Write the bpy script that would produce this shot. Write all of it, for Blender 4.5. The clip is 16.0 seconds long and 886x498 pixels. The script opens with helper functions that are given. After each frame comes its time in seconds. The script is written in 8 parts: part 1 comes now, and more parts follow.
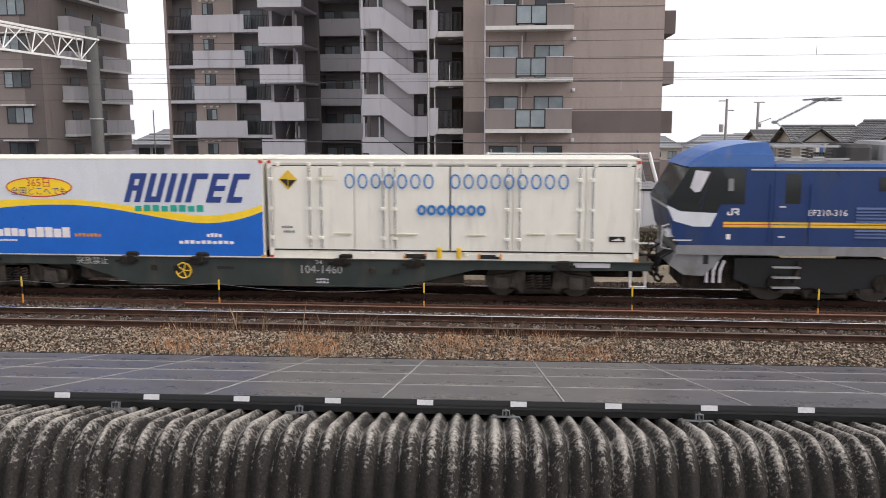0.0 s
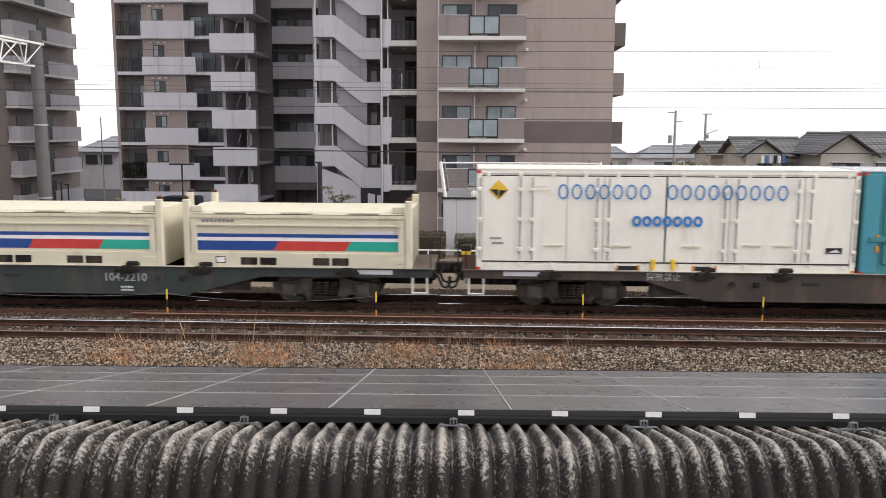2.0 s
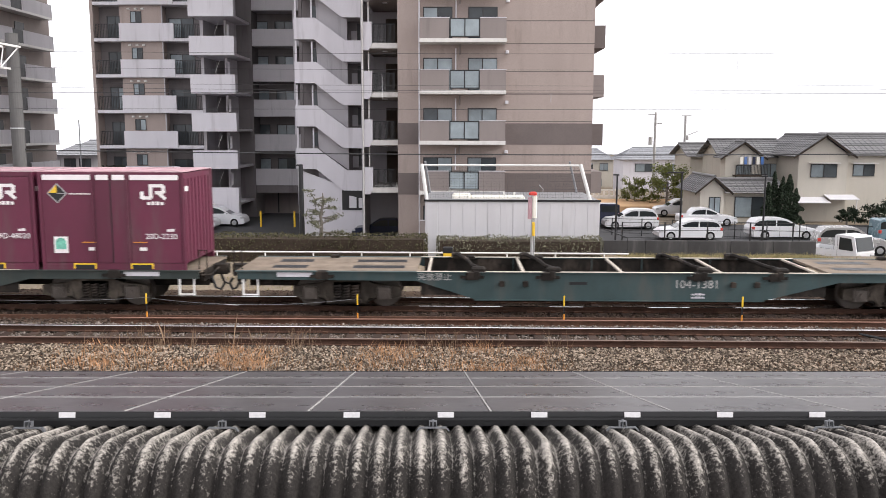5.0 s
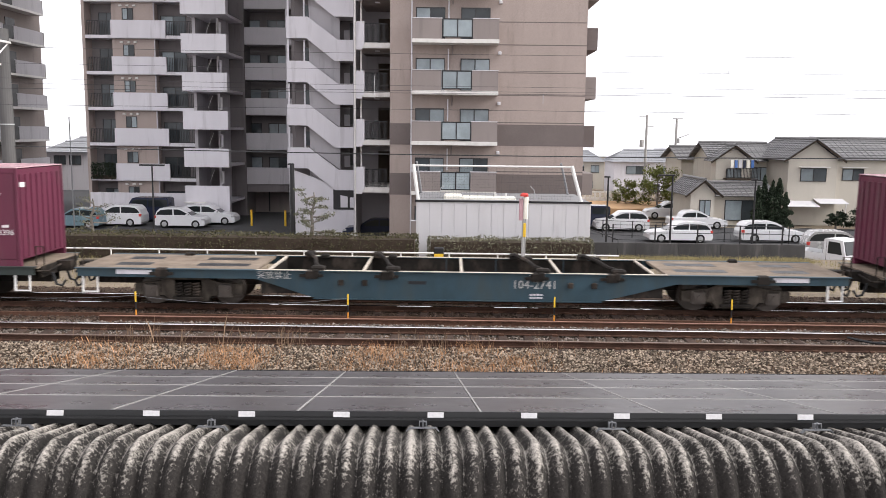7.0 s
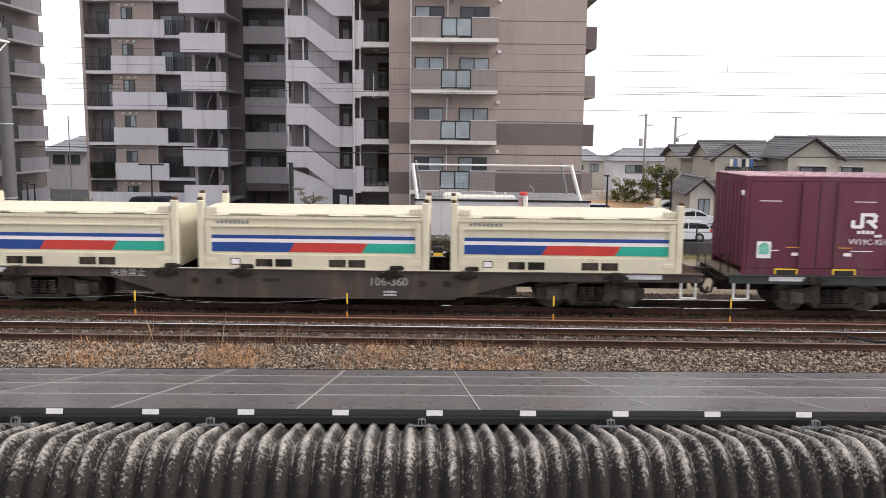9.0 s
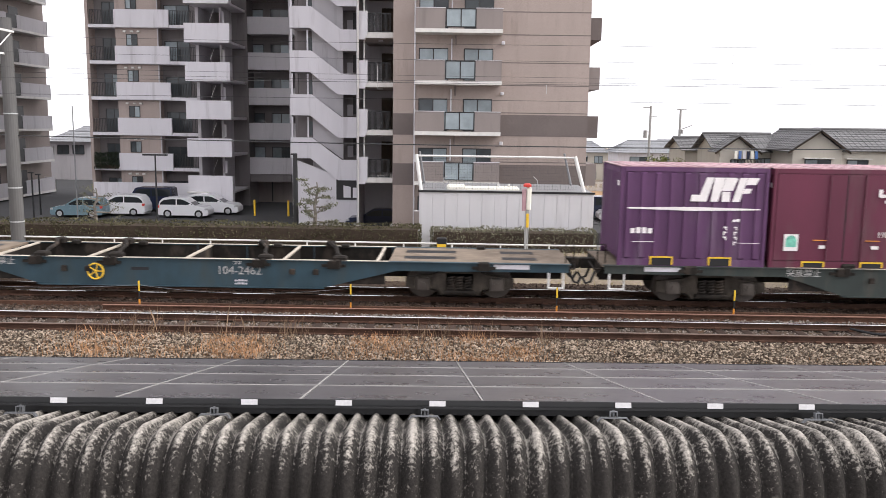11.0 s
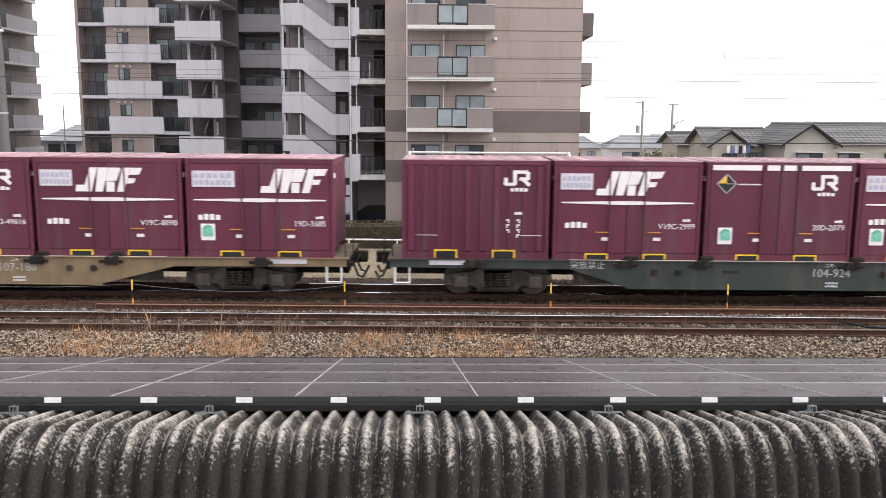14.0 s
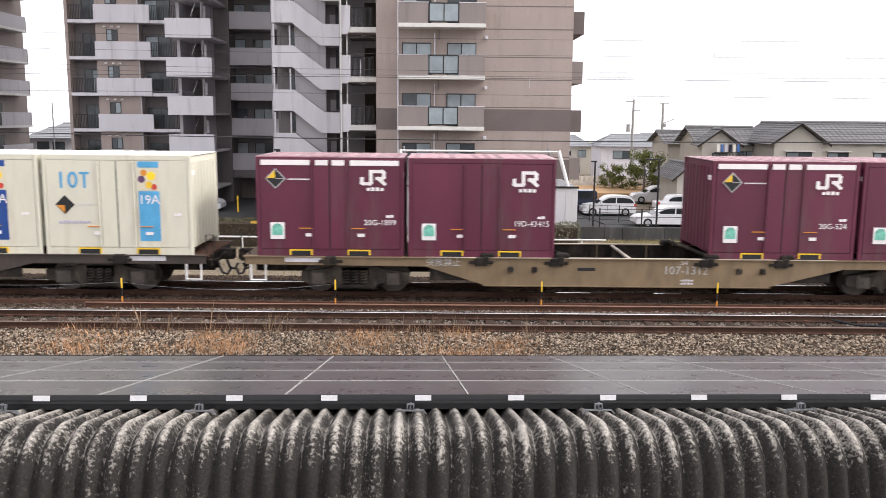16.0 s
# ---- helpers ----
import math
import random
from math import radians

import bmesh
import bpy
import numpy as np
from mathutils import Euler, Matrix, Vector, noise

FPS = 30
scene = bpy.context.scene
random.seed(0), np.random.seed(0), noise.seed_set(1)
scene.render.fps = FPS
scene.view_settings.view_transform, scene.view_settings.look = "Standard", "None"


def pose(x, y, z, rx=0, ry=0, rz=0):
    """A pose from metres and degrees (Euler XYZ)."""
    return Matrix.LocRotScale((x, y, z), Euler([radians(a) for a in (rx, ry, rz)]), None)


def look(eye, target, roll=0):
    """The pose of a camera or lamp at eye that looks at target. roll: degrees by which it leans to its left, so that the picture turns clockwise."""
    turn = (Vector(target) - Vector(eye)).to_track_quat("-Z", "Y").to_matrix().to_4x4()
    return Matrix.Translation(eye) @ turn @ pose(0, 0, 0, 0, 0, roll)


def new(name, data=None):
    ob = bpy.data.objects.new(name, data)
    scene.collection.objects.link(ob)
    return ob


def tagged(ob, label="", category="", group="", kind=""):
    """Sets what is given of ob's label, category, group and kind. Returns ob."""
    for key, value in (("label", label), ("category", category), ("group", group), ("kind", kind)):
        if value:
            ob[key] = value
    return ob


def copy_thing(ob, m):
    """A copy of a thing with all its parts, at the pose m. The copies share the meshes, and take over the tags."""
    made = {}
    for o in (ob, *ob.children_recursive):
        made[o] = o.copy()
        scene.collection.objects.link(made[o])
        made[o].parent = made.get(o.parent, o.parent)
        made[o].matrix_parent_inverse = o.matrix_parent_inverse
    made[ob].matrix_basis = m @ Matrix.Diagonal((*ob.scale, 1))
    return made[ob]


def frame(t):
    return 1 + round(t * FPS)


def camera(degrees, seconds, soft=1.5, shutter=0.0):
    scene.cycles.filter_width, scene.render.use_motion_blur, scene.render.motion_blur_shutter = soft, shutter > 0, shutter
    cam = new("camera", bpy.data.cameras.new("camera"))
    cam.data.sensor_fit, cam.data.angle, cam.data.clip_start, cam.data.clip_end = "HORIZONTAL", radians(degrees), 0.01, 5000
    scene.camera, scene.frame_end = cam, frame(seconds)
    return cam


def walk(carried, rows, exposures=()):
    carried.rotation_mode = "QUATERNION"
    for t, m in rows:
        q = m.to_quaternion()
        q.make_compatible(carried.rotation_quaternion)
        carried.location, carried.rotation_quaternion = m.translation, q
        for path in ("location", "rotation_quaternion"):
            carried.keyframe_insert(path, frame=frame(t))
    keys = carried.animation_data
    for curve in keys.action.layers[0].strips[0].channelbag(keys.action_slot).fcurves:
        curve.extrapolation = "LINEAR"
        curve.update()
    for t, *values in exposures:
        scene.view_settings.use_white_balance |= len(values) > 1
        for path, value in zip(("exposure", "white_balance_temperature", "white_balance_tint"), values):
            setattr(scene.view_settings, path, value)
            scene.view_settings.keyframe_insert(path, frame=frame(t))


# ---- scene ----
DURATION = 16.0
cam = camera(56.04, DURATION, soft=0.65, shutter=0.1)
walk(cam, [
    (0.0, look((-0.077, -0.003, 4.531), (-1.962, 19.671, 1.467), -0.17)),
    (0.5, look((-0.048, 0.001, 4.527), (-1.531, 19.729, 1.595), 0.00)),
    (1.0, look((-0.043, 0.011, 4.526), (-1.238, 19.772, 1.681), 0.23)),
    (1.5, look((-0.039, 0.015, 4.526), (-1.009, 19.790, 1.693), 0.34)),
    (2.0, look((-0.030, 0.003, 4.527), (-0.819, 19.783, 1.678), 0.27)),
    (2.5, look((-0.024, 0.011, 4.529), (-0.650, 19.797, 1.673), 0.13)),
    (3.0, look((-0.021, 0.005, 4.529), (-0.513, 19.796, 1.685), 0.23)),
    (3.5, look((-0.014, 0.002, 4.525), (-0.416, 19.800, 1.718), 0.17)),
    (4.0, look((-0.009, 0.008, 4.525), (-0.398, 19.806, 1.712), 0.13)),
    (6.5, look((-0.001, 0.006, 4.523), (-0.217, 19.814, 1.766), 0.43)),
    (7.0, look((-0.007, 0.006, 4.523), (-0.153, 19.811, 1.743), 0.70)),
    (7.5, look((-0.005, 0.003, 4.521), (-0.167, 19.806, 1.728), 0.77)),
    (8.0, look((-0.007, 0.008, 4.521), (-0.158, 19.811, 1.728), 0.82)),
    (8.5, look((-0.009, -0.001, 4.520), (-0.139, 19.805, 1.738), 0.65)),
    (9.0, look((-0.003, -0.001, 4.517), (-0.133, 19.801, 1.717), 0.65)),
    (11.5, look((-0.001, 0.001, 4.514), (-0.243, 19.768, 1.476), 0.82)),
    (12.0, look((0.001, 0.002, 4.513), (-0.277, 19.767, 1.466), 0.74)),
    (12.5, look((0.000, -0.000, 4.509), (-0.241, 19.766, 1.467), 0.64)),
    (13.0, look((0.001, 0.001, 4.512), (-0.188, 19.764, 1.452), 0.62)),
    (13.5, look((-0.001, 0.006, 4.510), (-0.113, 19.769, 1.440), 0.49)),
    (14.0, look((-0.004, -0.000, 4.511), (-0.063, 19.761, 1.427), 0.42)),
    (14.5, look((-0.003, -0.005, 4.512), (-0.012, 19.752, 1.405), 0.38)),
    (15.0, look((-0.006, 0.001, 4.512), (0.059, 19.755, 1.386), 0.39)),
    (15.5, look((-0.005, -0.000, 4.511), (0.117, 19.752, 1.375), 0.42)),
    (16.0, look((-0.002, -0.001, 4.509), (0.157, 19.753, 1.387), 0.56)),
], exposures=[(0.0, -0.15), (0.5, -0.16), (1.0, -0.04), (1.5, 0.05), (2.0, -0.01), (2.5, 0.07), (3.0, 0.25), (4.0, 0.38), (7.0, 0.39), (8.0, 0.34), (8.6, 0.26), (9.0, 0.10), (11.3, 0.40), (12.5, 0.42), (16.0, 0.43)])

# ---- world, sun ----
world = bpy.data.worlds.new("overcast_sky")
scene.world = world
world.use_nodes = True
wn = world.node_tree.nodes
wl = world.node_tree.links
sky = wn.new("ShaderNodeTexSky")
sky.sky_type = "NISHITA"
sky.sun_disc = False
sky.sun_elevation = radians(35.6)
sky.sun_rotation = radians(102)
sky.dust_density = 6.0
sky.air_density = 1.0
soft_sky = wn.new("ShaderNodeHueSaturation")
soft_sky.inputs["Saturation"].default_value = 0.10
cloud = wn.new("ShaderNodeMix")
cloud.data_type = "RGBA"
cloud.inputs["Factor"].default_value = 0.78
cloud.inputs["B"].default_value = (9.6, 9.45, 9.95, 1)
wl.new(sky.outputs["Color"], soft_sky.inputs["Color"])
wl.new(soft_sky.outputs["Color"], cloud.inputs["A"])
wl.new(cloud.outputs["Result"], wn["Background"].inputs["Color"])
wn["Background"].inputs["Strength"].default_value = 0.15

sun = new("sun", bpy.data.lights.new("sun", "SUN"))
sun.data.energy = 2.0
sun.data.angle = radians(16)
sun.data.color = (1.0, 0.96, 0.91)
sun.matrix_world = look((58, 8, 43), (0, 20, 0))

# ---- mesh helpers ----
BASE = {}


class Shape:
    """Vertices and faces of one mesh, in metres."""

    def __init__(self):
        self.v, self.f = [], []

    def add(self, verts, faces):
        n = len(self.v)
        self.v.extend(verts)
        self.f.extend([tuple(i + n for i in f) for f in faces])
        return self

    def box(self, x0, x1, y0, y1, z0, z1):
        self.add([(x, y, z) for z in (z0, z1) for y in (y0, y1) for x in (x0, x1)],
                 [(0, 2, 3, 1), (4, 5, 7, 6), (0, 1, 5, 4), (2, 6, 7, 3), (0, 4, 6, 2), (1, 3, 7, 5)])
        return self

    def soft_box(self, x0, x1, y0, y1, z0, z1, r=0.02):
        """A box with chamfered upright and top edges."""
        ring = [(x0 + r, y0), (x1 - r, y0), (x1, y0 + r), (x1, y1 - r), (x1 - r, y1), (x0 + r, y1), (x0, y1 - r), (x0, y0 + r)]
        cx, cy = (x0 + x1) / 2, (y0 + y1) / 2
        v = [(x, y, z0) for x, y in ring] + [(x, y, z1 - r) for x, y in ring]
        v += [(x + (r if x < cx else -r), y + (r if y < cy else -r), z1) for x, y in ring]
        f = [tuple(range(7, -1, -1)), tuple(range(16, 24))]
        for k in (0, 8):
            f += [(k + i, k + (i + 1) % 8, k + 8 + (i + 1) % 8, k + 8 + i) for i in range(8)]
        return self.add(v, f)

    def tube(self, a, b, r, n=8, r2=None):
        a, b = Vector(a), Vector(b)
        q = (b - a).to_track_quat("Z", "Y")
        r2 = r if r2 is None else r2
        ring = [Vector((math.cos(2 * math.pi * i / n), math.sin(2 * math.pi * i / n), 0)) for i in range(n)]
        v = [tuple(a + q @ (p * r)) for p in ring] + [tuple(b + q @ (p * r2)) for p in ring]
        f = [(i, (i + 1) % n, n + (i + 1) % n, n + i) for i in range(n)]
        return self.add(v, f + [tuple(range(n - 1, -1, -1)), tuple(range(n, 2 * n))])

    def path(self, pts, r, n=6):
        pts = [Vector(q) for q in pts]
        k = len(self.v)
        for i, q in enumerate(pts):
            d = (pts[min(i + 1, len(pts) - 1)] - pts[max(i - 1, 0)]).normalized()
            turn = d.to_track_quat("Z", "Y")
            for j in range(n):
                self.v.append(tuple(q + turn @ Vector((r * math.cos(2 * math.pi * j / n), r * math.sin(2 * math.pi * j / n), 0))))
        for i in range(len(pts) - 1):
            self.f += [(k + i * n + j, k + i * n + (j + 1) % n, k + (i + 1) * n + (j + 1) % n, k + (i + 1) * n + j) for j in range(n)]
        self.f += [tuple(k + j for j in range(n - 1, -1, -1)), tuple(k + (len(pts) - 1) * n + j for j in range(n))]
        return self

    def prism(self, outline, y0, y1):
        """An outline of (x, z), counter-clockwise seen from -y, drawn out from y0 to y1."""
        n = len(outline)
        v = [(x, y0, z) for x, z in outline] + [(x, y1, z) for x, z in outline]
        f = [tuple(range(n)), tuple(range(2 * n - 1, n - 1, -1))]
        return self.add(v, f + [(i, n + i, n + (i + 1) % n, (i + 1) % n) for i in range(n)])

    def prism_x(self, outline, x0, x1):
        """An outline of (y, z) drawn out along x."""
        n = len(outline)
        v = [(x0, y, z) for y, z in outline] + [(x1, y, z) for y, z in outline]
        f = [tuple(range(n - 1, -1, -1)), tuple(range(n, 2 * n))]
        return self.add(v, f + [(i, (i + 1) % n, n + (i + 1) % n, n + i) for i in range(n)])

    def stroke(self, pts, w, y, t=0.004):
        """A flat band of width w along points (x, z), lying on the plane y."""
        for (ax, az), (bx, bz) in zip(pts, pts[1:]):
            d = math.hypot(bx - ax, bz - az) or 1
            ux, uz = (bx - ax) / d, (bz - az) / d
            nx, nz = -uz * w / 2, ux * w / 2
            ex, ez = ux * w / 2, uz * w / 2
            self.prism([(ax - ex - nx, az - ez - nz), (bx + ex - nx, bz + ez - nz), (bx + ex + nx, bz + ez + nz), (ax - ex + nx, az - ez + nz)], y - t, y)
        return self

    def disc(self, x, z, r, y, t=0.004, n=20, rz=None):
        rz = r if rz is None else rz
        return self.prism([(x + r * math.cos(2 * math.pi * i / n), z + rz * math.sin(2 * math.pi * i / n)) for i in range(n)], y - t, y)

    def blob(self, c, r, squash=1.0, rnd=random):
        """A small uneven clump."""
        p = [(0, 0, 1), (1, 0, 0), (0, 1, 0), (-1, 0, 0), (0, -1, 0), (0, 0, -1)]
        a = rnd.random() * 6.28
        v = []
        for x, y, z in p:
            k = r * rnd.uniform(0.6, 1.3)
            v.append((c[0] + k * (x * math.cos(a) - y * math.sin(a)), c[1] + k * (x * math.sin(a) + y * math.cos(a)), c[2] + k * z * squash))
        return self.add(v, [(0, 1, 2), (0, 2, 3), (0, 3, 4), (0, 4, 1), (5, 2, 1), (5, 3, 2), (5, 4, 3), (5, 1, 4)])

    def leaf(self, c, r, rnd=random):
        """A single leaf, turned at random."""
        q = Euler((rnd.uniform(-1.2, 1.2), rnd.uniform(-1.2, 1.2), rnd.uniform(0, 6.28)))
        c = Vector(c)
        pts = [c + q.to_matrix() @ Vector(p) * r for p in ((-1, 0, 0), (0, -0.45, 0.15), (1, 0, 0), (0, 0.45, 0.15))]
        return self.add([tuple(p) for p in pts], [(0, 1, 2, 3)])


def mesh_of(shape, name, material, smooth=False):
    me = bpy.data.meshes.new(name)
    me.from_pydata(shape.v, [], shape.f)
    me.materials.append(material)
    if smooth:
        me.polygons.foreach_set("use_smooth", [True] * len(me.polygons))
    me.update()
    return me


def part(name, shape, material, parent=None, label="", smooth=False, at=None):
    """One mesh object, in its thing's space; the shapes of a BASE thing are given in the world's."""
    root = parent
    while root is not None and root.parent is not None:
        root = root.parent
    if root is not None and root.name in BASE and at is None:
        bx, by, bz = BASE[root.name]
        shape.v = [(x - bx, y - by, z - bz) for x, y, z in shape.v]
    ob = new(name, mesh_of(shape, name, material, smooth))
    if parent is not None:
        ob.parent = parent
    if at is not None:
        ob.location = at
    return tagged(ob, label) if label else ob


def thing(name, label, category, group="", kind="", at=(0, 0, 0), world_shapes=False):
    ob = new(name)
    ob.empty_display_size = 0.2
    ob.location = at
    if world_shapes:
        BASE[ob.name] = at
    return tagged(ob, label, category, group, kind)


def solid(name, shape, material, label, category, group="", kind="", smooth=False):
    """A thing of one single mesh, in the world's space."""
    ob = new(name, mesh_of(shape, name, material, smooth))
    return tagged(ob, label, category, group, kind)


def lettering(name, text, size, x, y, z, material, parent, align="CENTER", label="", shear=0.0):
    """Flat letters facing -y, on a plane of the thing."""
    cu = bpy.data.curves.new(name, "FONT")
    cu.body, cu.size, cu.align_x, cu.align_y, cu.extrude, cu.shear = text, size, align, "CENTER", 0.001, shear
    cu.resolution_u = 2
    tmp = bpy.data.objects.new("tmp", cu)
    me = bpy.data.meshes.new_from_object(tmp)
    bpy.data.objects.remove(tmp)
    me.materials.clear()
    me.materials.append(material)
    ob = new(name, me)
    ob.parent = parent
    ob.matrix_basis = pose(x, y, z, 90, 0, 0)
    return tagged(ob, label) if label else ob


# ---- materials ----
def material(name, color, rough=0.6, metal=0.0, vary=0.12, scale=3.0, grain=0.08, grain_scale=60.0, bump=0.0, dirt=None, dirt_amount=0.0,
             dirt_scale=2.0, streak=1.0, island=0.0, obj_vary=0.0, ior=1.45, transmission=0.0):
    """A painted or natural surface: base colour with broad and fine variation, patches of dirt (drawn out downwards by streak), relief."""
    m = bpy.data.materials.new(name)
    m.use_nodes = True
    nt = m.node_tree
    n, l = nt.nodes, nt.links
    bsdf = n["Principled BSDF"]
    bsdf.inputs["Roughness"].default_value = rough
    bsdf.inputs["Metallic"].default_value = metal
    bsdf.inputs["IOR"].default_value = ior if rough < 0.74 else 1.22      # dusty surfaces have little gloss
    bsdf.inputs["Transmission Weight"].default_value = transmission
    tex = n.new("ShaderNodeTexCoord")

    def noise_at(s, detail=4.0, stretch=1.0):
        mp = n.new("ShaderNodeMapping")
        mp.inputs["Scale"].default_value = (s, s, s / stretch)
        l.new(tex.outputs["Object"], mp.inputs["Vector"])
        tx = n.new("ShaderNodeTexNoise")
        tx.inputs["Scale"].default_value = 1.0
        tx.inputs["Detail"].default_value = detail
        tx.inputs["Roughness"].default_value = 0.6
        l.new(mp.outputs["Vector"], tx.inputs["Vector"])
        return tx.outputs["Fac"]

    def ranged(sock, a, b, lo, hi):
        r = n.new("ShaderNodeMapRange")
        r.inputs["From Min"].default_value, r.inputs["From Max"].default_value = a, b
        r.inputs["To Min"].default_value, r.inputs["To Max"].default_value = lo, hi
        l.new(sock, r.inputs["Value"])
        return r.outputs["Result"]

    def times(a, b):
        k = n.new("ShaderNodeMath")
        k.operation = "MULTIPLY"
        l.new(a, k.inputs[0])
        l.new(b, k.inputs[1])
        return k.outputs[0]

    broad, fine = noise_at(scale, 5.0, streak), noise_at(grain_scale, 3.0)
    value = times(ranged(broad, 0.3, 0.7, 1 - vary, 1 + vary), ranged(fine, 0.3, 0.7, 1 - grain, 1 + grain))
    if island:
        geo = n.new("ShaderNodeNewGeometry")
        value = times(value, ranged(geo.outputs["Random Per Island"], 0, 1, 1 - island, 1 + island))
    if obj_vary:
        info = n.new("ShaderNodeObjectInfo")
        value = times(value, ranged(info.outputs["Random"], 0, 1, 1 - obj_vary, 1 + obj_vary))
    mixed = n.new("ShaderNodeMix")
    mixed.data_type = "RGBA"
    mixed.blend_type = "MULTIPLY"
    mixed.inputs["Factor"].default_value = 1.0
    mixed.inputs["A"].default_value = (*color, 1)
    l.new(value, mixed.inputs["B"])
    out = mixed.outputs["Result"]
    if dirt:
        d = n.new("ShaderNodeMix")
        d.data_type = "RGBA"
        l.new(out, d.inputs["A"])
        d.inputs["B"].default_value = (*dirt, 1)
        l.new(ranged(noise_at(dirt_scale, 6.0, streak * 2), 0.62 - 0.25 * dirt_amount, 0.72, 0, min(1, dirt_amount * 1.4)), d.inputs["Factor"])
        out = d.outputs["Result"]
    l.new(out, bsdf.inputs["Base Color"])
    rr = ranged(broad, 0.3, 0.7, max(0.02, rough - 0.08), min(1, rough + 0.08))
    l.new(rr, bsdf.inputs["Roughness"])
    if bump:
        bp = n.new("ShaderNodeBump")
        bp.inputs["Strength"].default_value = 1.0
        bp.inputs["Distance"].default_value = bump
        l.new(fine, bp.inputs["Height"])
        l.new(bp.outputs["Normal"], bsdf.inputs["Normal"])
    return m


MAROON = material("maroon_paint", (0.104, 0.0175, 0.041), 0.5, vary=0.15, scale=1.2, dirt=(0.10, 0.07, 0.07), dirt_amount=0.35, streak=3, obj_vary=0.14)
# faded maroon, paled further to paint the sky's glare on container roofs
PINK_ROOF = material("faded_glare_paled_maroon", (0.36, 0.215, 0.24), 0.7, vary=0.25, scale=2, dirt=(0.50, 0.44, 0.45), dirt_amount=0.55, obj_vary=0.35)
PURPLE = material("faded_purple_paint", (0.095, 0.036, 0.10), 0.5, vary=0.2, scale=1.2, dirt=(0.2, 0.16, 0.2), dirt_amount=0.3, streak=3)
BROWN_RED = material("faded_brown_red_paint", (0.135, 0.045, 0.050), 0.55, vary=0.2, scale=1.2, dirt=(0.1, 0.07, 0.06), dirt_amount=0.4, streak=3)
WHITE = material("white_paint", (0.81, 0.78, 0.70), 0.45, vary=0.05, scale=2, grain=0.03, dirt=(0.42, 0.38, 0.33), dirt_amount=0.22, streak=3)
WORN_MARK = material("worn_grey_white_marking", (0.42, 0.41, 0.40), 0.7, vary=0.35, scale=9)
MARK = material("white_marking", (0.80, 0.76, 0.76), 0.6, vary=0.05)
CREAM = material("cream_paint", (0.63, 0.58, 0.445), 0.5, vary=0.05, scale=2, dirt=(0.24, 0.13, 0.06), dirt_amount=0.22, dirt_scale=5.0, streak=2)
TEAL = material("teal_paint", (0.048, 0.215, 0.24), 0.5, vary=0.12, scale=1.5, dirt=(0.10, 0.15, 0.14), dirt_amount=0.3, streak=3)
BLUE = material("bright_blue_paint", (0.006, 0.125, 0.55), 0.35, vary=0.05)
NAVY = material("navy_blue_paint", (0.012, 0.038, 0.140), 0.35, vary=0.10, dirt=(0.05, 0.06, 0.09), dirt_amount=0.3, streak=2)
SKYBLUE = material("roof_blue_paint", (0.06, 0.15, 0.40), 0.4, vary=0.1, dirt=(0.25, 0.25, 0.26), dirt_amount=0.4)
INK = material("dark_blue_marking", (0.02, 0.05, 0.22), 0.5)
LETTER_BLUE = material("letter_blue", (0.03, 0.19, 0.52), 0.5)
RED = material("red_paint", (0.52, 0.045, 0.035), 0.5)
GREEN = material("green_paint", (0.02, 0.35, 0.26), 0.5)
YELLOW = material("yellow_paint", (0.74, 0.47, 0.035), 0.5, vary=0.1)
ORANGE = material("orange_paint", (0.62, 0.24, 0.03), 0.5)
BLACK = material("black_paint", (0.012, 0.012, 0.014), 0.5)
GREY = material("grey_paint", (0.22, 0.22, 0.23), 0.5, dirt=(0.1, 0.08, 0.06), dirt_amount=0.3)
RUNNING = material("dark_running_gear", (0.020, 0.017, 0.015), 0.75, vary=0.4, scale=5, dirt=(0.13, 0.10, 0.08), dirt_amount=0.4)
FRAME_DUST = material("dusty_bogie_frame", (0.062, 0.052, 0.043), 0.85, vary=0.45, scale=4, dirt=(0.018, 0.015, 0.013), dirt_amount=0.6, obj_vary=0.3)
WHEEL_STEEL = material("wheel_steel", (0.10, 0.085, 0.075), 0.55, 0.5, vary=0.2)
WAGON_GREEN = material("wagon_grey_green", (0.030, 0.040, 0.037), 0.6, vary=0.2, scale=2, dirt=(0.09, 0.07, 0.055), dirt_amount=0.4, streak=2)
WAGON_TEAL = material("wagon_blue_green", (0.034, 0.060, 0.062), 0.6, vary=0.2, scale=2, dirt=(0.09, 0.08, 0.07), dirt_amount=0.4, streak=2)
WAGON_BLUE = material("wagon_blue", (0.024, 0.052, 0.070), 0.6, vary=0.25, scale=2, dirt=(0.04, 0.05, 0.05), dirt_amount=0.5, streak=2)
WAGON_BROWN = material("wagon_grey_brown", (0.052, 0.041, 0.035), 0.65, vary=0.2, scale=2, dirt=(0.14, 0.09, 0.06), dirt_amount=0.4, streak=2)
WAGON_TAN = material("wagon_tan", (0.205, 0.145, 0.085), 0.65, vary=0.2, scale=2, dirt=(0.10, 0.075, 0.05), dirt_amount=0.4, streak=2)
DECK = material("dusty_wagon_deck", (0.205, 0.165, 0.130), 0.85, vary=0.25, scale=2, dirt=(0.10, 0.07, 0.05), dirt_amount=0.4)
RUST = material("rusty_steel", (0.090, 0.048, 0.033), 0.85, vary=0.3, scale=5, grain=0.2)
RAIL_RUST = material("rusty_rail_web", (0.060, 0.033, 0.024), 0.85, vary=0.3, scale=2, grain=0.2)
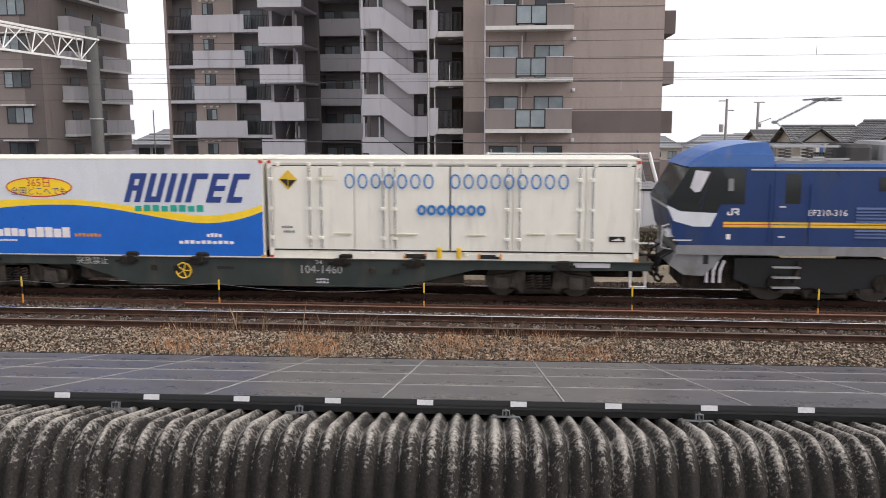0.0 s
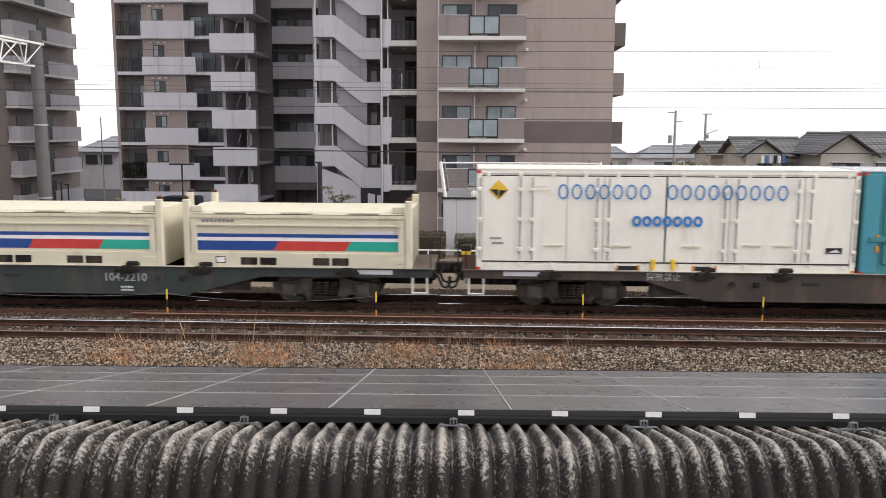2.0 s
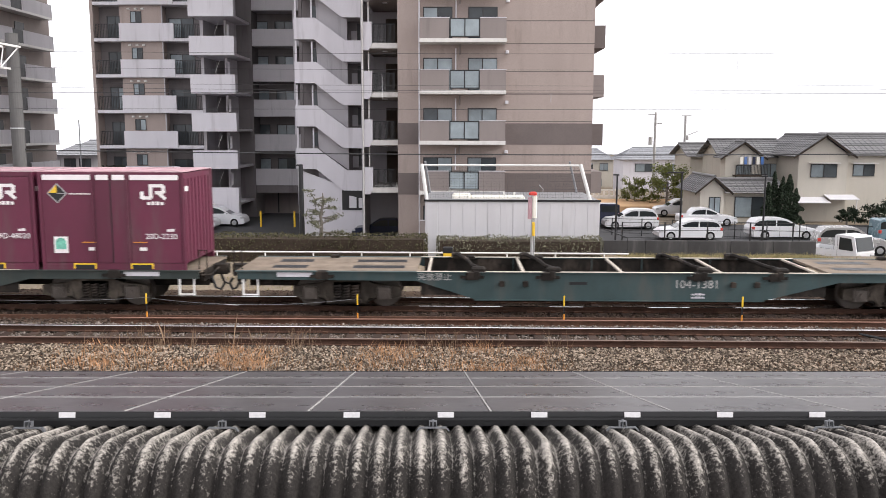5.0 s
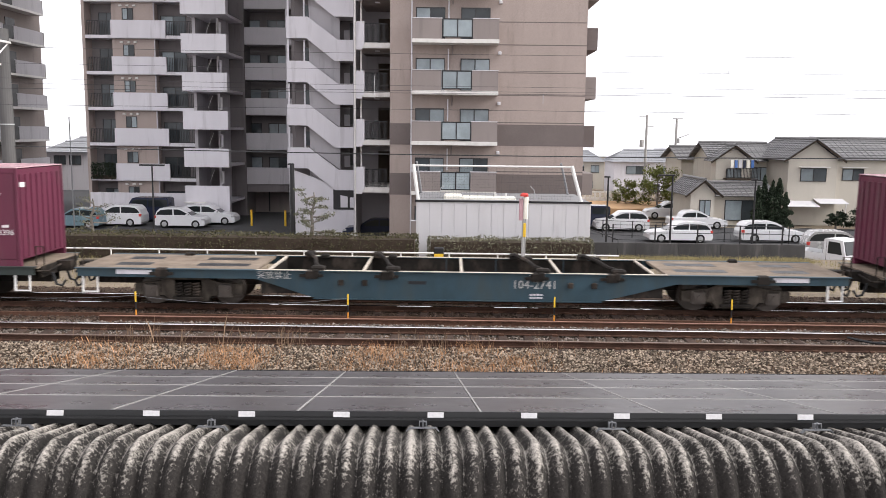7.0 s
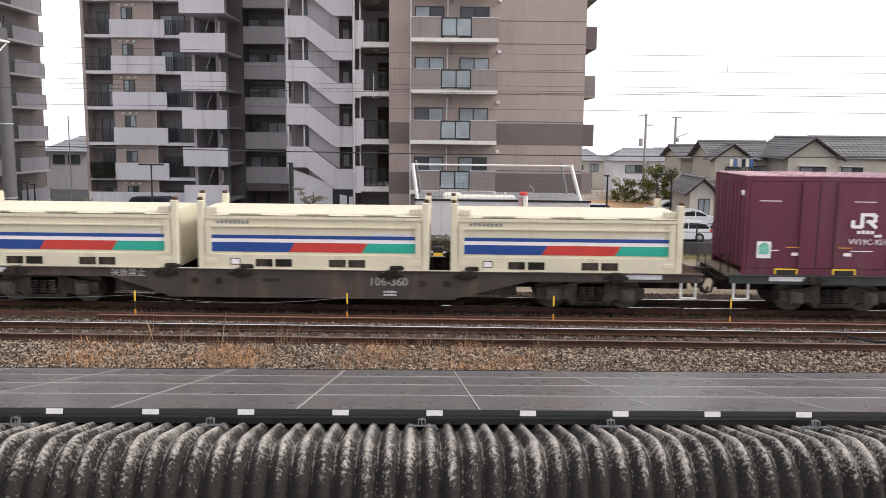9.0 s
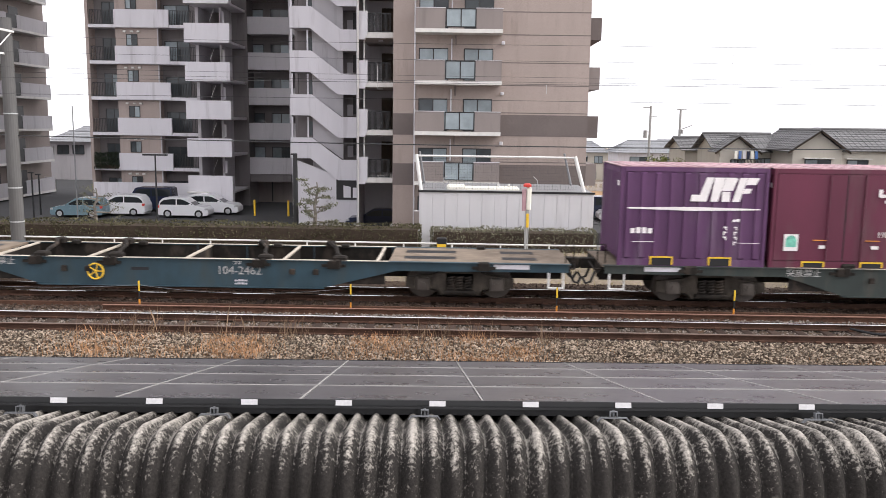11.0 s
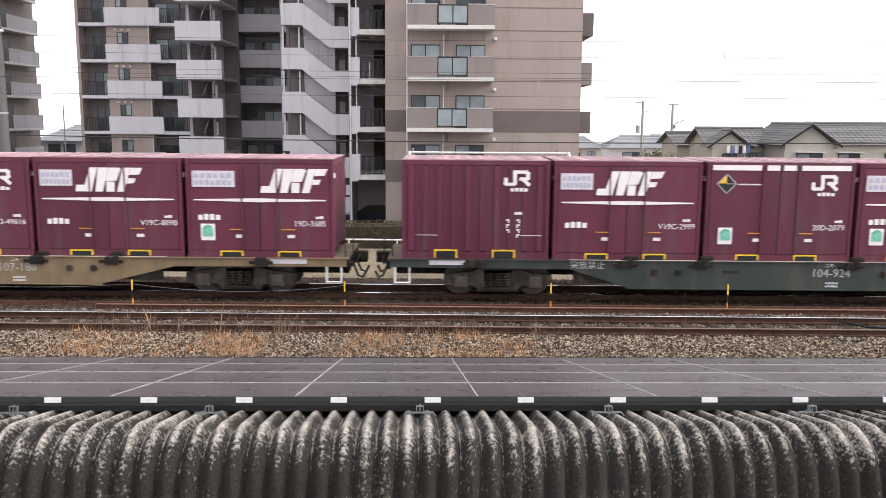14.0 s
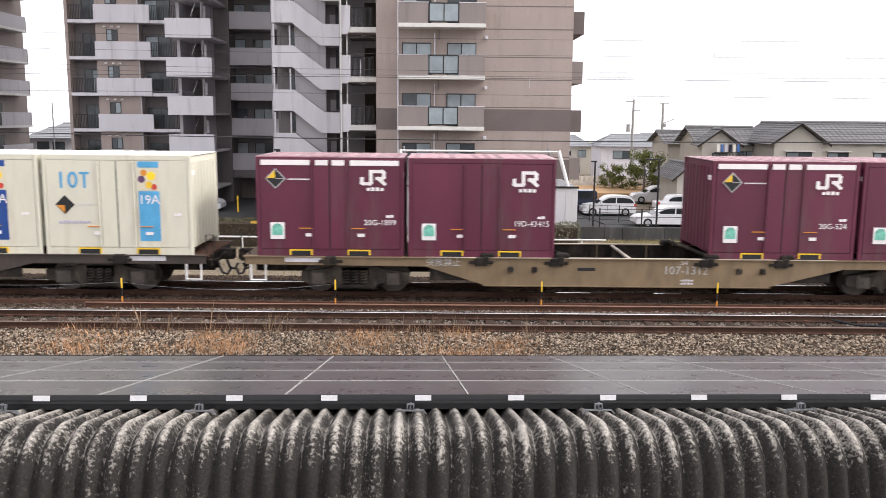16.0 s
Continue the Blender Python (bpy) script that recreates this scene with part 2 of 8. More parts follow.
DULL_HEAD = material("dull_brown_rail_head", (0.16, 0.115, 0.095), 0.6, 0.3, vary=0.2, scale=2)
RAIL_HEAD = material("polished_rail_head", (0.75, 0.74, 0.73), 0.12, 1.0, vary=0.05)
SLEEPER = material("weathered_sleeper", (0.055, 0.038, 0.031), 0.9, vary=0.3, grain=0.2, bump=0.004, obj_vary=0.25)
BALLAST = material("ballast_bed", (0.070, 0.050, 0.037), 0.95, vary=0.35, scale=0.8, grain=0.5, grain_scale=26, bump=0.03, dirt=(0.10, 0.06, 0.035), dirt_amount=0.5)
BROWN_STONE = material("grey_brown_ballast_stone", (0.150, 0.127, 0.112), 0.9, vary=0.2, grain=0.2, island=0.8)
STONE = material("ballast_stone", (0.232, 0.186, 0.145), 0.9, vary=0.2, grain=0.2, island=0.85)
RUSTY_STONE = material("rust_stained_ballast_stone", (0.080, 0.056, 0.045), 0.9, vary=0.2, grain=0.15, island=0.6)
EARTH = material("ground_earth", (0.19, 0.155, 0.115), 0.95, vary=0.3, scale=0.4, grain=0.3, grain_scale=8, bump=0.02)
DRY_GRASS = material("dry_grass", (0.44, 0.245, 0.13), 0.9, vary=0.2, island=0.4)
WEED = material("grey_brown_weed", (0.22, 0.15, 0.10), 0.9, vary=0.2, island=0.3)
ASPHALT = material("asphalt", (0.060, 0.060, 0.063), 0.9, vary=0.2, scale=0.5, grain=0.2)
CONCRETE = material("concrete", (0.38, 0.37, 0.36), 0.85, vary=0.15, scale=1, dirt=(0.12, 0.11, 0.10), dirt_amount=0.4, streak=3)
DARK_CONCRETE = material("dark_weathered_concrete", (0.068, 0.066, 0.066), 0.9, vary=0.25, scale=1, dirt=(0.2, 0.19, 0.18), dirt_amount=0.3, streak=3)
HEDGE = material("hedge_leaves", (0.075, 0.070, 0.040), 0.8, vary=0.3, scale=0.8, island=0.55)
IVY = material("greyish_hedge_leaves", (0.16, 0.155, 0.11), 0.8, vary=0.3, scale=1.0, island=0.55)
LEAF = material("tree_leaves", (0.13, 0.145, 0.045), 0.8, vary=0.2, island=0.5)
DARK_LEAF = material("dark_evergreen_leaves", (0.025, 0.035, 0.022), 0.8, vary=0.2, island=0.5)
BARK = material("grey_bark", (0.19, 0.17, 0.15), 0.9, vary=0.25, grain=0.2)
TILE = material("brown_wall_tile", (0.350, 0.290, 0.266), 0.75, vary=0.07, scale=0.6, grain=0.10, grain_scale=22, dirt=(0.17, 0.14, 0.13), dirt_amount=0.2, streak=4)
TILE_BROWN = material("dark_brown_wall_tile", (0.25, 0.212, 0.198), 0.75, vary=0.08, scale=0.6, grain=0.10, grain_scale=22, dirt=(0.13, 0.11, 0.10), dirt_amount=0.25, streak=4)
TILE_BAND = material("grey_brown_wall_tile", (0.155, 0.130, 0.125), 0.75, vary=0.08, scale=0.6, grain=0.1, grain_scale=22)
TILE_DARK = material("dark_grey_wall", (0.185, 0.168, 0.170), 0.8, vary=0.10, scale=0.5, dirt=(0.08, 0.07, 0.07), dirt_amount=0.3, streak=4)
PALE = material("pale_grey_plaster", (0.61, 0.59, 0.625), 0.8, vary=0.06, scale=0.7, grain=0.04, dirt=(0.27, 0.25, 0.26), dirt_amount=0.25, streak=5)
MID = material("mid_grey_plaster", (0.47, 0.45, 0.47), 0.8, vary=0.07, scale=0.7, dirt=(0.15, 0.14, 0.14), dirt_amount=0.25, streak=5)
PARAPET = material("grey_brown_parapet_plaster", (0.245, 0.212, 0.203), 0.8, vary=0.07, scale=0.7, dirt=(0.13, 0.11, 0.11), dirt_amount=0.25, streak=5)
SLAB_WHITE = material("white_slab_edge", (0.62, 0.60, 0.58), 0.7, vary=0.06, dirt=(0.35, 0.32, 0.30), dirt_amount=0.3, streak=2)
FRAME_DARK = material("dark_window_frame", (0.025, 0.024, 0.026), 0.45)
GLASS = material("window_glass", (0.055, 0.065, 0.072), 0.06, vary=0.3, scale=0.6, obj_vary=0.5)
GLASS_PALE = material("curtained_window_glass", (0.24, 0.28, 0.30), 0.12, vary=0.15, scale=1.5, obj_vary=0.3)
RAILING = material("black_railing", (0.016, 0.016, 0.018), 0.5)
HOUSE_WALL = material("cream_house_wall", (0.485, 0.45, 0.395), 0.85, vary=0.06, scale=0.7, dirt=(0.25, 0.22, 0.18), dirt_amount=0.2, streak=4, obj_vary=0.1)
# roof tile of the distant houses, with the haze mixed into its colour
HAZE_TILE = material("haze_paled_roof_tile", (0.23, 0.235, 0.25), 0.7, vary=0.15, island=0.2)
ROOF_TILE = material("grey_roof_tile", (0.125, 0.122, 0.124), 0.6, vary=0.15, island=0.3)
WOOD_DARK = material("dark_timber", (0.06, 0.045, 0.035), 0.8, vary=0.2)
CAR_WHITE = material("white_car_paint", (0.68, 0.68, 0.70), 0.2, vary=0.02, grain=0.0)
CAR_BLUE = material("pale_blue_car_paint", (0.16, 0.24, 0.28), 0.25, vary=0.02, grain=0.0)
CAR_DARK = material("dark_blue_car_paint", (0.02, 0.025, 0.05), 0.2, vary=0.02, grain=0.0)
CAR_GREY = material("silver_car_paint", (0.42, 0.42, 0.42), 0.25, 0.3, vary=0.02, grain=0.0)
CAR_GLASS = material("car_glass", (0.02, 0.024, 0.026), 0.05, vary=0.0, grain=0.0)
TYRE = material("tyre_rubber", (0.016, 0.016, 0.016), 0.8)
STEEL = material("galvanised_steel", (0.42, 0.42, 0.43), 0.5, 0.5, vary=0.12)
WHITE_STEEL = material("white_painted_steel", (0.66, 0.65, 0.64), 0.5, vary=0.08)
WIRE = material("dark_wire", (0.03, 0.03, 0.032), 0.6)
SOLAR = material("solar_glass", (0.084, 0.077, 0.081), 0.31, vary=0.10, scale=0.8, grain=0.02, dirt=(0.125, 0.118, 0.12), dirt_amount=0.3, dirt_scale=0.5, obj_vary=0.10)
SOLAR_FRAME = material("black_module_frame", (0.012, 0.012, 0.013), 0.4)
SOLAR_LINE = material("pale_module_joint", (0.30, 0.29, 0.28), 0.5, vary=0.15)
SHED_WHITE = material("white_sheet_metal", (0.56, 0.55, 0.57), 0.55, vary=0.06, scale=1, dirt=(0.35, 0.33, 0.33), dirt_amount=0.25, streak=6)

# ---- ground, tracks ----
TC, NC = 22.0, 18.46          # centre lines of the far and the near track
PROFILE = [(-60, -3.2), (11.5, -3.2), (14.0, -0.75), (15.4, -0.34), (25.0, -0.34), (27.2, -0.95), (36.0, -1.15), (41.6, -1.6), (43.2, -2.45), (46.0, -2.8), (95, -2.9), (3000, -78)]


def ground_height(y):
    for (a, za), (b, zb) in zip(PROFILE, PROFILE[1:]):
        if y <= b:
            return za + (zb - za) * (y - a) / (b - a)
    return -2.8


def build_ground():
    xs = [-3000, -400, -120, -60] + [x * 2.0 for x in range(-20, 21)] + [60, 120, 400, 3000]
    ys = [-60, 0, 11.5, 12.5, 14.0, 15.4, 25.0, 26.0, 27.2, 29, 31, 33, 36.0, 39, 41.6, 43.2, 46.0, 60, 95, 150, 400, 3000]
    s = Shape()
    rnd = random.Random(3)
    for y in ys:
        for x in xs:
            s.v.append((x, y, ground_height(y) + (rnd.uniform(-0.05, 0.05) if 25 < y < 42 else 0)))
    w = len(xs)
    for j in range(len(ys) - 1):
        for i in range(w - 1):
            s.f.append((j * w + i, j * w + i + 1, j * w + w + i + 1, j * w + w + i))
    solid("ground", s, EARTH, "sandy brown earth ground beside the railway", "ground", kind="structure", smooth=True)
    bed = Shape()
    n = 60
    prof = [(15.0, -0.36), (15.9, -0.24), (16.8, -0.17), (20.3, -0.20), (24.2, -0.17), (25.2, -0.40)]
    for i in range(n + 1):
        x = -60 + 120 * i / n
        bed.v += [(x, y, z + 0.03 * noise.noise((x * 0.7, y * 0.9, 0))) for y, z in prof]
    k = len(prof)
    for i in range(n):
        for j in range(k - 1):
            bed.f.append((i * k + j, (i + 1) * k + j, (i + 1) * k + j + 1, i * k + j + 1))
    solid("ballast_bed", bed, BALLAST, "brown gravel ballast bed under the tracks", "ballast", kind="structure", smooth=True)
    lot = Shape().box(-70, -3, 46.5, 120, -2.86, -2.78).box(8.5, 80, 43.5, 66.5, -2.86, -2.78)
    solid("parking_lot", lot, ASPHALT, "dark asphalt parking lot behind the railway", "parking lot", kind="structure")


def build_track(name, yc, label):
    track = thing(name, label, "railway track", "railway tracks", at=(0, yc, -0.17), world_shapes=True)
    for side in (-0.565, 0.565):
        y = yc + side
        web = Shape().prism_x([(y - 0.063, -0.15), (y + 0.063, -0.15), (y + 0.063, -0.138), (y + 0.012, -0.120), (y + 0.009, -0.045), (y + 0.032, -0.036),
                               (y + 0.032, -0.0122), (y - 0.032, -0.0122), (y - 0.032, -0.036), (y - 0.009, -0.045), (y - 0.012, -0.120), (y - 0.063, -0.138)], -60, 60)
        rail = part("rail", web, RAIL_RUST, track, "rust-brown steel rail")
        part("rail_head", Shape().prism_x([(y - 0.033, -0.012), (y + 0.033, -0.012), (y + 0.028, -0.004), (y + 0.012, 0.0), (y - 0.008, 0.0), (y - 0.022, -0.004)], -60, 60), DULL_HEAD if yc < 20 and side < 0 else RAIL_HEAD, rail, "dull brown running surface" if yc < 20 and side < 0 else "polished bright running surface")
        chair = mesh_of(Shape().box(-0.06, 0.06, -0.12, 0.12, -0.152, -0.118), "rail_fastening", RUST)
        for i in range(-32, 33):
            ob = new("rail_fastening", chair)
            ob.parent = rail
            ob.location = (i * 0.62, y - yc, 0.17)
    return track


def lay_sleepers(track, yc):
    me = mesh_of(Shape().soft_box(-0.11, 0.11, -1.0, 1.0, -0.15, 0.02, 0.02), "sleeper", SLEEPER)
    for i in range(-75, 76):
        ob = new("sleeper", me)
        ob.parent = track
        ob.location = (i * 0.62 + random.Random(i).uniform(-0.015, 0.015), 0, 0)


def stones(seed, count, y0, y1, z, mat, label, r0, r1, half=17.0, height=0.05):
    rng = np.random.default_rng(seed)
    x = rng.uniform(-half, half, count)
    y = rng.uniform(y0, y1, count)
    base = np.array([(0, 0, 0.75), (1, 0.1, 0), (0.2, 0.9, 0.1), (-0.95, 0.2, -0.05), (-0.1, -1, 0.05), (0, 0, -0.7)])
    r = rng.uniform(r0, r1, count)
    a = rng.uniform(0, 6.28, count)
    v = base[None] * rng.uniform(0.65, 1.3, (count, 6, 1)) * r[:, None, None]
    tilt = rng.uniform(-0.7, 0.7, count)
    v[:, :, 2] += v[:, :, 0] * np.sin(tilt)[:, None]
    c, s = np.cos(a)[:, None], np.sin(a)[:, None]
    vx, vy = v[:, :, 0] * c - v[:, :, 1] * s, v[:, :, 0] * s + v[:, :, 1] * c
    pts = np.stack([vx + x[:, None], vy + y[:, None], v[:, :, 2] + (z(y) + rng.uniform(0, height, count))[:, None]], 2).reshape(-1, 3)
    tri = np.array([(0, 1, 2), (0, 2, 3), (0, 3, 4), (0, 4, 1), (5, 2, 1), (5, 3, 2), (5, 4, 3), (5, 1, 4)])
    faces = (tri[None] + 6 * np.arange(count)[:, None, None]).reshape(-1, 3)
    me = bpy.data.meshes.new("ballast_stones")
    me.from_pydata(pts.tolist(), [], faces.tolist())
    me.materials.append(mat)
    tagged(new("ballast_stones", me), label, "gravel", kind="stuff")


def grass_stuff(name, seed, spots, mat, label, height, spread, blades, width=0.006):
    rnd = random.Random(seed)
    s = Shape()
    for x, y, k in spots:
        z = -0.2
        for _ in range(int(blades * k)):
            px, py = x + rnd.gauss(0, spread), y + rnd.gauss(0, spread * 0.6)
            h = height * rnd.uniform(0.35, 1.1) * k
            a, lean = rnd.uniform(0, 6.28), rnd.uniform(0.15, 1.1) * h
            dx, dy = math.cos(a) * lean, math.sin(a) * lean
            w = width * rnd.uniform(0.7, 1.4)
            s.add([(px - w, py, z), (px + w, py, z), (px + dx * 0.4 + w * 0.7, py + dy * 0.4, z + h * 0.6), (px + dx, py + dy, z + h), (px + dx * 0.4 - w * 0.7, py + dy * 0.4, z + h * 0.6)],
                  [(0, 1, 2, 3, 4)])
    return solid(name, s, mat, label, "grass", kind="stuff")


def build_marker(x):
    m = thing("marker_post", "thin yellow and black striped marker post between the tracks", "marker post", "marker posts", at=(x, 20.25, -0.2))
    pole = part("pole", Shape().box(-0.014, 0.014, -0.014, 0.014, 0, 0.72), BLACK, m)
    part("reflector", Shape().soft_box(-0.020, 0.020, -0.020, 0.020, 0.46, 0.72, 0.008), YELLOW, pole, "yellow sleeve")
    part("reflector", Shape().soft_box(-0.020, 0.020, -0.020, 0.020, 0.02, 0.26, 0.008), ORANGE, pole, "orange sleeve")


build_ground()
far_track = build_track("railway_track", TC, "far railway track with rusty rails on brown ballast")
near_track = build_track("railway_track", NC, "near railway track with polished rails on brown ballast")
for mx in (-13.1, -7.78, -2.5, 2.62, 7.0):
    build_marker(mx)
spare = thing("spare_rail", "long rusty spare rail lying between the tracks", "rail", at=(-8.6, 20.02, -0.2), world_shapes=True)
part("web", Shape().prism_x([(19.955, -0.21), (20.085, -0.21), (20.085, -0.195), (20.032, -0.18), (20.029, -0.085), (20.053, -0.075), (20.053, -0.05), (19.987, -0.05), (19.987, -0.075), (20.011, -0.085), (20.008, -0.18), (19.955, -0.195)], -8.6, 60), RUST, spare)
part("rail_head", Shape().prism_x([(19.987, -0.0495), (20.053, -0.0495), (20.045, -0.040), (19.995, -0.040)], -8.6, 60), material("red_brown_rust", (0.22, 0.115, 0.085), 0.7, vary=0.25, scale=2), spare, "red-brown rusty head")
kerb = Shape().box(-60, 60, 20.5, 20.58, -0.22, -0.10)
solid("cable_trough", kerb, RUST, "long rusty brown cable trough between the tracks", "cable trough", kind="structure")
for xa, xb, sag in ((-20.0, -13.1, 0.12), (-13.1, -7.78, 0.10), (-7.78, -2.5, 0.17)):
    line = thing("slack_cable", "thin grey cable sagging between marker posts", "cable", "slack cables", at=(xa, 20.22, 0.3), world_shapes=True)
    part("cable", Shape().path([(xa + (xb - xa) * i / 16, 20.222, 0.42 - 4 * sag * (i / 16) * (1 - i / 16)) for i in range(17)], 0.0045, 5), GREY, line)
bond = thing("track_box", "flat black cable box lying across the near track", "cable box", at=(11.0, 18.2, -0.15))
part("body", Shape().soft_box(-0.9, 0.9, -0.25, 0.25, 0, 0.16, 0.04), BLACK, bond)
part("cable", Shape().path([(-0.9, 0, 0.1), (-1.4, 0.3, 0.06), (-1.7, 0.8, 0.05)], 0.03), BLACK, bond)
part("clamp", Shape().box(-0.1, 0.1, -0.29, 0.29, 0.10, 0.2), GREY, bond)

# ---- foreground roof and solar modules ----
PALE_LABEL = material("white_label_plastic", (0.60, 0.59, 0.60), 0.5, vary=0.05)
CLAMP_STEEL = material("dull_clamp_steel", (0.16, 0.165, 0.175), 0.5, 0.4, vary=0.2)
SLOPE = math.atan(0.2155)
PX, PY, PZ = -1.08, 5.70, 2.550       # the corner of a module before the roof is turned into place
COL, ROW = 1.30, 1.0236
LAID = Matrix.Translation((-1.0635, 5.6507, 2.5630)) @ Euler((-0.2176, 0.0045, 0.0389)).to_matrix().to_4x4()   # the roof's true place
TURN = LAID @ (Matrix.Translation((PX, PY, PZ)) @ Euler((-SLOPE, -0.0072, 0)).to_matrix().to_4x4()).inverted()


def roof_profile():
    pts = []
    y_end, z_end = 5.16, 2.556
    for i in range(14):
        y = 10.6 - (10.6 - y_end) * i / 13
        pts.append((y, z_end - 0.211 * (y - y_end), SLOPE))
    cy, cz, r = y_end - 0.35 * math.sin(SLOPE), z_end - 0.35 * math.cos(SLOPE), 0.35
    for i in range(1, 17):
        a = SLOPE - (SLOPE + radians(74)) * i / 16
        pts.append((cy + r * math.sin(a), cz + r * math.cos(a), a))
    y, z, a = pts[-1]
    for i in range(1, 4):
        pts.append((y - 0.28 * i * math.cos(a), z + 0.28 * i * math.sin(a), a))
    return pts


def build_roof():
    pitch, amp, phase = 0.1310, 0.031, PX + 0.0205 + 8 * 0.1310
    prof = roof_profile()
    s = Shape()
    per = 12
    n = int(11.5 / pitch) * per
    x0 = -round(n / per / 2) * pitch + phase
    for y, z, a in prof:
        for i in range(n + 1):
            x = x0 + pitch * i / per
            d = amp * (math.cos(2 * math.pi * i / per) - 1)
            d += 0.004 * noise.noise((x * 9, y * 9, z * 9))
            s.v.append(tuple(TURN @ Vector((x, y + d * math.sin(a), z + d * math.cos(a) + 0.0072 * (x - PX)))))
    w = n + 1
    for j in range(len(prof) - 1):
        for i in range(n):
            s.f.append((j * w + i, j * w + i + 1, (j + 1) * w + i + 1, (j + 1) * w + i))
    roof = thing("slate_roof", "weathered grey corrugated cement roof with lichen on its ridge", "roof", kind="structure", at=(0, 5.2, 2.0), world_shapes=True)
    sheet = part("roof_sheet", s, LICHEN_LIT_CREST, roof, smooth=True)
    mod = sheet.modifiers.new("thickness", "SOLIDIFY")
    mod.thickness = 0.012
    mod.offset = -1
    part("gable_wall", Shape().box(-5.6, 5.6, 5.3, 10.3, -3.2, 1.2), CONCRETE, roof, "plain building body under the roof")


def build_modules():
    c, sn = math.cos(SLOPE), math.sin(SLOPE)
    arr = thing("solar_array", "flat array of black framed solar modules mounted over a corrugated roof", "solar panel")
    arr.matrix_world = LAID
    plate = mesh_of(Shape().soft_box(0.012, COL - 0.012, 0.012, ROW - 0.012, -0.03, 0.0, 0.004), "module", SOLAR)
    for r in range(4):
        for k in range(-5, 7):
            ob = new("module", plate)
            ob.parent = arr
            ob.location = (k * COL, r * ROW, 0)
    for k in range(-5, 8):
        part("column_joint", Shape().box(k * COL - 0.0065, k * COL + 0.0065, 0.0, 4 * ROW, -0.03, 0.003), SOLAR_LINE, arr, "pale joint strip")
    for r in range(1, 4):
        part("row_joint", Shape().box(-5 * COL, 7 * COL, r * ROW - 0.012, r * ROW + 0.012, -0.032, 0.0045), SOLAR_LINE, arr, "pale joint strip")
    part("back_rail", Shape().box(-5 * COL, 7 * COL, 4 * ROW, 4 * ROW + 0.03, -0.07, 0.006), SOLAR_FRAME, arr, "black edge rail")
    front = part("front_rail", Shape().prism_x([(0.0, 0.004), (-0.035, 0.004), (-0.035, -0.030), (-0.028, -0.030), (-0.028, -0.040), (-0.040, -0.040), (-0.040, -0.056), (0.0, -0.056)], -5 * COL, 7 * COL), SOLAR_FRAME, arr, "black stepped edge rail")
    for k in range(-8, 13):
        x = 0.316 + k * 0.6605
        part("label_plate", Shape().box(x - 0.057, x + 0.057, -0.040, -0.0352, -0.036, 0.002), PALE_LABEL, front, "blank white label plate")
    # added black sheet, stands for the shade in the gap below the front rail
    part("skirt", Shape().box(-5 * COL, 7 * COL, 0.02, 0.035, -0.105, -0.036), SOLAR_FRAME, arr, "black sheet for the shaded gap under the modules")
    for r in range(0, 9):
        part("support_rail", Shape().box(-5 * COL, 7 * COL, 0.1 + r * 0.46, 0.14 + r * 0.46, -0.10, -0.034), STEEL, arr, "galvanised support rail")
    for k in range(-4, 6):
        x = 0.886 + 0.131 * math.floor(10.5 * k)
        clamp = part("roof_clamp", Shape().prism([(x - 0.115, -0.112), (x - 0.104, -0.112), (x - 0.088, -0.092), (x + 0.088, -0.092), (x + 0.104, -0.112), (x + 0.115, -0.112), (x + 0.092, -0.083), (x - 0.092, -0.083)], -0.19, -0.155), CLAMP_STEEL, arr, "dark steel roof clamp")
        part("bolt", Shape().box(x - 0.026, x - 0.020, -0.19, -0.155, -0.083, -0.048).box(x + 0.020, x + 0.026, -0.19, -0.155, -0.083, -0.048).box(x - 0.026, x + 0.026, -0.19, -0.155, -0.048, -0.042).tube((x, -0.172, -0.083), (x, -0.172, -0.034), 0.008), CLAMP_STEEL, clamp, "square clamp block with bolt")


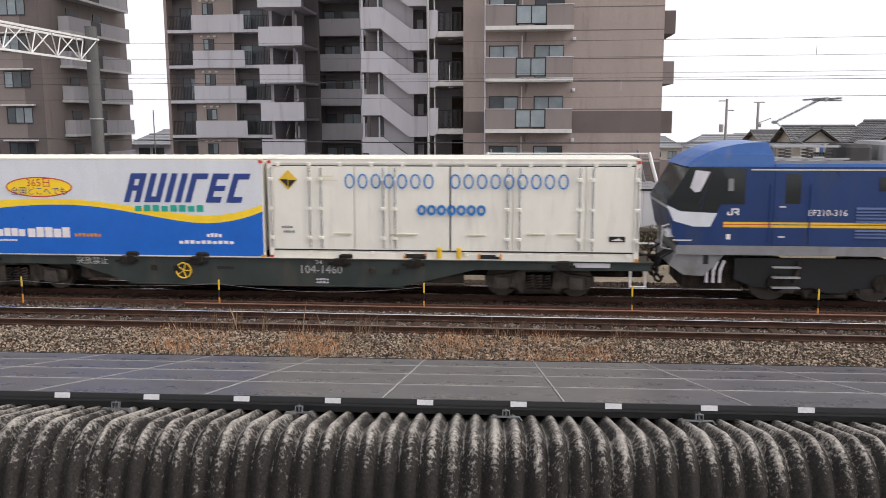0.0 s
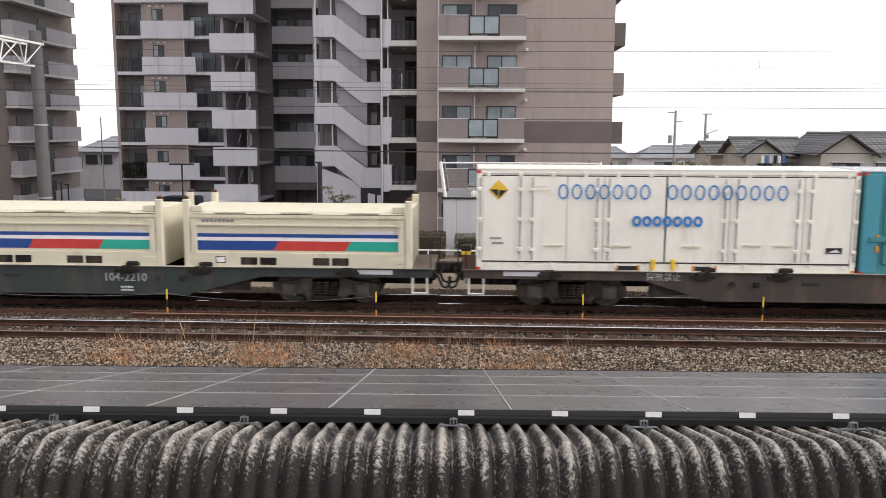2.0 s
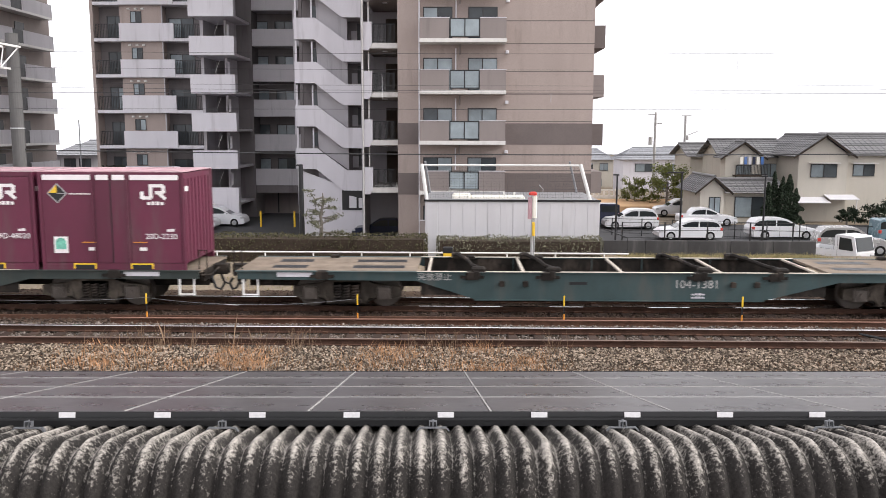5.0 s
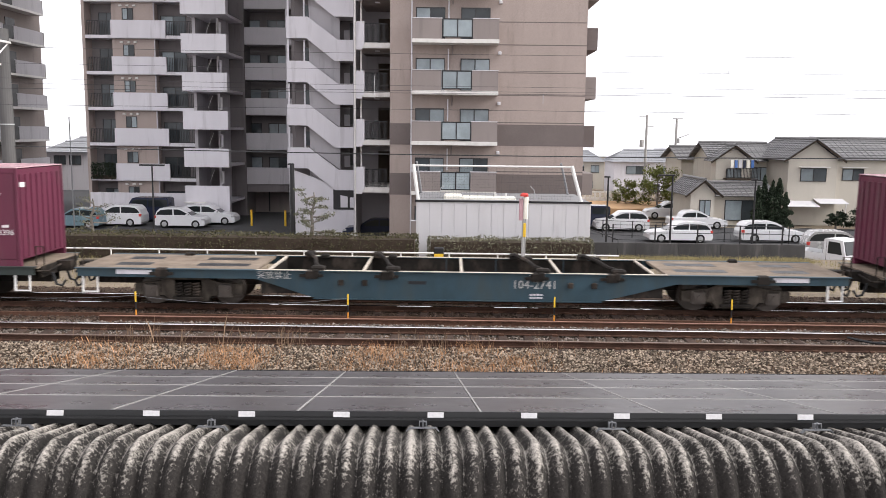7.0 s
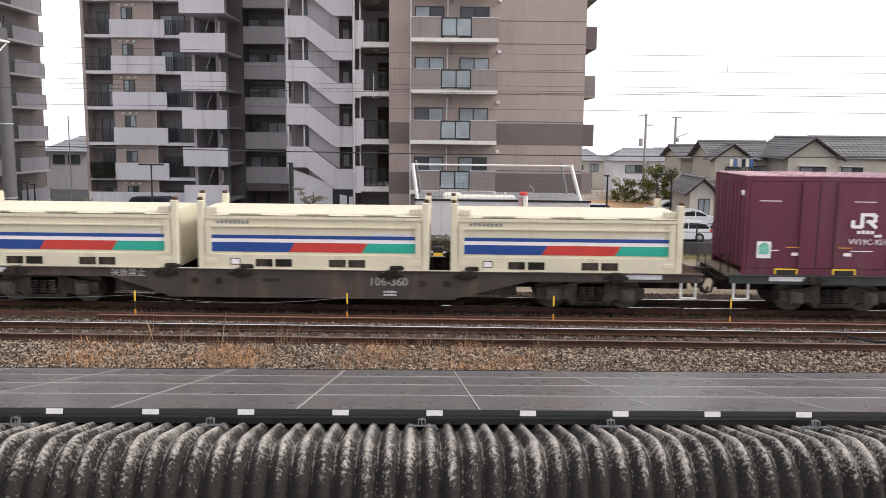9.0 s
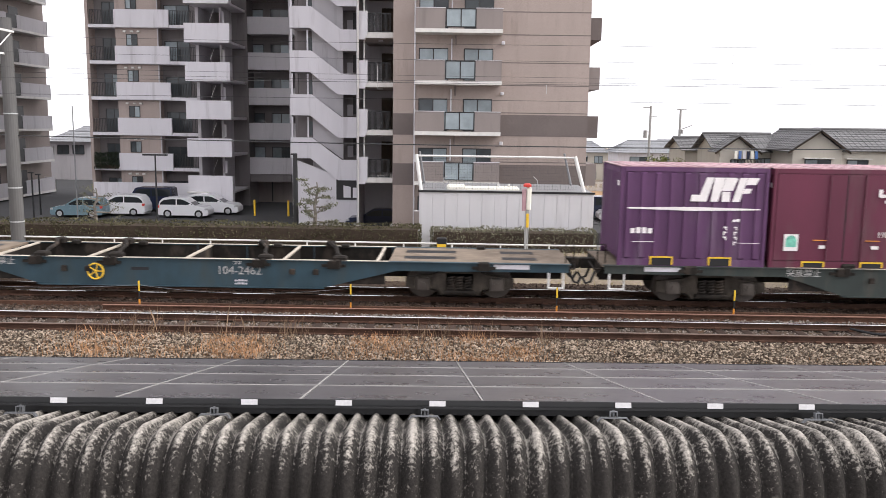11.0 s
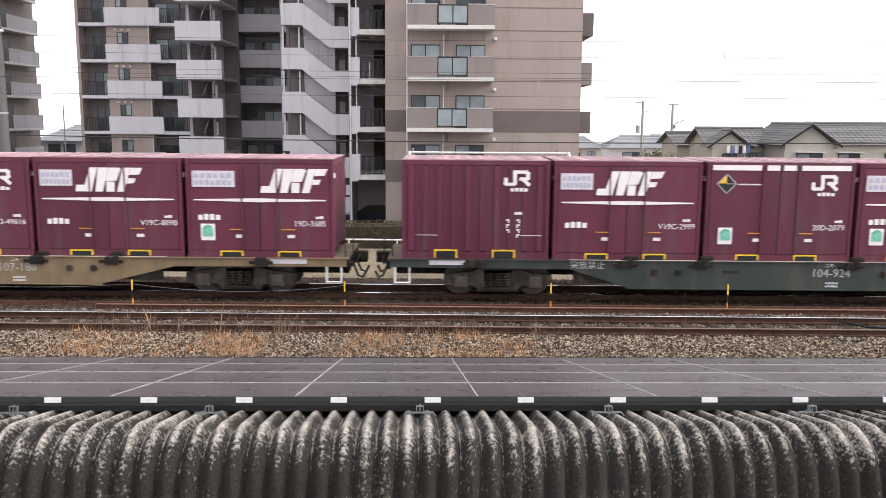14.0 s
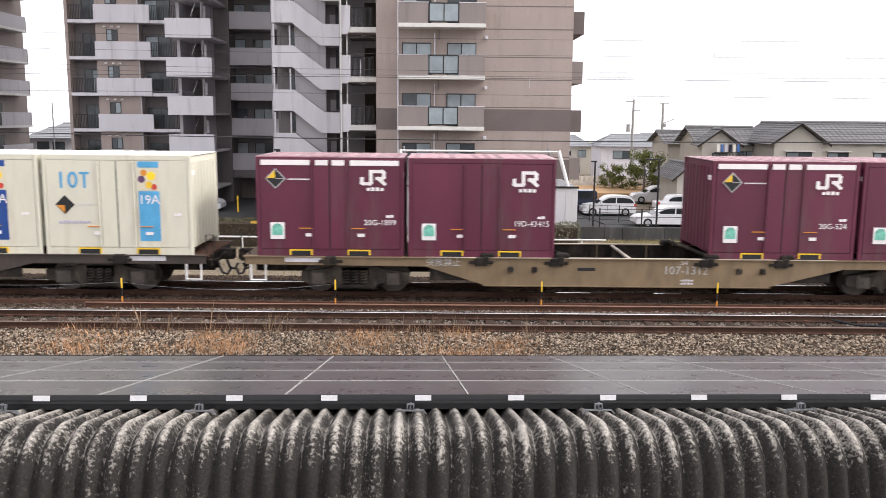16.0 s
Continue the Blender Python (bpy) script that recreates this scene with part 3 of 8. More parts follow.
def lit_crest_lichen_material():
    m = material("lit_crest_lichen_cement", (0.026, 0.0235, 0.022), 0.95, vary=0.25, scale=1.5, grain=0.3, grain_scale=50, bump=0.006)
    n, l = m.node_tree.nodes, m.node_tree.links
    bsdf = n["Principled BSDF"]
    old = bsdf.inputs["Base Color"].links[0].from_socket
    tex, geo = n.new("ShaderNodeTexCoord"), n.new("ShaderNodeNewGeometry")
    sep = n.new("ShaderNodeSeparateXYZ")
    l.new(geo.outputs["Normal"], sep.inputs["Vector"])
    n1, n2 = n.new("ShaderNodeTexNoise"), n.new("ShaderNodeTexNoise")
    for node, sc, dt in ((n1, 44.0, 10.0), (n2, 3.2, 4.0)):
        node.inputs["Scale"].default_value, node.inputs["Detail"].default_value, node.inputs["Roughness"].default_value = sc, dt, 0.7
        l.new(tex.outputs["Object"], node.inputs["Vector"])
    # lichen mottling, paler on upward faces: the crests' light is put into the colour
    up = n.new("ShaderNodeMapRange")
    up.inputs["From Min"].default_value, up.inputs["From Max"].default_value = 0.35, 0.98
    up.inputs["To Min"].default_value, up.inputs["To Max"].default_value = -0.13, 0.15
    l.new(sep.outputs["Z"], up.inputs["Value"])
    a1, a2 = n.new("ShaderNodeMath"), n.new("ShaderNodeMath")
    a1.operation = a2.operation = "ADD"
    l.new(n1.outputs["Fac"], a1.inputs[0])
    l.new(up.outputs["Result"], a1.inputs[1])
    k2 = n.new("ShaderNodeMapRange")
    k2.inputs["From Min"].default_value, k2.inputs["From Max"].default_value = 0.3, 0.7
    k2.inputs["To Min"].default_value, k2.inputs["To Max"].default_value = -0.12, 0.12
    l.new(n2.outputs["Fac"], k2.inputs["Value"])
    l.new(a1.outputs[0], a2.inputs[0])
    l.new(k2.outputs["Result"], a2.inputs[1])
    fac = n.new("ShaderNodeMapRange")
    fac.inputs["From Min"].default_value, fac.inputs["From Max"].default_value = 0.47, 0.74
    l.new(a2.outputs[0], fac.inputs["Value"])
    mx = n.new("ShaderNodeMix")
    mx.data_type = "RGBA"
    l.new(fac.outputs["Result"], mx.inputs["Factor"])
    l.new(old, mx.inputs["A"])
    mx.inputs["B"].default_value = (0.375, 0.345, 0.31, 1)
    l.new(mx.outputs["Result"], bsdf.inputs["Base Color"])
    return m


LICHEN_LIT_CREST = lit_crest_lichen_material()
build_roof()
build_modules()

# ---- apartment building ----
FLOOR = 2.92


def window(parent, x0, x1, z0, z1, y, panes=2, pale=0.5, seed=0, depth=0.06):
    """A framed window in a wall that faces -y, the frame slightly proud of it."""
    f = 0.06
    fr = Shape().box(x0, x1, y - depth, y + 0.05, z0, z0 + f).box(x0, x1, y - depth, y + 0.05, z1 - f, z1)
    step = (x1 - x0) / panes
    for i in range(panes + 1):
        c = x0 + i * step
        a = max(x0, c - f / 2) if i else x0
        fr.box(a, min(x1, a + f), y - depth + 0.002, y + 0.05, z0 + f, z1 - f)
    win = part("window", fr, FRAME_DARK, parent)
    rnd = random.Random(seed * 7 + 1)
    for i in range(panes):
        mat = GLASS_PALE if rnd.random() < pale else GLASS
        part("pane", Shape().box(x0 + i * step + 0.02, x0 + (i + 1) * step - 0.02, y - 0.022 - 0.012 * (i % 2), y - 0.012 - 0.012 * (i % 2), z0 + 0.03, z1 - 0.03), mat, win)
    return win


def railing(parent, x0, x1, y, z0, z1, step, label="black bar railing"):
    """A top and a bottom rail with separate upright bars."""
    root = parent
    while root.parent is not None:
        root = root.parent
    bx, by, bz = BASE[root.name] if root.name in BASE else (0, 0, 0)
    r = part("railing", Shape().prism_x([(y, z1 - 0.05), (y + 0.04, z1 - 0.05), (y + 0.04, z1), (y, z1)], x0, x1), RAILING, parent, label)
    part("bottom_rail", Shape().box(x0, x1, y, y + 0.04, z0 + 0.05, z0 + 0.09), RAILING, r)
    n = max(2, int((x1 - x0) / step))
    me = mesh_of(Shape().box(0, 0.03, 0.005, 0.035, 0, z1 - z0 - 0.051), "bar", RAILING)
    for i in range(n + 1):
        ob = new("bar", me)
        ob.parent = r
        ob.location = (x0 + (x1 - x0 - 0.03) * i / n - bx, y - by, z0 - bz)


def build_right_wing(apt):
    x0, x1, y = -3.65, 7.95, 50.3
    part("wall", Shape().box(x0, x1, y, 62, -2.8, 24), TILE, apt, "brown tiled wall of the front wing")
    part("wall_band", Shape().box(2.72, x1 + 0.01, y - 0.012, y, 3.76, 5.02), TILE_BAND, apt, "darker tile band")
    part("wall_band", Shape().box(x0 - 0.01, -2.32, y - 0.012, y, 3.76, 5.02), TILE_BAND, apt)
    part("wall_band", Shape().box(x0 - 0.01, x1 + 0.01, y - 0.012, y, 0.75, 2.05), TILE_BAND, apt, "darker tile band")
    joints = Shape()
    for k in range(-2, 6):
        for dz in (0.05, 1.36):
            joints.box(2.75, x1, y - 0.006, y, 3.77 + FLOOR * k + dz - 0.028, 3.77 + FLOOR * k + dz + 0.028)
    part("expansion_joint", joints, TILE_BAND, apt)
    for k in range(-2, 6):
        z = 3.77 + FLOOR * k
        bal = part("balcony", Shape().box(-2.30, 2.72, 48.95, 50.28, z, z + 0.22), SLAB_WHITE, apt, "projecting balcony with white slab edge")
        for a, b in ((-2.28, -0.58), (1.20, 2.70)):
            part("parapet", Shape().box(a, b, 49.0, 49.14, z + 0.222, z + 1.36), PARAPET, bal, "grey-brown parapet")
        part("parapet", Shape().box(-2.28, -2.16, 49.142, 50.28, z + 0.222, z + 1.36).box(2.58, 2.70, 49.142, 50.28, z + 0.222, z + 1.36), PARAPET, bal)
        part("coping", Shape().box(-2.31, -0.56, 48.98, 49.17, z + 1.362, z + 1.40).box(1.18, 2.73, 48.98, 49.17, z + 1.362, z + 1.40), PALE, bal)
        rail = Shape()
        for x in (-0.55, 0.29, 1.13):
            rail.box(x, x + 0.06, 48.99, 49.05, z + 0.30, z + 1.36)
        rail.box(-0.55, 1.19, 48.992, 49.048, z + 1.30, z + 1.36).box(-0.55, 1.19, 48.992, 49.048, z + 0.30, z + 0.36)
        rl = part("glass_railing", rail, RAILING, bal, "black framed glass railing")
        part("pane", Shape().box(-0.49, 0.29, 49.01, 49.025, z + 0.36, z + 1.30).box(0.35, 1.13, 49.01, 49.025, z + 0.36, z + 1.30), GLASS_PALE, rl)
        window(bal, -2.13, -0.41, z + 0.25, z + 2.15, y - 0.02, 2, 0.6, k + 3)
        window(bal, 0.52, 2.24, z + 0.25, z + 2.15, y - 0.02, 2, 0.6, k + 13)
        part("drain_pipe", Shape().tube((0.04, 50.2, z - 0.6), (0.04, 50.2, z), 0.045), PARAPET, bal)
        part("drain_pipe", Shape().tube((-0.2, 50.2, z + 1.4), (-0.2, 50.2, z + 2.7), 0.04), PALE, bal)
        part("vent", Shape().soft_box(2.73, 2.93, 50.12, 50.3, z - 0.52, z - 0.34, 0.03), PALE, apt, "small wall vent")
    pipe = Shape().tube((-2.36, 50.22, -2.8), (-2.36, 50.22, 24), 0.05)
    part("downpipe", pipe, PALE, apt, "pale downpipe")
    for k in range(-1, 6):
        z = 3.70 + FLOOR * k
        part("side_balcony", Shape().box(7.95, 8.80, 51.6, 58, z, z + 1.32), TILE_BAND if k % 2 == 0 else PARAPET, apt, "boxed side balcony end")
    part("downpipe", Shape().tube((8.05, 51.3, 2), (8.05, 51.3, 24), 0.05), PALE, apt)


def build_stair_tower(apt):
    y = 57.6
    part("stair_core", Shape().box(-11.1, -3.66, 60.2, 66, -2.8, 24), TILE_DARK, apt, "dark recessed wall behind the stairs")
    for k in range(-1, 6):
        t = 6.28 + FLOOR * k
        band = [(-11.2, t - 1.42), (-9.85, t - 1.42), (-7.95, t - 2.90), (-6.40, t - 2.90), (-6.40, t - 1.50), (-7.70, t - 1.50), (-9.75, t), (-11.2, t)]
        part("stair_parapet", Shape().prism(band, y, y + 0.16), PALE, apt, "pale zigzag outside stair parapet")
        part("landing", Shape().box(-11.2, -9.6, y + 0.162, 60.18, t - 1.36, t - 1.16), MID, apt)
        part("landing", Shape().box(-7.9, -6.4, y + 0.162, 60.18, t - 2.85, t - 2.65), MID, apt)
        part("stair_flight", Shape().prism([(-9.80, t - 2.95), (-7.70, t - 4.44), (-7.70, t - 2.86), (-7.95, t - 2.86), (-9.85, t - 1.38)], y + 0.9, y + 1.05), MID, apt, "grey inclined stair flight")
        part("stair_door", Shape().box(-7.2, -6.55, 60.1, 60.198, t - 4.2, t - 3.0), FRAME_DARK, apt)
        part("stair_window", Shape().box(-10.5, -9.2, 60.14, 60.2, t + 0.1, t + 1.1), GLASS, apt)
        part("post", Shape().box(-10.1, -10.0, y + 0.3, y + 0.4, t, t + 1.4).box(-11.15, -11.03, y + 0.02, y + 0.14, t, t + 1.4), PALE, apt)
        part("meter_box", Shape().box(-8.4, -7.9, 60.0, 60.2, t - 0.2, t + 0.4), MID, apt)
        part("meter_box", Shape().box(-7.6, -7.2, 60.0, 60.2, t - 1.4, t - 0.6), MID, apt)
    part("stair_wall", Shape().prism([(-11.15, -2.8), (-3.7, -2.8), (-3.7, 1.3), (-6.4, 0.9), (-7.9, 0.7), (-11.15, 1.9)], y + 0.2, y + 0.4), PALE, apt, "pale ground floor wall under the stairs")
    part("window", Shape().prism([(-8.1, -0.9), (-6.5, -0.9), (-6.5, 0.5), (-8.1, 0.5)], y + 0.14, y + 0.2), FRAME_DARK, apt)
    part("window", Shape().prism([(-7.6, -0.75), (-7.1, -0.75), (-7.1, 0.0), (-7.6, 0.1)], y + 0.12, y + 0.138).prism([(-6.95, -0.75), (-6.6, -0.75), (-6.6, -0.05), (-6.95, -0.05)], y + 0.12, y + 0.138), PALE, apt)
    # balconies between the stairs and the front wing
    for k in range(-1, 6):
        z = 3.70 + FLOOR * k
        b = part("gallery", Shape().box(-5.75, -3.66, 51.6, 57.0, z - 0.02, z + 0.30), SLAB_WHITE, apt, "open access gallery with pale slab")
        part("corner_block", Shape().prism([(-5.90, z - 0.12), (-5.48, z - 0.12), (-5.30, z + 0.22), (-5.30, z + 1.55), (-5.90, z + 1.55)], 51.56, 52.1), PALE, b, "pale corner block")
        railing(b, -5.28, -3.92, 51.7, z + 0.30, z + 1.45, 0.075)
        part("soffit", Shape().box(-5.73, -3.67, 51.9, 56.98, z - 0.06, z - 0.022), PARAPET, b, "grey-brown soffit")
        part("soffit_lamp", Shape().soft_box(-4.75, -4.45, 52.6, 52.9, z - 0.12, z - 0.061, 0.03), PALE, b, "pale round soffit lamp")
        part("floor_edge_post", Shape().box(-5.62, -5.54, 52.3, 52.38, z + 1.55, z + FLOOR - 0.1), SLAB_WHITE, b, "thin white post")
        part("door", Shape().box(-4.9, -4.0, 56.9, 57.0, z + 0.3, z + 2.4), WOOD_DARK, b)
        part("side_window", Shape().box(-3.75, -3.655, 52.2, 53.3, z + 0.9, z + 2.2), FRAME_DARK, b)
    part("gallery_wall", Shape().box(-6.2, -3.66, 57.0, 57.3, -2.8, 24), MID, apt)
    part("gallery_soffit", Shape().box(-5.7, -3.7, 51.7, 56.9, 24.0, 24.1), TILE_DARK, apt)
    part("downpipe", Shape().tube((-5.86, 51.5, -2.8), (-5.86, 51.5, 24), 0.05), SLAB_WHITE, apt, "white downpipe")
    part("side_screen", Shape().box(-6.2, -6.05, 53.5, 57.0, -2.8, 24), MID, apt, "grey wall beside the gallery")


def build_left_wing(apt):
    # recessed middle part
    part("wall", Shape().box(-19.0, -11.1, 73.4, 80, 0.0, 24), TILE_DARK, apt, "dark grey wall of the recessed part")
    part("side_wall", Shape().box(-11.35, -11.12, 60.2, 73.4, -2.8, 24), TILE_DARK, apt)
    for k in range(-1, 6):
        t = 4.26 + FLOOR * k
        bal = part("balcony", Shape().box(-18.75, -13.3, 71.4, 73.38, t - 1.42, t - 1.2), MID, apt, "recessed balcony")
        part("parapet", Shape().box(-18.75, -13.3, 71.38, 71.52, t - 1.42, t), MID, bal, "mid-grey parapet")
        window(bal, -18.5, -16.5, t - 0.75, t + 0.85, 73.38, 2, 0.3, k + 30)
        window(bal, -15.9, -14.2, t - 0.75, t + 0.85, 73.38, 2, 0.3, k + 40)
        part("post", Shape().box(-13.95, -13.8, 71.36, 71.5, t, t + 1.5), PALE, bal)
    # garage entrance on the ground floor
    part("garage_wall", Shape().box(-19.0, -13.9, 74.4, 74.8, -2.8, 0.0), PARAPET, apt, "grey-brown garage back wall")
    part("garage_door", Shape().box(-16.2, -16.1, 74.3, 74.4, -2.7, -0.5).box(-18.3, -13.95, 74.3, 74.4, -0.5, -0.3), FRAME_DARK, apt)
    part("garage_lintel", Shape().box(-19.0, -13.9, 71.5, 72.0, -0.75, -0.1), TILE_DARK, apt)
    # projecting pale blocks
    for k in range(-1, 6):
        t = 3.03 + FLOOR * k
        z0 = t - 1.45 if k > -1 else -2.8
        part("balcony_block", Shape().box(-20.85, -17.35, 65.4, 65.6, z0, t).box(-17.5, -17.36, 65.602, 66.1, z0, t - 0.02).box(-20.8, -17.5, 65.602, 71.0, t - 1.44, t - 1.25), PALE, apt, "projecting pale balcony block")
        part("partition", Shape().box(-20.6, -20.35, 67.5, 70.9, t - 1.2, t + 1.5), MID, apt)
        part("partition", Shape().box(-18.55, -18.35, 67.0, 70.0, t - 1.2, t + 1.4), MID, apt)
        part("laundry_pole", Shape().tube((-19.2, 66.5, t + 0.2), (-18.8, 66.5, t + 1.2), 0.02), WHITE_STEEL, apt)
        part("vent_box", Shape().soft_box(-18.5, -18.15, 67.0, 67.3, t + 0.1, t + 1.1, 0.05), MID, apt)
    part("entrance_canopy", Shape().box(-20.85, -19.2, 65.0, 65.38, -1.25, -1.15), SLAB_WHITE, apt)
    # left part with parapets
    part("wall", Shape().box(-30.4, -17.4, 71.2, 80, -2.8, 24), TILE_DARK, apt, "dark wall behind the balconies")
    part("wall", Shape().box(-28.0, -24.55, 70.1, 71.18, -2.8, 24), TILE, apt, "brown tiled wall strip")
    part("wall", Shape().box(-30.4, -30.15, 69.9, 71.18, -2.8, 24), TILE, apt)
    for k in range(-2, 6):
        t = 4.53 + FLOOR * k
        bal = part("balcony", Shape().box(-30.1, -20.9, 69.78, 71.18, t - 1.46, t - 1.2), PALE, apt, "long balcony")
        part("parapet", Shape().box(-27.95, -23.45, 69.7, 69.86, t - 1.42, t), PALE, bal, "pale grey parapet")
        railing(bal, -29.95, -27.98, 69.8, t - 1.2, t - 0.05, 0.13)
        railing(bal, -23.4, -20.95, 69.8, t - 1.2, t - 0.05, 0.13)
        window(bal, -29.5, -28.1, t - 1.15, t + 0.75, 71.16, 2, 0.25, k + 60)
        window(bal, -24.3, -22.2, t - 1.15, t + 0.55, 71.16, 2, 0.15, k + 70)
        window(apt, -27.1, -26.2, t + 0.05, t + 0.98, 70.08, 2, 0.4, k + 80)
        for vx in (-27.35, -26.75, -26.2):
            part("vent", Shape().soft_box(vx, vx + 0.25, 69.95, 70.1, t + 1.12, t + 1.26, 0.03), SLAB_WHITE, apt, "white wall vent")
        part("downpipe", Shape().tube((-24.45, 69.95, t), (-24.45, 69.95, t + 1.5), 0.06), MID, apt)
    part("garden_wall", Shape().box(-30.0, -20.9, 69.2, 69.4, -2.8, -0.80), PALE, apt, "low pale ground floor wall")
    part("roof", Shape().box(-30.4, -3.6, 62.1, 80, 24.0, 24.3), MID, apt, "flat concrete roof")
    part("roof", Shape().box(-3.7, 8.0, 50.2, 62, 24.0, 24.3), MID, apt)


apt = thing("apartment_building", "tall brown tiled apartment building with pale balconies and outside stairs", "apartment building", at=(-10, 60, -2.8), world_shapes=True)
build_right_wing(apt)
build_stair_tower(apt)
build_left_wing(apt)


def build_far_block(dx=-1.7):
    b = thing("apartment_building", "brown tiled apartment block with pale stacked side balconies", "apartment building", at=(-44, 72, -2.8), world_shapes=True)
    part("wall", Shape().box(dx + -58, dx + -38.0, 66.7, 82, -2.8, 24), TILE_BROWN, b, "dark brown tiled wall")
    part("wall_band", Shape().box(dx + -39.6, dx + -37.98, 66.68, 66.7, -2.8, 24), TILE_BAND, b)
    part("wall_band", Shape().box(dx + -58, dx + -37.985, 66.685, 66.7, 1.0, 3.0), TILE_BAND, b)
    for k in range(-2, 6):
        z = 3.35 + FLOOR * k
        bal = part("balcony", Shape().box(dx + -37.99, dx + -36.9, 69.5, 80.5, z - 0.15, z + 0.06), SLAB_WHITE, b, "side balcony with pale slab")
        part("parapet", Shape().box(dx + -37.05, dx + -36.92, 69.5, 73.2, z + 0.062, z + 1.25).box(dx + -37.05, dx + -36.92, 75.0, 80.5, z + 0.062, z + 1.25).box(dx + -37.9, dx + -36.92, 80.36, 80.5, z + 0.062, z + 1.25).box(dx + -37.9, dx + -37.06, 69.5, 69.64, z + 0.062, z + 1.25), MID, bal)
        part("railing", Shape().box(dx + -37.0, dx + -36.95, 73.2, 75.0, z + 0.1, z + 1.2), RAILING, bal)
        part("window", Shape().box(dx + -38.0, dx + -37.95, 71.0, 72.6, z + 0.1, z + 2.1), FRAME_DARK, bal)
        part("window", Shape().box(dx + -38.0, dx + -37.95, 75.6, 77.2, z + 0.1, z + 2.1), FRAME_DARK, bal)
        window(b, dx - 41.3, dx - 39.05, z + 1.0, z + 2.35, 66.68, 3, 0.7, k + 100)
        part("window_hood", Shape().box(dx + -41.6, dx + -38.7, 66.3, 66.68, z + 2.45, z + 2.57), SLAB_WHITE, b, "pale window hood")
        window(b, dx - 42.9, dx - 42.2, z + 1.3, z + 2.1, 66.68, 1, 0.2, k + 110)
        part("balcony", Shape().box(dx + -49, dx + -43.8, 65.7, 66.66, z - 0.1, z + 1.3), PARAPET, b)
    part("roof", Shape().box(dx + -58, dx + -38, 66.7, 82, 24, 24.3), MID, b)


build_far_block()

# ---- the freight train ----
SPEED, PITCH, START = 18.56, 20.4, 13.25
MOVERS = []
WHEELS = []
FY = -1.225                      # the side that faces the camera
DECK_Z = 1.02


def rides(ob, x, z):
    MOVERS.append((ob, x, z))
    ob.location = (x, TC, z)
    return ob


def build_bogie(parent, x):
    bogie = part("bogie", Shape().box(x - 0.35, x + 0.35, -1.05, 1.05, 0.42, 0.70), RUNNING, parent, "grimy dark two-axle bogie")
    for s in (-1, 1):
        y = s * 0.98
        prof = [(x - 1.38, 0.33), (x - 1.05, 0.28), (x - 0.62, 0.30), (x - 0.42, 0.16), (x + 0.42, 0.16), (x + 0.62, 0.30), (x + 1.05, 0.28), (x + 1.38, 0.33),
                (x + 1.38, 0.58), (x + 0.70, 0.66), (x + 0.48, 0.76), (x - 0.48, 0.76), (x - 0.70, 0.66), (x - 1.38, 0.58)]
        part("side_frame", Shape().prism(prof, y - 0.07, y + 0.07), FRAME_DUST, bogie, "dusty brown side frame")
        if s < 0:
            for a in (-0.95, 0.95):
                part("axle_box", Shape().soft_box(x + a - 0.19, x + a + 0.19, y - 0.13, y - 0.05, 0.27, 0.60, 0.05).tube((x + a, y - 0.16, 0.43), (x + a, y - 0.10, 0.43), 0.125, 14, 0.11).tube((x + a, y - 0.19, 0.43), (x + a, y - 0.15, 0.43), 0.065, 10), WHEEL_STEEL, bogie, "cast axle box with round cover")
                part("axle_spring", Shape().tube((x + a - 0.24, y - 0.02, 0.38), (x + a - 0.24, y - 0.02, 0.60), 0.055, 8).tube((x + a + 0.24, y - 0.02, 0.38), (x + a + 0.24, y - 0.02, 0.60), 0.055, 8), RUNNING, bogie)
            part("brake_hanger", Shape().path([(x - 0.62, y - 0.04, 0.62), (x - 0.56, y - 0.06, 0.30), (x - 0.45, y - 0.05, 0.14)], 0.028), FRAME_DUST, bogie)
            part("brake_hanger", Shape().path([(x + 0.62, y - 0.04, 0.62), (x + 0.56, y - 0.06, 0.30), (x + 0.45, y - 0.05, 0.14)], 0.028), FRAME_DUST, bogie)
            for a in (-0.22, 0.0, 0.22):
                coil = Shape()
                n = 40
                coil.path([(x + a + 0.075 * math.cos(i * 0.785), y - 0.11 + 0.05 * math.sin(i * 0.785), 0.27 + 0.36 * i / n) for i in range(n + 1)], 0.031, 6)
                part("spring", coil, RUNNING, bogie, "grimy coil spring")
            part("spring_seat", Shape().soft_box(x - 0.40, x + 0.40, y - 0.17, y - 0.05, 0.20, 0.27, 0.02), RUNNING, bogie)
            part("brake_rigging", Shape().box(x - 0.55, x + 0.55, y - 0.02, y + 0.06, 0.12, 0.20).tube((x - 0.5, y, 0.2), (x - 1.3, y, 0.5), 0.03).tube((x + 0.5, y, 0.2), (x + 1.3, y, 0.5), 0.03), RUNNING, bogie)
    return bogie


def build_axle(parent, x, r=0.405):
    s = Shape().tube((0, -0.66, 0), (0, 0.66, 0), 0.08, 10)
    for k in (-1, 1):
        s.tube((0, k * 0.53, 0), (0, k * 0.66, 0), r, 28).tube((0, k * 0.51, 0), (0, k * 0.535, 0), r + 0.025, 28)
        s.box(-0.25, 0.25, min(k * 0.655, k * 0.675), max(k * 0.655, k * 0.675), -0.03, 0.03)
    ob = part("wheelset", s, WHEEL_STEEL, parent, "steel wheelset", at=(x, 0, r))
    WHEELS.append((ob, x, r))
    return ob


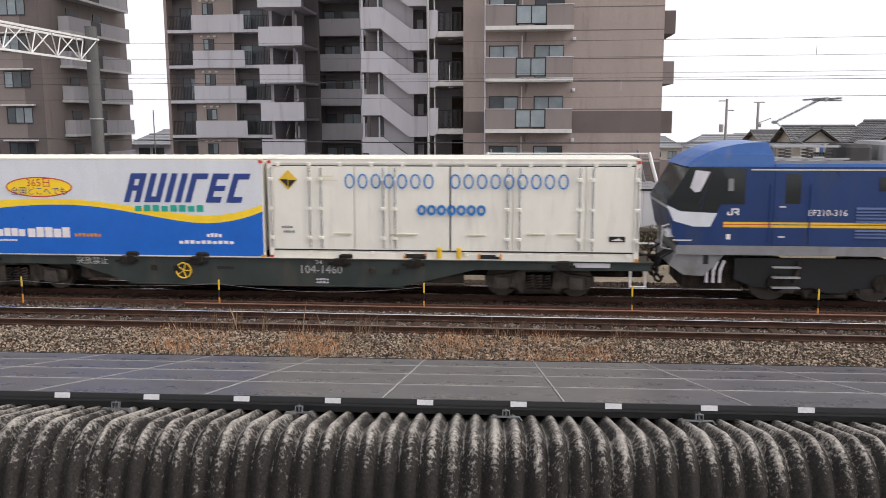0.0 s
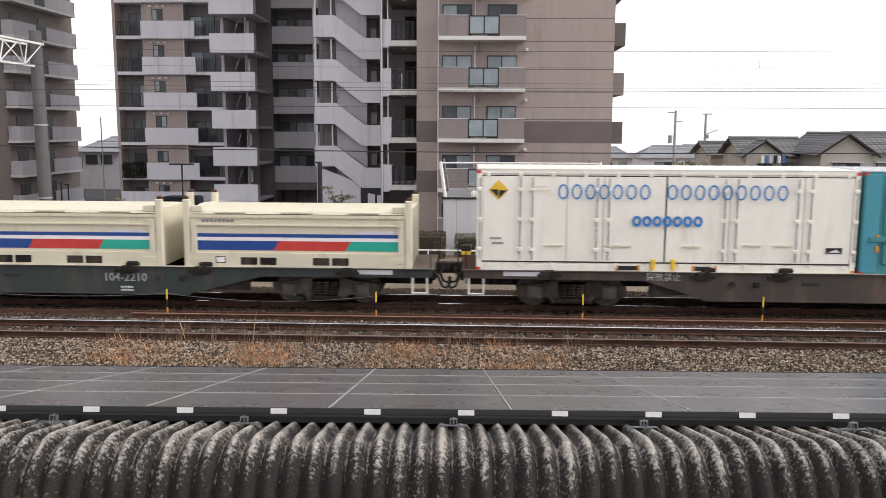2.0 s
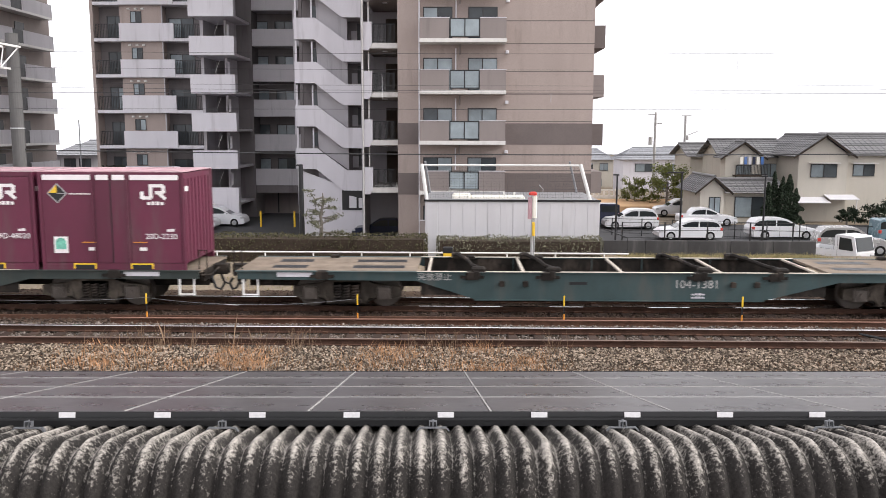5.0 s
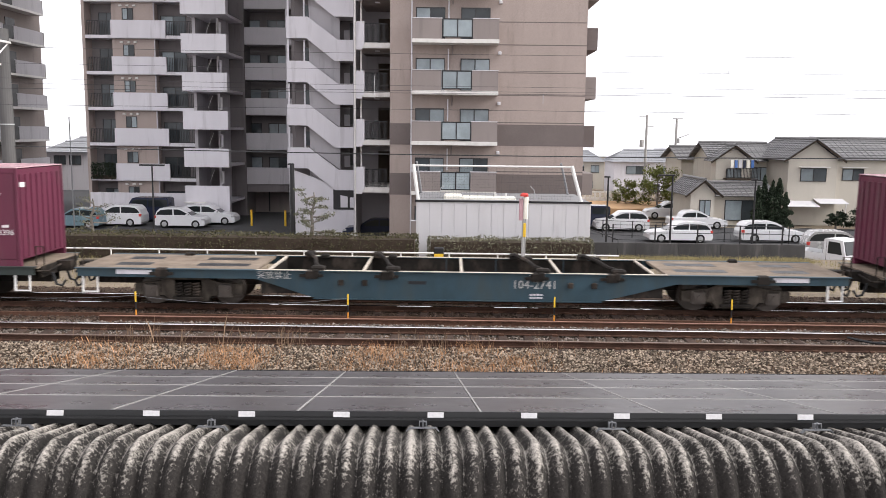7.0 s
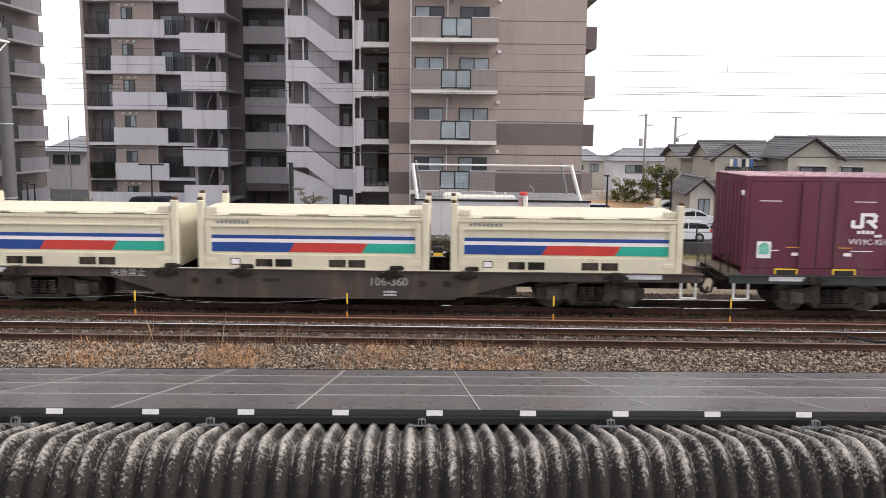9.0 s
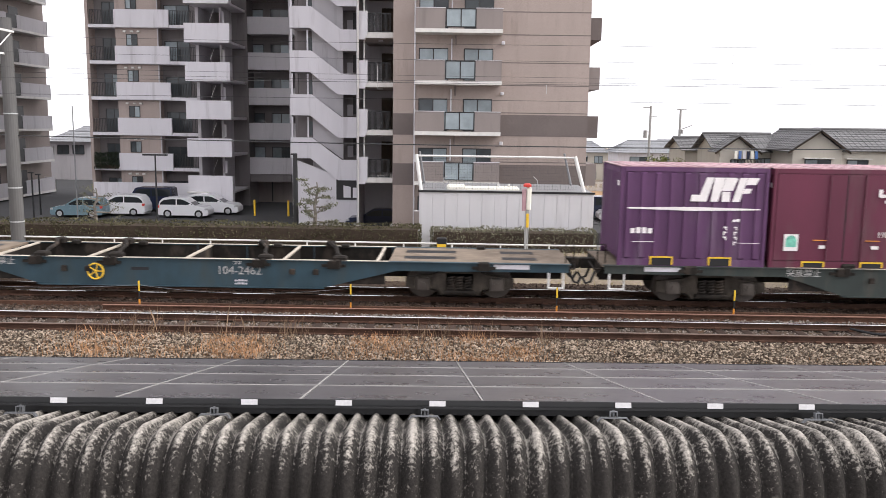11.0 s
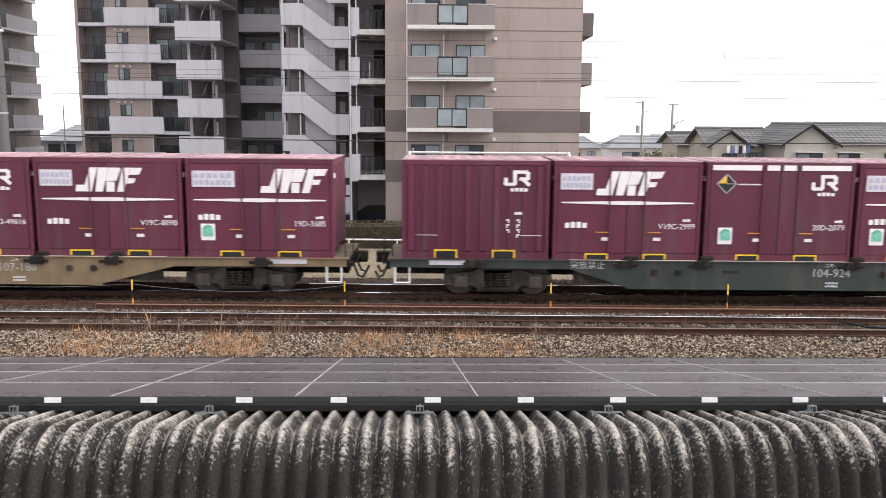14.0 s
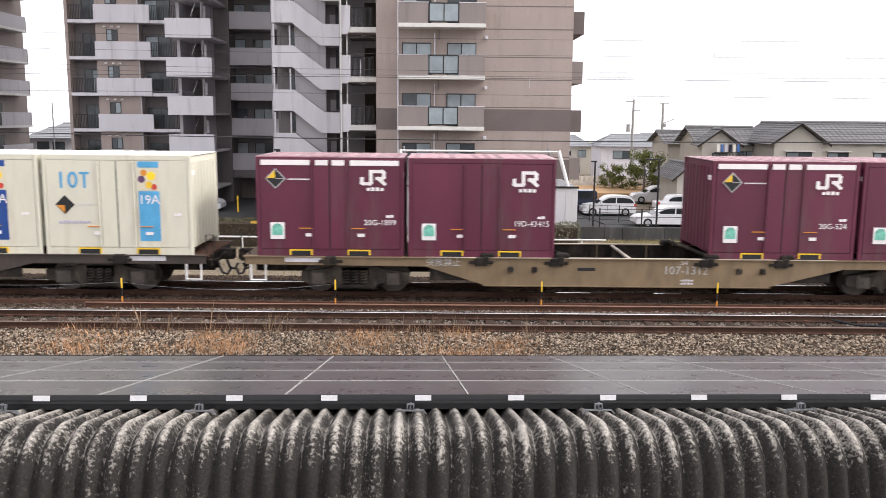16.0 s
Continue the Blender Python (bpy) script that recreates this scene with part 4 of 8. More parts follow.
def build_wagon(sill_mat, deck_mat, handwheel=False):
    """A container flat wagon: fish-bellied side sills, open deck frame, two bogies."""
    w = thing("flat_wagon", "container flat wagon", "freight wagon", "wagons of the freight train")
    belly = [(-9.75, 0.80), (-5.2, 0.78), (-3.7, 0.31), (3.5, 0.31), (5.4, 0.78), (9.75, 0.80), (9.75, 1.0), (-9.75, 1.0)]
    for s in (-1, 1):
        y = s * 1.24
        sill = part("side_sill", Shape().prism(belly, y - 0.02, y + 0.02), sill_mat, w, "fish-bellied side sill")
        # dark sheet that paints the shade inside the open frame
        part("inner_face", Shape().box(-5.1, 5.1, min(y - s * 0.022, y - s * 0.034), max(y - s * 0.022, y - s * 0.034), 0.42, 0.99), RUNNING, sill, "inner face of the sill, darkened as shade")
        part("flange_top", Shape().box(-5.2, 5.2, y - 0.066, y + 0.066, 1.0205, 1.026), PALE_EDGE, sill, "pale top of the sill")
        part("flange", Shape().box(-9.8, 9.8, y - 0.07, y + 0.07, 1.0, 1.02).prism([(-3.75, 0.29), (3.55, 0.29), (3.55, 0.312), (-3.75, 0.312)], y - 0.06, y + 0.06), sill_mat, sill)
        for x in (-2.6, -0.4, 1.0, 2.9):
            part("rib", Shape().box(x - 0.015, x + 0.015, min(y, y - s * 0.06), max(y, y - s * 0.06), 0.33, 0.99), sill_mat, sill)
    for x in (-3.05, -2.45, 2.75, 3.35):
        part("lamp_bracket", Shape().soft_box(x - 0.07, x + 0.07, -1.34, -1.261, 0.66, 0.80, 0.02), RUNNING, w, "dark side bracket")
    part("slot", Shape().box(-1.35, -0.9, -1.266, -1.258, 0.70, 0.78), BLACK, w, "dark slot")
    for x in (-4.9, -2.5, 0.0, 2.5, 4.9):
        part("cross_beam", Shape().box(x - 0.035, x + 0.035, -1.17, 1.17, 0.97, 1.015), PALE_EDGE, w)
        part("beam_web", Shape().box(x - 0.012, x + 0.012, -1.17, 1.17, 0.60, 0.969), RUNNING, w)
    for y0 in (-0.22, 0.12):
        part("centre_sill", Shape().box(-9.7, 9.7, y0, y0 + 0.10, 0.45, 0.80), RUNNING, w)
    for s in (-1, 1):
        e = Shape()
        a, b = (5.2, 9.8) if s > 0 else (-9.8, -5.2)
        e.box(a, b, -1.17, 1.17, 0.95, 1.014)
        part("end_deck", e, deck_mat, w, "dusty end platform")
        for hx0, hx1 in ((5.55, 6.9), (8.1, 9.0)):
            for hy in (-0.72, 0.28):
                part("deck_hole", Shape().box(min(s * hx0, s * hx1), max(s * hx0, s * hx1), hy, hy + 0.44, 1.0145, 1.0165), BLACK, w, "dark deck opening")
        part("coupler", Shape().box(min(s * 9.7, s * 10.18), max(s * 9.7, s * 10.18), -0.16, 0.16, 0.74, 1.0).box(min(s * 9.75, s * 9.83), max(s * 9.75, s * 9.83), -1.0, 1.0, 0.70, 0.98), RUNNING, w, "dark knuckle coupler")
        hose = [(s * 9.85, -0.5, 0.75), (s * 9.98, -0.55, 0.45), (s * 10.1, -0.5, 0.40), (s * 10.18, -0.45, 0.55)]
        part("hose", Shape().path(hose, 0.035), BLACK, w, "hanging brake hose")
        part("hose", Shape().path([(x, y + 0.8, z) for x, y, z in hose], 0.035), BLACK, w, "hanging brake hose")
        part("step", Shape().path([(s * 9.62, -1.22, 0.84), (s * 9.62, -1.24, 0.40), (s * 9.25, -1.24, 0.40), (s * 9.25, -1.22, 0.84)], 0.035), WHITE_STEEL, w, "white shunter's step")
        part("release_lever", Shape().path([(s * 9.8, -1.2, 0.9), (s * 9.95, -0.9, 0.85), (s * 10.0, -0.3, 0.95)], 0.025).path([(s * 9.9, -1.0, 1.0), (s * 9.9, -1.0, 1.5), (s * 9.7, -1.0, 1.5), (s * 9.7, -1.0, 1.02)], 0.02), RUNNING, w)
        part("end_plate", Shape().box(min(s * 7.85, s * 8.75), max(s * 7.85, s * 8.75), -1.275, -1.262, 0.87, 0.985), PALE, w, "chalked pale marking plate")
    for x in (-7.6, -3.8, -1.9, 1.9, 3.8, 7.6):
        part("container_lock", Shape().soft_box(x - 0.16, x + 0.16, -1.33, -1.10, 0.82, 1.03, 0.03).box(x - 0.30, x + 0.30, -1.32, -1.22, 0.86, 0.93), RUNNING, w, "cast container lock")
        if abs(x) < 7:
            part("lock_arm", Shape().path([(x - 0.42, 1.02, 1.06), (x - 0.40, 0.86, 1.17), (x - 0.12, 0.2, 1.12), (x + 0.02, -0.6, 1.08), (x + 0.22, -1.12, 1.08)], 0.05, 6).soft_box(x - 0.54, x - 0.26, 0.90, 1.20, 1.03, 1.18, 0.04).soft_box(x - 0.02, x + 0.34, -1.30, -1.04, 1.03, 1.14, 0.04).soft_box(x + 0.04, x + 0.20, -1.34, -1.22, 0.88, 1.06, 0.03), RUNNING, w, "folded dark lock arm")
        part("lock_pad", Shape().soft_box(x - 0.12, x + 0.12, 1.0, 1.2, 1.0, 1.10, 0.03), RUNNING, w)
    if sill_mat is WAGON_TAN or (handwheel and sill_mat is WAGON_BLUE):
        stand = part("brake_stand", Shape().tube((-9.5, -0.75, 1.01), (-9.5, -0.75, 1.80), 0.03, 8), RUNNING, w, "upright hand brake stand")
        part("brake_wheel", Shape().path([(-9.5 + 0.19 * math.cos(i * math.pi / 6), -0.75 + 0.19 * math.sin(i * math.pi / 6), 1.81) for i in range(13)], 0.02, 6).box(-9.68, -9.32, -0.77, -0.73, 1.80, 1.82), YELLOW, stand, "yellow hand brake wheel")
    gear = Shape().box(-3.0, -1.7, -0.9, -0.3, 0.38, 0.8).box(2.1, 3.2, -1.0, -0.2, 0.35, 0.75).tube((-0.8, -0.6, 0.5), (0.9, -0.6, 0.5), 0.17, 12)
    part("brake_gear", gear, RUNNING, w, "dark brake tanks and gear")
    if handwheel:
        ring = Shape()
        c = (-2.25, 0.66)
        pts = [(c[0] + 0.2 * math.cos(i * math.pi / 8), -1.30, c[1] + 0.2 * math.sin(i * math.pi / 8)) for i in range(17)]
        ring.path(pts, 0.022)
        for i in range(5):
            a = i * 2 * math.pi / 5
            ring.tube((c[0], -1.30, c[1]), (c[0] + 0.2 * math.cos(a), -1.30, c[1] + 0.2 * math.sin(a)), 0.016, 6)
        part("handbrake_wheel", ring, YELLOW, w, "yellow spoked handbrake wheel")
    for x in (-7.0, 7.0):
        build_bogie(w, x)
    for x in (-7.95, -6.05, 6.05, 7.95):
        build_axle(w, x)
    lettering("warning", "突放禁止", 0.22, -4.75, -1.266, 0.88, WORN_MARK, w)
    return w


def jr_mark(x, z, h):
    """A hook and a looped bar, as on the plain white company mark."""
    s, w = Shape(), h * 0.23
    y = FY - 0.030
    s.stroke([(x, z + 0.35 * h), (x, z + 0.06 * h), (x + 0.08 * h, z), (x + 0.48 * h, z), (x + 0.56 * h, z + 0.08 * h), (x + 0.56 * h, z + 0.88 * h)], w, y)
    s.stroke([(x + 0.56 * h, z + 0.88 * h), (x + 1.25 * h, z + 0.88 * h), (x + 1.36 * h, z + 0.78 * h), (x + 1.36 * h, z + 0.46 * h), (x + 1.25 * h, z + 0.38 * h), (x + 0.95 * h, z + 0.38 * h)], w, y)
    s.stroke([(x + 1.02 * h, z + 0.38 * h), (x + 1.40 * h, z)], w, y)
    s.v = [(x + (vx - x) * 1.16, vy, vz) for vx, vy, vz in s.v]
    return s


def block_mark(x, z, w, h, n=3):
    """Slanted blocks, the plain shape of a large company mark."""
    s = Shape()
    y = FY - 0.030
    k = 0.28 * h
    s.prism([(x, z), (x + 0.26 * w, z), (x + 0.26 * w + k, z + h), (x + 0.14 * w + k, z + h), (x + 0.15 * w, z + 0.28 * h), (x + 0.02 * w, z + 0.28 * h)], y - 0.004, y)
    def piece(*pts):
        s.prism([(x + u * w + v * k, z + v * h) for u, v in pts], y - 0.004, y)

    piece((0.32, 0), (0.44, 0), (0.44, 1), (0.27, 1))
    piece((0.445, 0.44), (0.62, 0.46), (0.645, 0.95), (0.60, 1), (0.445, 1))
    piece((0.50, 0), (0.63, 0), (0.59, 0.42), (0.46, 0.42))
    piece((0.67, 0), (0.79, 0), (0.79, 1), (0.67, 1))
    piece((0.795, 0.70), (0.96, 0.72), (0.985, 1), (0.795, 1))
    piece((0.795, 0.34), (0.91, 0.36), (0.92, 0.56), (0.795, 0.56))
    return s


def bars(x, z, w, h, n, y=None, gap=0.25):
    """A row of n small bars in place of writing."""
    s = Shape()
    y = FY - 0.030 if y is None else y
    step = w / n
    for i in range(n):
        s.box(x + i * step, x + (i + 1 - gap) * step, y - 0.004, y, z, z + h * (1 if i % 3 else 0.85))
    return s


def column(x, z, n):
    """Small bars one above another in place of an upright number."""
    s = Shape()
    for i in range(n):
        s.box(x, x + 0.085, FY - 0.034, FY - 0.030, z - i * 0.125 - 0.035, z - i * 0.125)
        s.box(x if i % 2 else x + 0.05, x + 0.035 if i % 2 else x + 0.085, FY - 0.034, FY - 0.030, z - i * 0.125 - 0.09, z - i * 0.125 - 0.04)
    return s


def hazard_mark(ob, x, z, r):
    y = FY - 0.028
    k = r * 1.16
    part("hazard_rim", Shape().prism([(x, z - k), (x + k, z), (x, z + k), (x - k, z)], y - 0.002, y), STEEL, ob, "thin pale rim")
    part("hazard_diamond", Shape().prism([(x, z - r), (x + r, z), (x, z + r), (x - r, z)], y - 0.004, y - 0.002), BLACK, ob, "black and yellow hazard diamond")
    part("hazard_quarter", Shape().prism([(x - 0.01, z + 0.01), (x - 0.01, z + r - 0.01), (x - r + 0.01, z + 0.01)], y - 0.006, y - 0.004), YELLOW, ob)
    part("hazard_quarter", Shape().box(x, x + r * 0.95, y - 0.006, y - 0.004, z - 0.008, z + 0.008), STEEL, ob)


def build_box12(mat, ribbed=False, band=False, hazard=False, jr=(0.80, 1.84), stripe=False, logo=False, sign=False, eco=True, thin=False, roof_mat=None, label="", logo_x=-0.80, sign_w=1.06):
    """A twelve-foot container with a ribbed or a double-door side."""
    L, H = 3.69, 2.5
    a = L / 2
    c = thing("rail_container", label, "container", "containers on the freight train")
    part("body", Shape().box(-a + 0.03, a - 0.03, FY + 0.02, -FY - 0.02, 0.16, H - 0.04), mat, c)
    for x in (-a, a - 0.09):
        for y in (FY - 0.012, -FY - 0.078):
            part("corner_post", Shape().soft_box(x, x + 0.09, y, y + 0.09, 0.0, H - 0.02, 0.012), mat, c)
    for y0 in (FY - 0.010, -FY - 0.07):
        part("bottom_rail", Shape().box(-a + 0.09, a - 0.09, y0, y0 + 0.08, 0.0, 0.17), mat, c)
        part("top_rail", Shape().box(-a + 0.09, a - 0.09, y0, y0 + 0.08, H - 0.13, H - 0.02), mat, c)
    roof = Shape().box(-a, a, FY - 0.01, -FY + 0.01, H - 0.019, H)
    top = part("roof", roof, roof_mat or PINK_ROOF, c, "pale ribbed roof")
    rib = mesh_of(Shape().box(-0.07, 0.07, FY + 0.06, -FY - 0.06, H + 0.0005, H + 0.007), "roof_rib", roof_mat or PINK_ROOF)
    for i in range(12):
        ob = new("roof_rib", rib)
        ob.parent = top
        ob.location.x = -a + 0.2 + i * (L - 0.4) / 11
    for s in (-1, 1):
        endr = Shape()
        for i in range(8):
            y = FY + 0.22 + i * (2.45 - 0.44) / 7
            endr.prism_x([(y - 0.09, 0.2), (y + 0.09, 0.2), (y + 0.09, H - 0.18), (y - 0.09, H - 0.18)], min(s * (a - 0.031), s * (a - 0.004)), max(s * (a - 0.031), s * (a - 0.004)))
        part("end_wall_ribs", endr, mat, c)
        part("end_mark", Shape().box(min(s * a, s * (a + 0.003)), max(s * a, s * (a + 0.003)), FY + 0.1, FY + 0.34, 2.0, 2.12), MARK, c, "white end mark")
    if ribbed:
        for i in range(10):
            x = -a + 0.24 + i * (L - 0.48) / 9
            part("rib", Shape().prism_x([(FY - 0.022, 0.22), (FY + 0.02, 0.18), (FY + 0.02, H - 0.14), (FY - 0.022, H - 0.18)], x - 0.065, x + 0.065), mat, c)
    else:
        for x0, x1 in ((-a + 0.10, -0.46), (-0.44, -0.02), (0.0, 0.42), (0.44, a - 0.10)):
            part("door_leaf", Shape().soft_box(x0, x1, FY - 0.008, FY + 0.02, 0.19, H - 0.15, 0.006), mat, c)
        for x in (-0.45, 0.43):
            part("lock_rod", Shape().tube((x, FY - 0.028, 0.18), (x, FY - 0.028, H - 0.16), 0.022, 6), mat, c)
            # black strip on the leaf, a painted shadow beside the rod
            part("door_shadow_gap", Shape().box(x + 0.024, x + 0.036, FY - 0.010, FY - 0.002, 0.2, H - 0.17), BLACK, c)
        part("door_seam", Shape().box(-0.02, 0.0, FY - 0.012, FY, 0.18, H - 0.16), BLACK, c)
        for x in (-0.60, 0.70):
            part("handle", Shape().box(x - 0.17, x + 0.17, FY - 0.04, FY - 0.012, 0.70, 0.72), ORANGE, c, "small orange lock handle")
            part("tag", Shape().box(x - 0.02, x + 0.16, FY - 0.030, FY - 0.012, 0.50, 0.58), MARK, c)
    lift = 0.05 if ribbed else -0.02
    for x in (-0.74, 0.72):
        part("fork_pocket", Shape().box(x - 0.29, x + 0.29, FY - 0.03, FY + 0.1, 0.155 + lift, 0.19 + lift).box(x - 0.29, x - 0.25, FY - 0.03, FY + 0.1, 0.03, 0.155 + lift).box(x + 0.25, x + 0.29, FY - 0.03, FY + 0.1, 0.03, 0.155 + lift), YELLOW, c, "yellow edged fork pocket")
        part("pocket_hole", Shape().box(x - 0.25, x + 0.25, FY - 0.022, FY + 0.05, 0.012, 0.155 + lift), BLACK, c)
    if band:
        tops = Shape()
        for x0, x1 in ((-a + 0.13, -0.50), (-0.36, -0.05), (0.05, 0.36), (0.50, a - 0.13)) if not ribbed else ((-a + 0.13, a - 0.2),):
            tops.box(x0, x1, FY - 0.026, FY - 0.008, H - (0.145 if ribbed else 0.215), H - (0.03 if ribbed else 0.085))
        part("top_band", tops, MARK, c, "white top band")
    if hazard:
        hazard_mark(c, -1.35, 1.95, 0.22)
        part("small_writing", bars(-1.05, 1.92, 0.55, 0.035, 14), MARK, c)
    if jr:
        x, z = jr
        part("company_mark", jr_mark(x, z, 0.345), MARK, c, "white company mark")
        part("company_mark", bars(x + 0.12, z - 0.18, 0.45, 0.09, 4), MARK, c)
    if logo:
        part("company_mark", block_mark(0.02 if sign and sign_w > 1 else logo_x, 1.64, 1.55, 0.60), MARK, c, "large white slanted company mark")
    if stripe:
        part("stripe", Shape().prism([(-1.65, 1.44), (0, 1.40), (1.65, 1.44), (1.65, 1.47), (0, 1.50), (-1.65, 1.47)], FY - 0.032, FY - 0.026), MARK, c, "tapering white stripe")
        part("company_mark", bars(-1.55, 0.95 if eco else 0.82, 0.58, 0.15, 4), MARK, c)
    if sign:
        part("sign", Shape().box(-1.68, -1.68 + sign_w, FY - 0.034, FY - 0.012, 1.78, 2.18), PALE_SIGN, c, "pale sign with worn writing")
        part("sign_writing", bars(-1.64, 2.0, sign_w - 0.08, 0.12, 6, FY - 0.034).add(*vf(bars(-1.64, 1.83, sign_w - 0.08, 0.12, 7, FY - 0.034))), SIGN_INK, c)
    if thin:
        part("thin_stripes", Shape().box(-1.5, -0.95, FY - 0.012, FY - 0.008, 1.86, 1.88).box(0.85, 1.4, FY - 0.012, FY - 0.008, 1.86, 1.88).box(-1.5, -0.95, FY - 0.012, FY - 0.008, 0.62, 0.64).box(0.85, 1.4, FY - 0.012, FY - 0.008, 0.62, 0.64), MARK, c)
    if eco:
        part("eco_label", Shape().box(-1.50, -1.15, FY - 0.030, FY - 0.010, 0.43, 0.85), MARK, c, "white label with green and blue picture")
        part("eco_picture", Shape().disc(-1.325, 0.69, 0.135, FY - 0.030).box(-1.46, -1.19, FY - 0.034, FY - 0.030, 0.53, 0.66), ECO_GREEN, c)
    part("small_writing", bars(0.98 if ribbed else 1.40, 1.14 if ribbed else 0.99, 0.19, 0.07, 2, gap=0.08), MARK, c)
    if ribbed:
        part("container_number", Shape().add(*vf(column(0.77, 1.02, 3))).add(*vf(column(1.03, 1.02, 4))), MARK, c, "worn white upright number")
        part("thin_line", Shape().box(1.15, 1.68, FY - 0.030, FY - 0.026, 0.60, 0.615).box(-1.5, -0.95, FY - 0.030, FY - 0.026, 0.60, 0.615), MARK, c)
    return c


def vf(shape):
    return shape.v, shape.f


WAVE_YELLOW = material("bright_yellow_paint", (0.95, 0.64, 0.025), 0.45, vary=0.05)
COOL_WHITE = material("cool_white_paint", (0.66, 0.68, 0.72), 0.4, vary=0.05, scale=2, dirt=(0.5, 0.48, 0.46), dirt_amount=0.15, streak=3)
ECO_GREEN = material("faded_label_green", (0.16, 0.46, 0.36), 0.6, vary=0.4, scale=9)
PALE_EDGE = material("pale_top_edge", (0.46, 0.41, 0.35), 0.85, vary=0.25, scale=2)
PALE_SIGN = material("pale_sign_board", (0.60, 0.58, 0.62), 0.6, vary=0.15)
SIGN_INK = material("faded_sign_ink", (0.42, 0.40, 0.52), 0.6)


def letters_as_shapes(text, x, z, size, pitch, w, y):
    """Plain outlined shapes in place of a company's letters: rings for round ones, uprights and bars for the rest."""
    s = Shape()
    for i, ch in enumerate(text):
        cx, h = x + i * pitch, size
        b = pitch * 0.33
        if ch == " ":
            continue
        if ch in "OCGUSQ":
            n = 12
            pts = [(cx + b * math.cos(2 * math.pi * k / n), z + h / 2 + h / 2 * math.sin(2 * math.pi * k / n)) for k in range(n + 1)]
            if ch in "CG":
                pts = pts[1:-1]
            if ch == "U":
                pts = [(cx - b, z + h), (cx - b, z + 0.25 * h), (cx, z), (cx + b, z + 0.25 * h), (cx + b, z + h)]
            if ch == "S":
                pts = [(cx + b * 0.8, z + 0.9 * h), (cx, z + h), (cx - b * 0.8, z + 0.78 * h), (cx + b * 0.8, z + 0.26 * h), (cx, z), (cx - b * 0.8, z + 0.1 * h)]
            s.stroke(pts, w, y)
        elif ch in "IL":
            s.stroke([(cx - (b * 0.6 if ch == "L" else 0), z + h), (cx - (b * 0.6 if ch == "L" else 0), z)] + ([(cx + b * 0.8, z)] if ch == "L" else []), w, y)
        elif ch == "T":
            s.stroke([(cx - b, z + h), (cx + b, z + h)], w, y).stroke([(cx, z + h), (cx, z)], w, y)
        elif ch == "N":
            s.stroke([(cx - b, z), (cx - b, z + h), (cx + b, z), (cx + b, z + h)], w, y)
        elif ch == "Y":
            s.stroke([(cx - b, z + h), (cx, z + 0.5 * h), (cx, z)], w, y).stroke([(cx, z + 0.5 * h), (cx + b, z + h)], w, y)
        else:
            s.stroke([(cx - b * 0.7, z), (cx - b * 0.7, z + h), (cx + b * 0.5, z + 0.92 * h), (cx + b * 0.5, z + 0.55 * h), (cx - b * 0.7, z + 0.5 * h)], w, y).stroke([(cx, z + 0.5 * h), (cx + b * 0.8, z)], w, y)
    return s


def long_box(mat, name, label, L=9.38, H=2.55, roof_mat=None, base_mat=None):
    c = thing(name, label, "container", "long containers on the freight train")
    a = L / 2
    part("body", Shape().box(-a + 0.04, a - 0.04, FY + 0.02, -FY - 0.02, 0.14, H - 0.05), mat, c)
    for x in (-a, a - 0.14):
        for y in (FY - 0.012, -FY - 0.128):
            part("corner_post", Shape().soft_box(x, x + 0.14, y, y + 0.14, 0.0, H - 0.02, 0.015), mat, c)
    for y0, y1 in ((FY - 0.010, FY + 0.08), (-FY - 0.08, -FY + 0.01)):
        part("bottom_rail", Shape().box(-a + 0.14, a - 0.14, y0, y1, 0.0, 0.15), mat, c)
        part("top_rail", Shape().box(-a + 0.14, a - 0.14, y0, y1, H - 0.12, H - 0.02), mat, c)
    roof = Shape().box(-a, a, FY - 0.02, -FY + 0.02, H - 0.019, H)
    top = part("roof", roof, roof_mat or WHITE, c, "white ribbed roof")
    rib = mesh_of(Shape().box(-0.06, 0.06, FY + 0.06, -FY - 0.06, H + 0.0005, H + 0.007), "roof_rib", roof_mat or WHITE)
    for i in range(30):
        ob = new("roof_rib", rib)
        ob.parent = top
        ob.location.x = -a + 0.2 + i * (L - 0.4) / 29
    for s in (-1, 1):
        e = Shape()
        for i in range(9):
            y = FY + 0.2 + i * 2.05 / 8
            e.box(min(s * (a - 0.041), s * (a - 0.01)), max(s * (a - 0.041), s * (a - 0.01)), y - 0.07, y + 0.07, 0.16, H - 0.14)
        part("end_wall_ribs", e, mat, c)
    for x in (-a + 0.06, a - 0.06):
        part("corner_casting", Shape().soft_box(x - 0.06, x + 0.06, FY - 0.02, FY + 0.1, H - 0.12, H - 0.03, 0.02), RED, c, "red corner casting")
        part("corner_casting", Shape().soft_box(x - 0.06, x + 0.06, FY - 0.02, FY + 0.1, -0.0, 0.09, 0.02), RED if x < 0 else ORANGE, c)
    return c


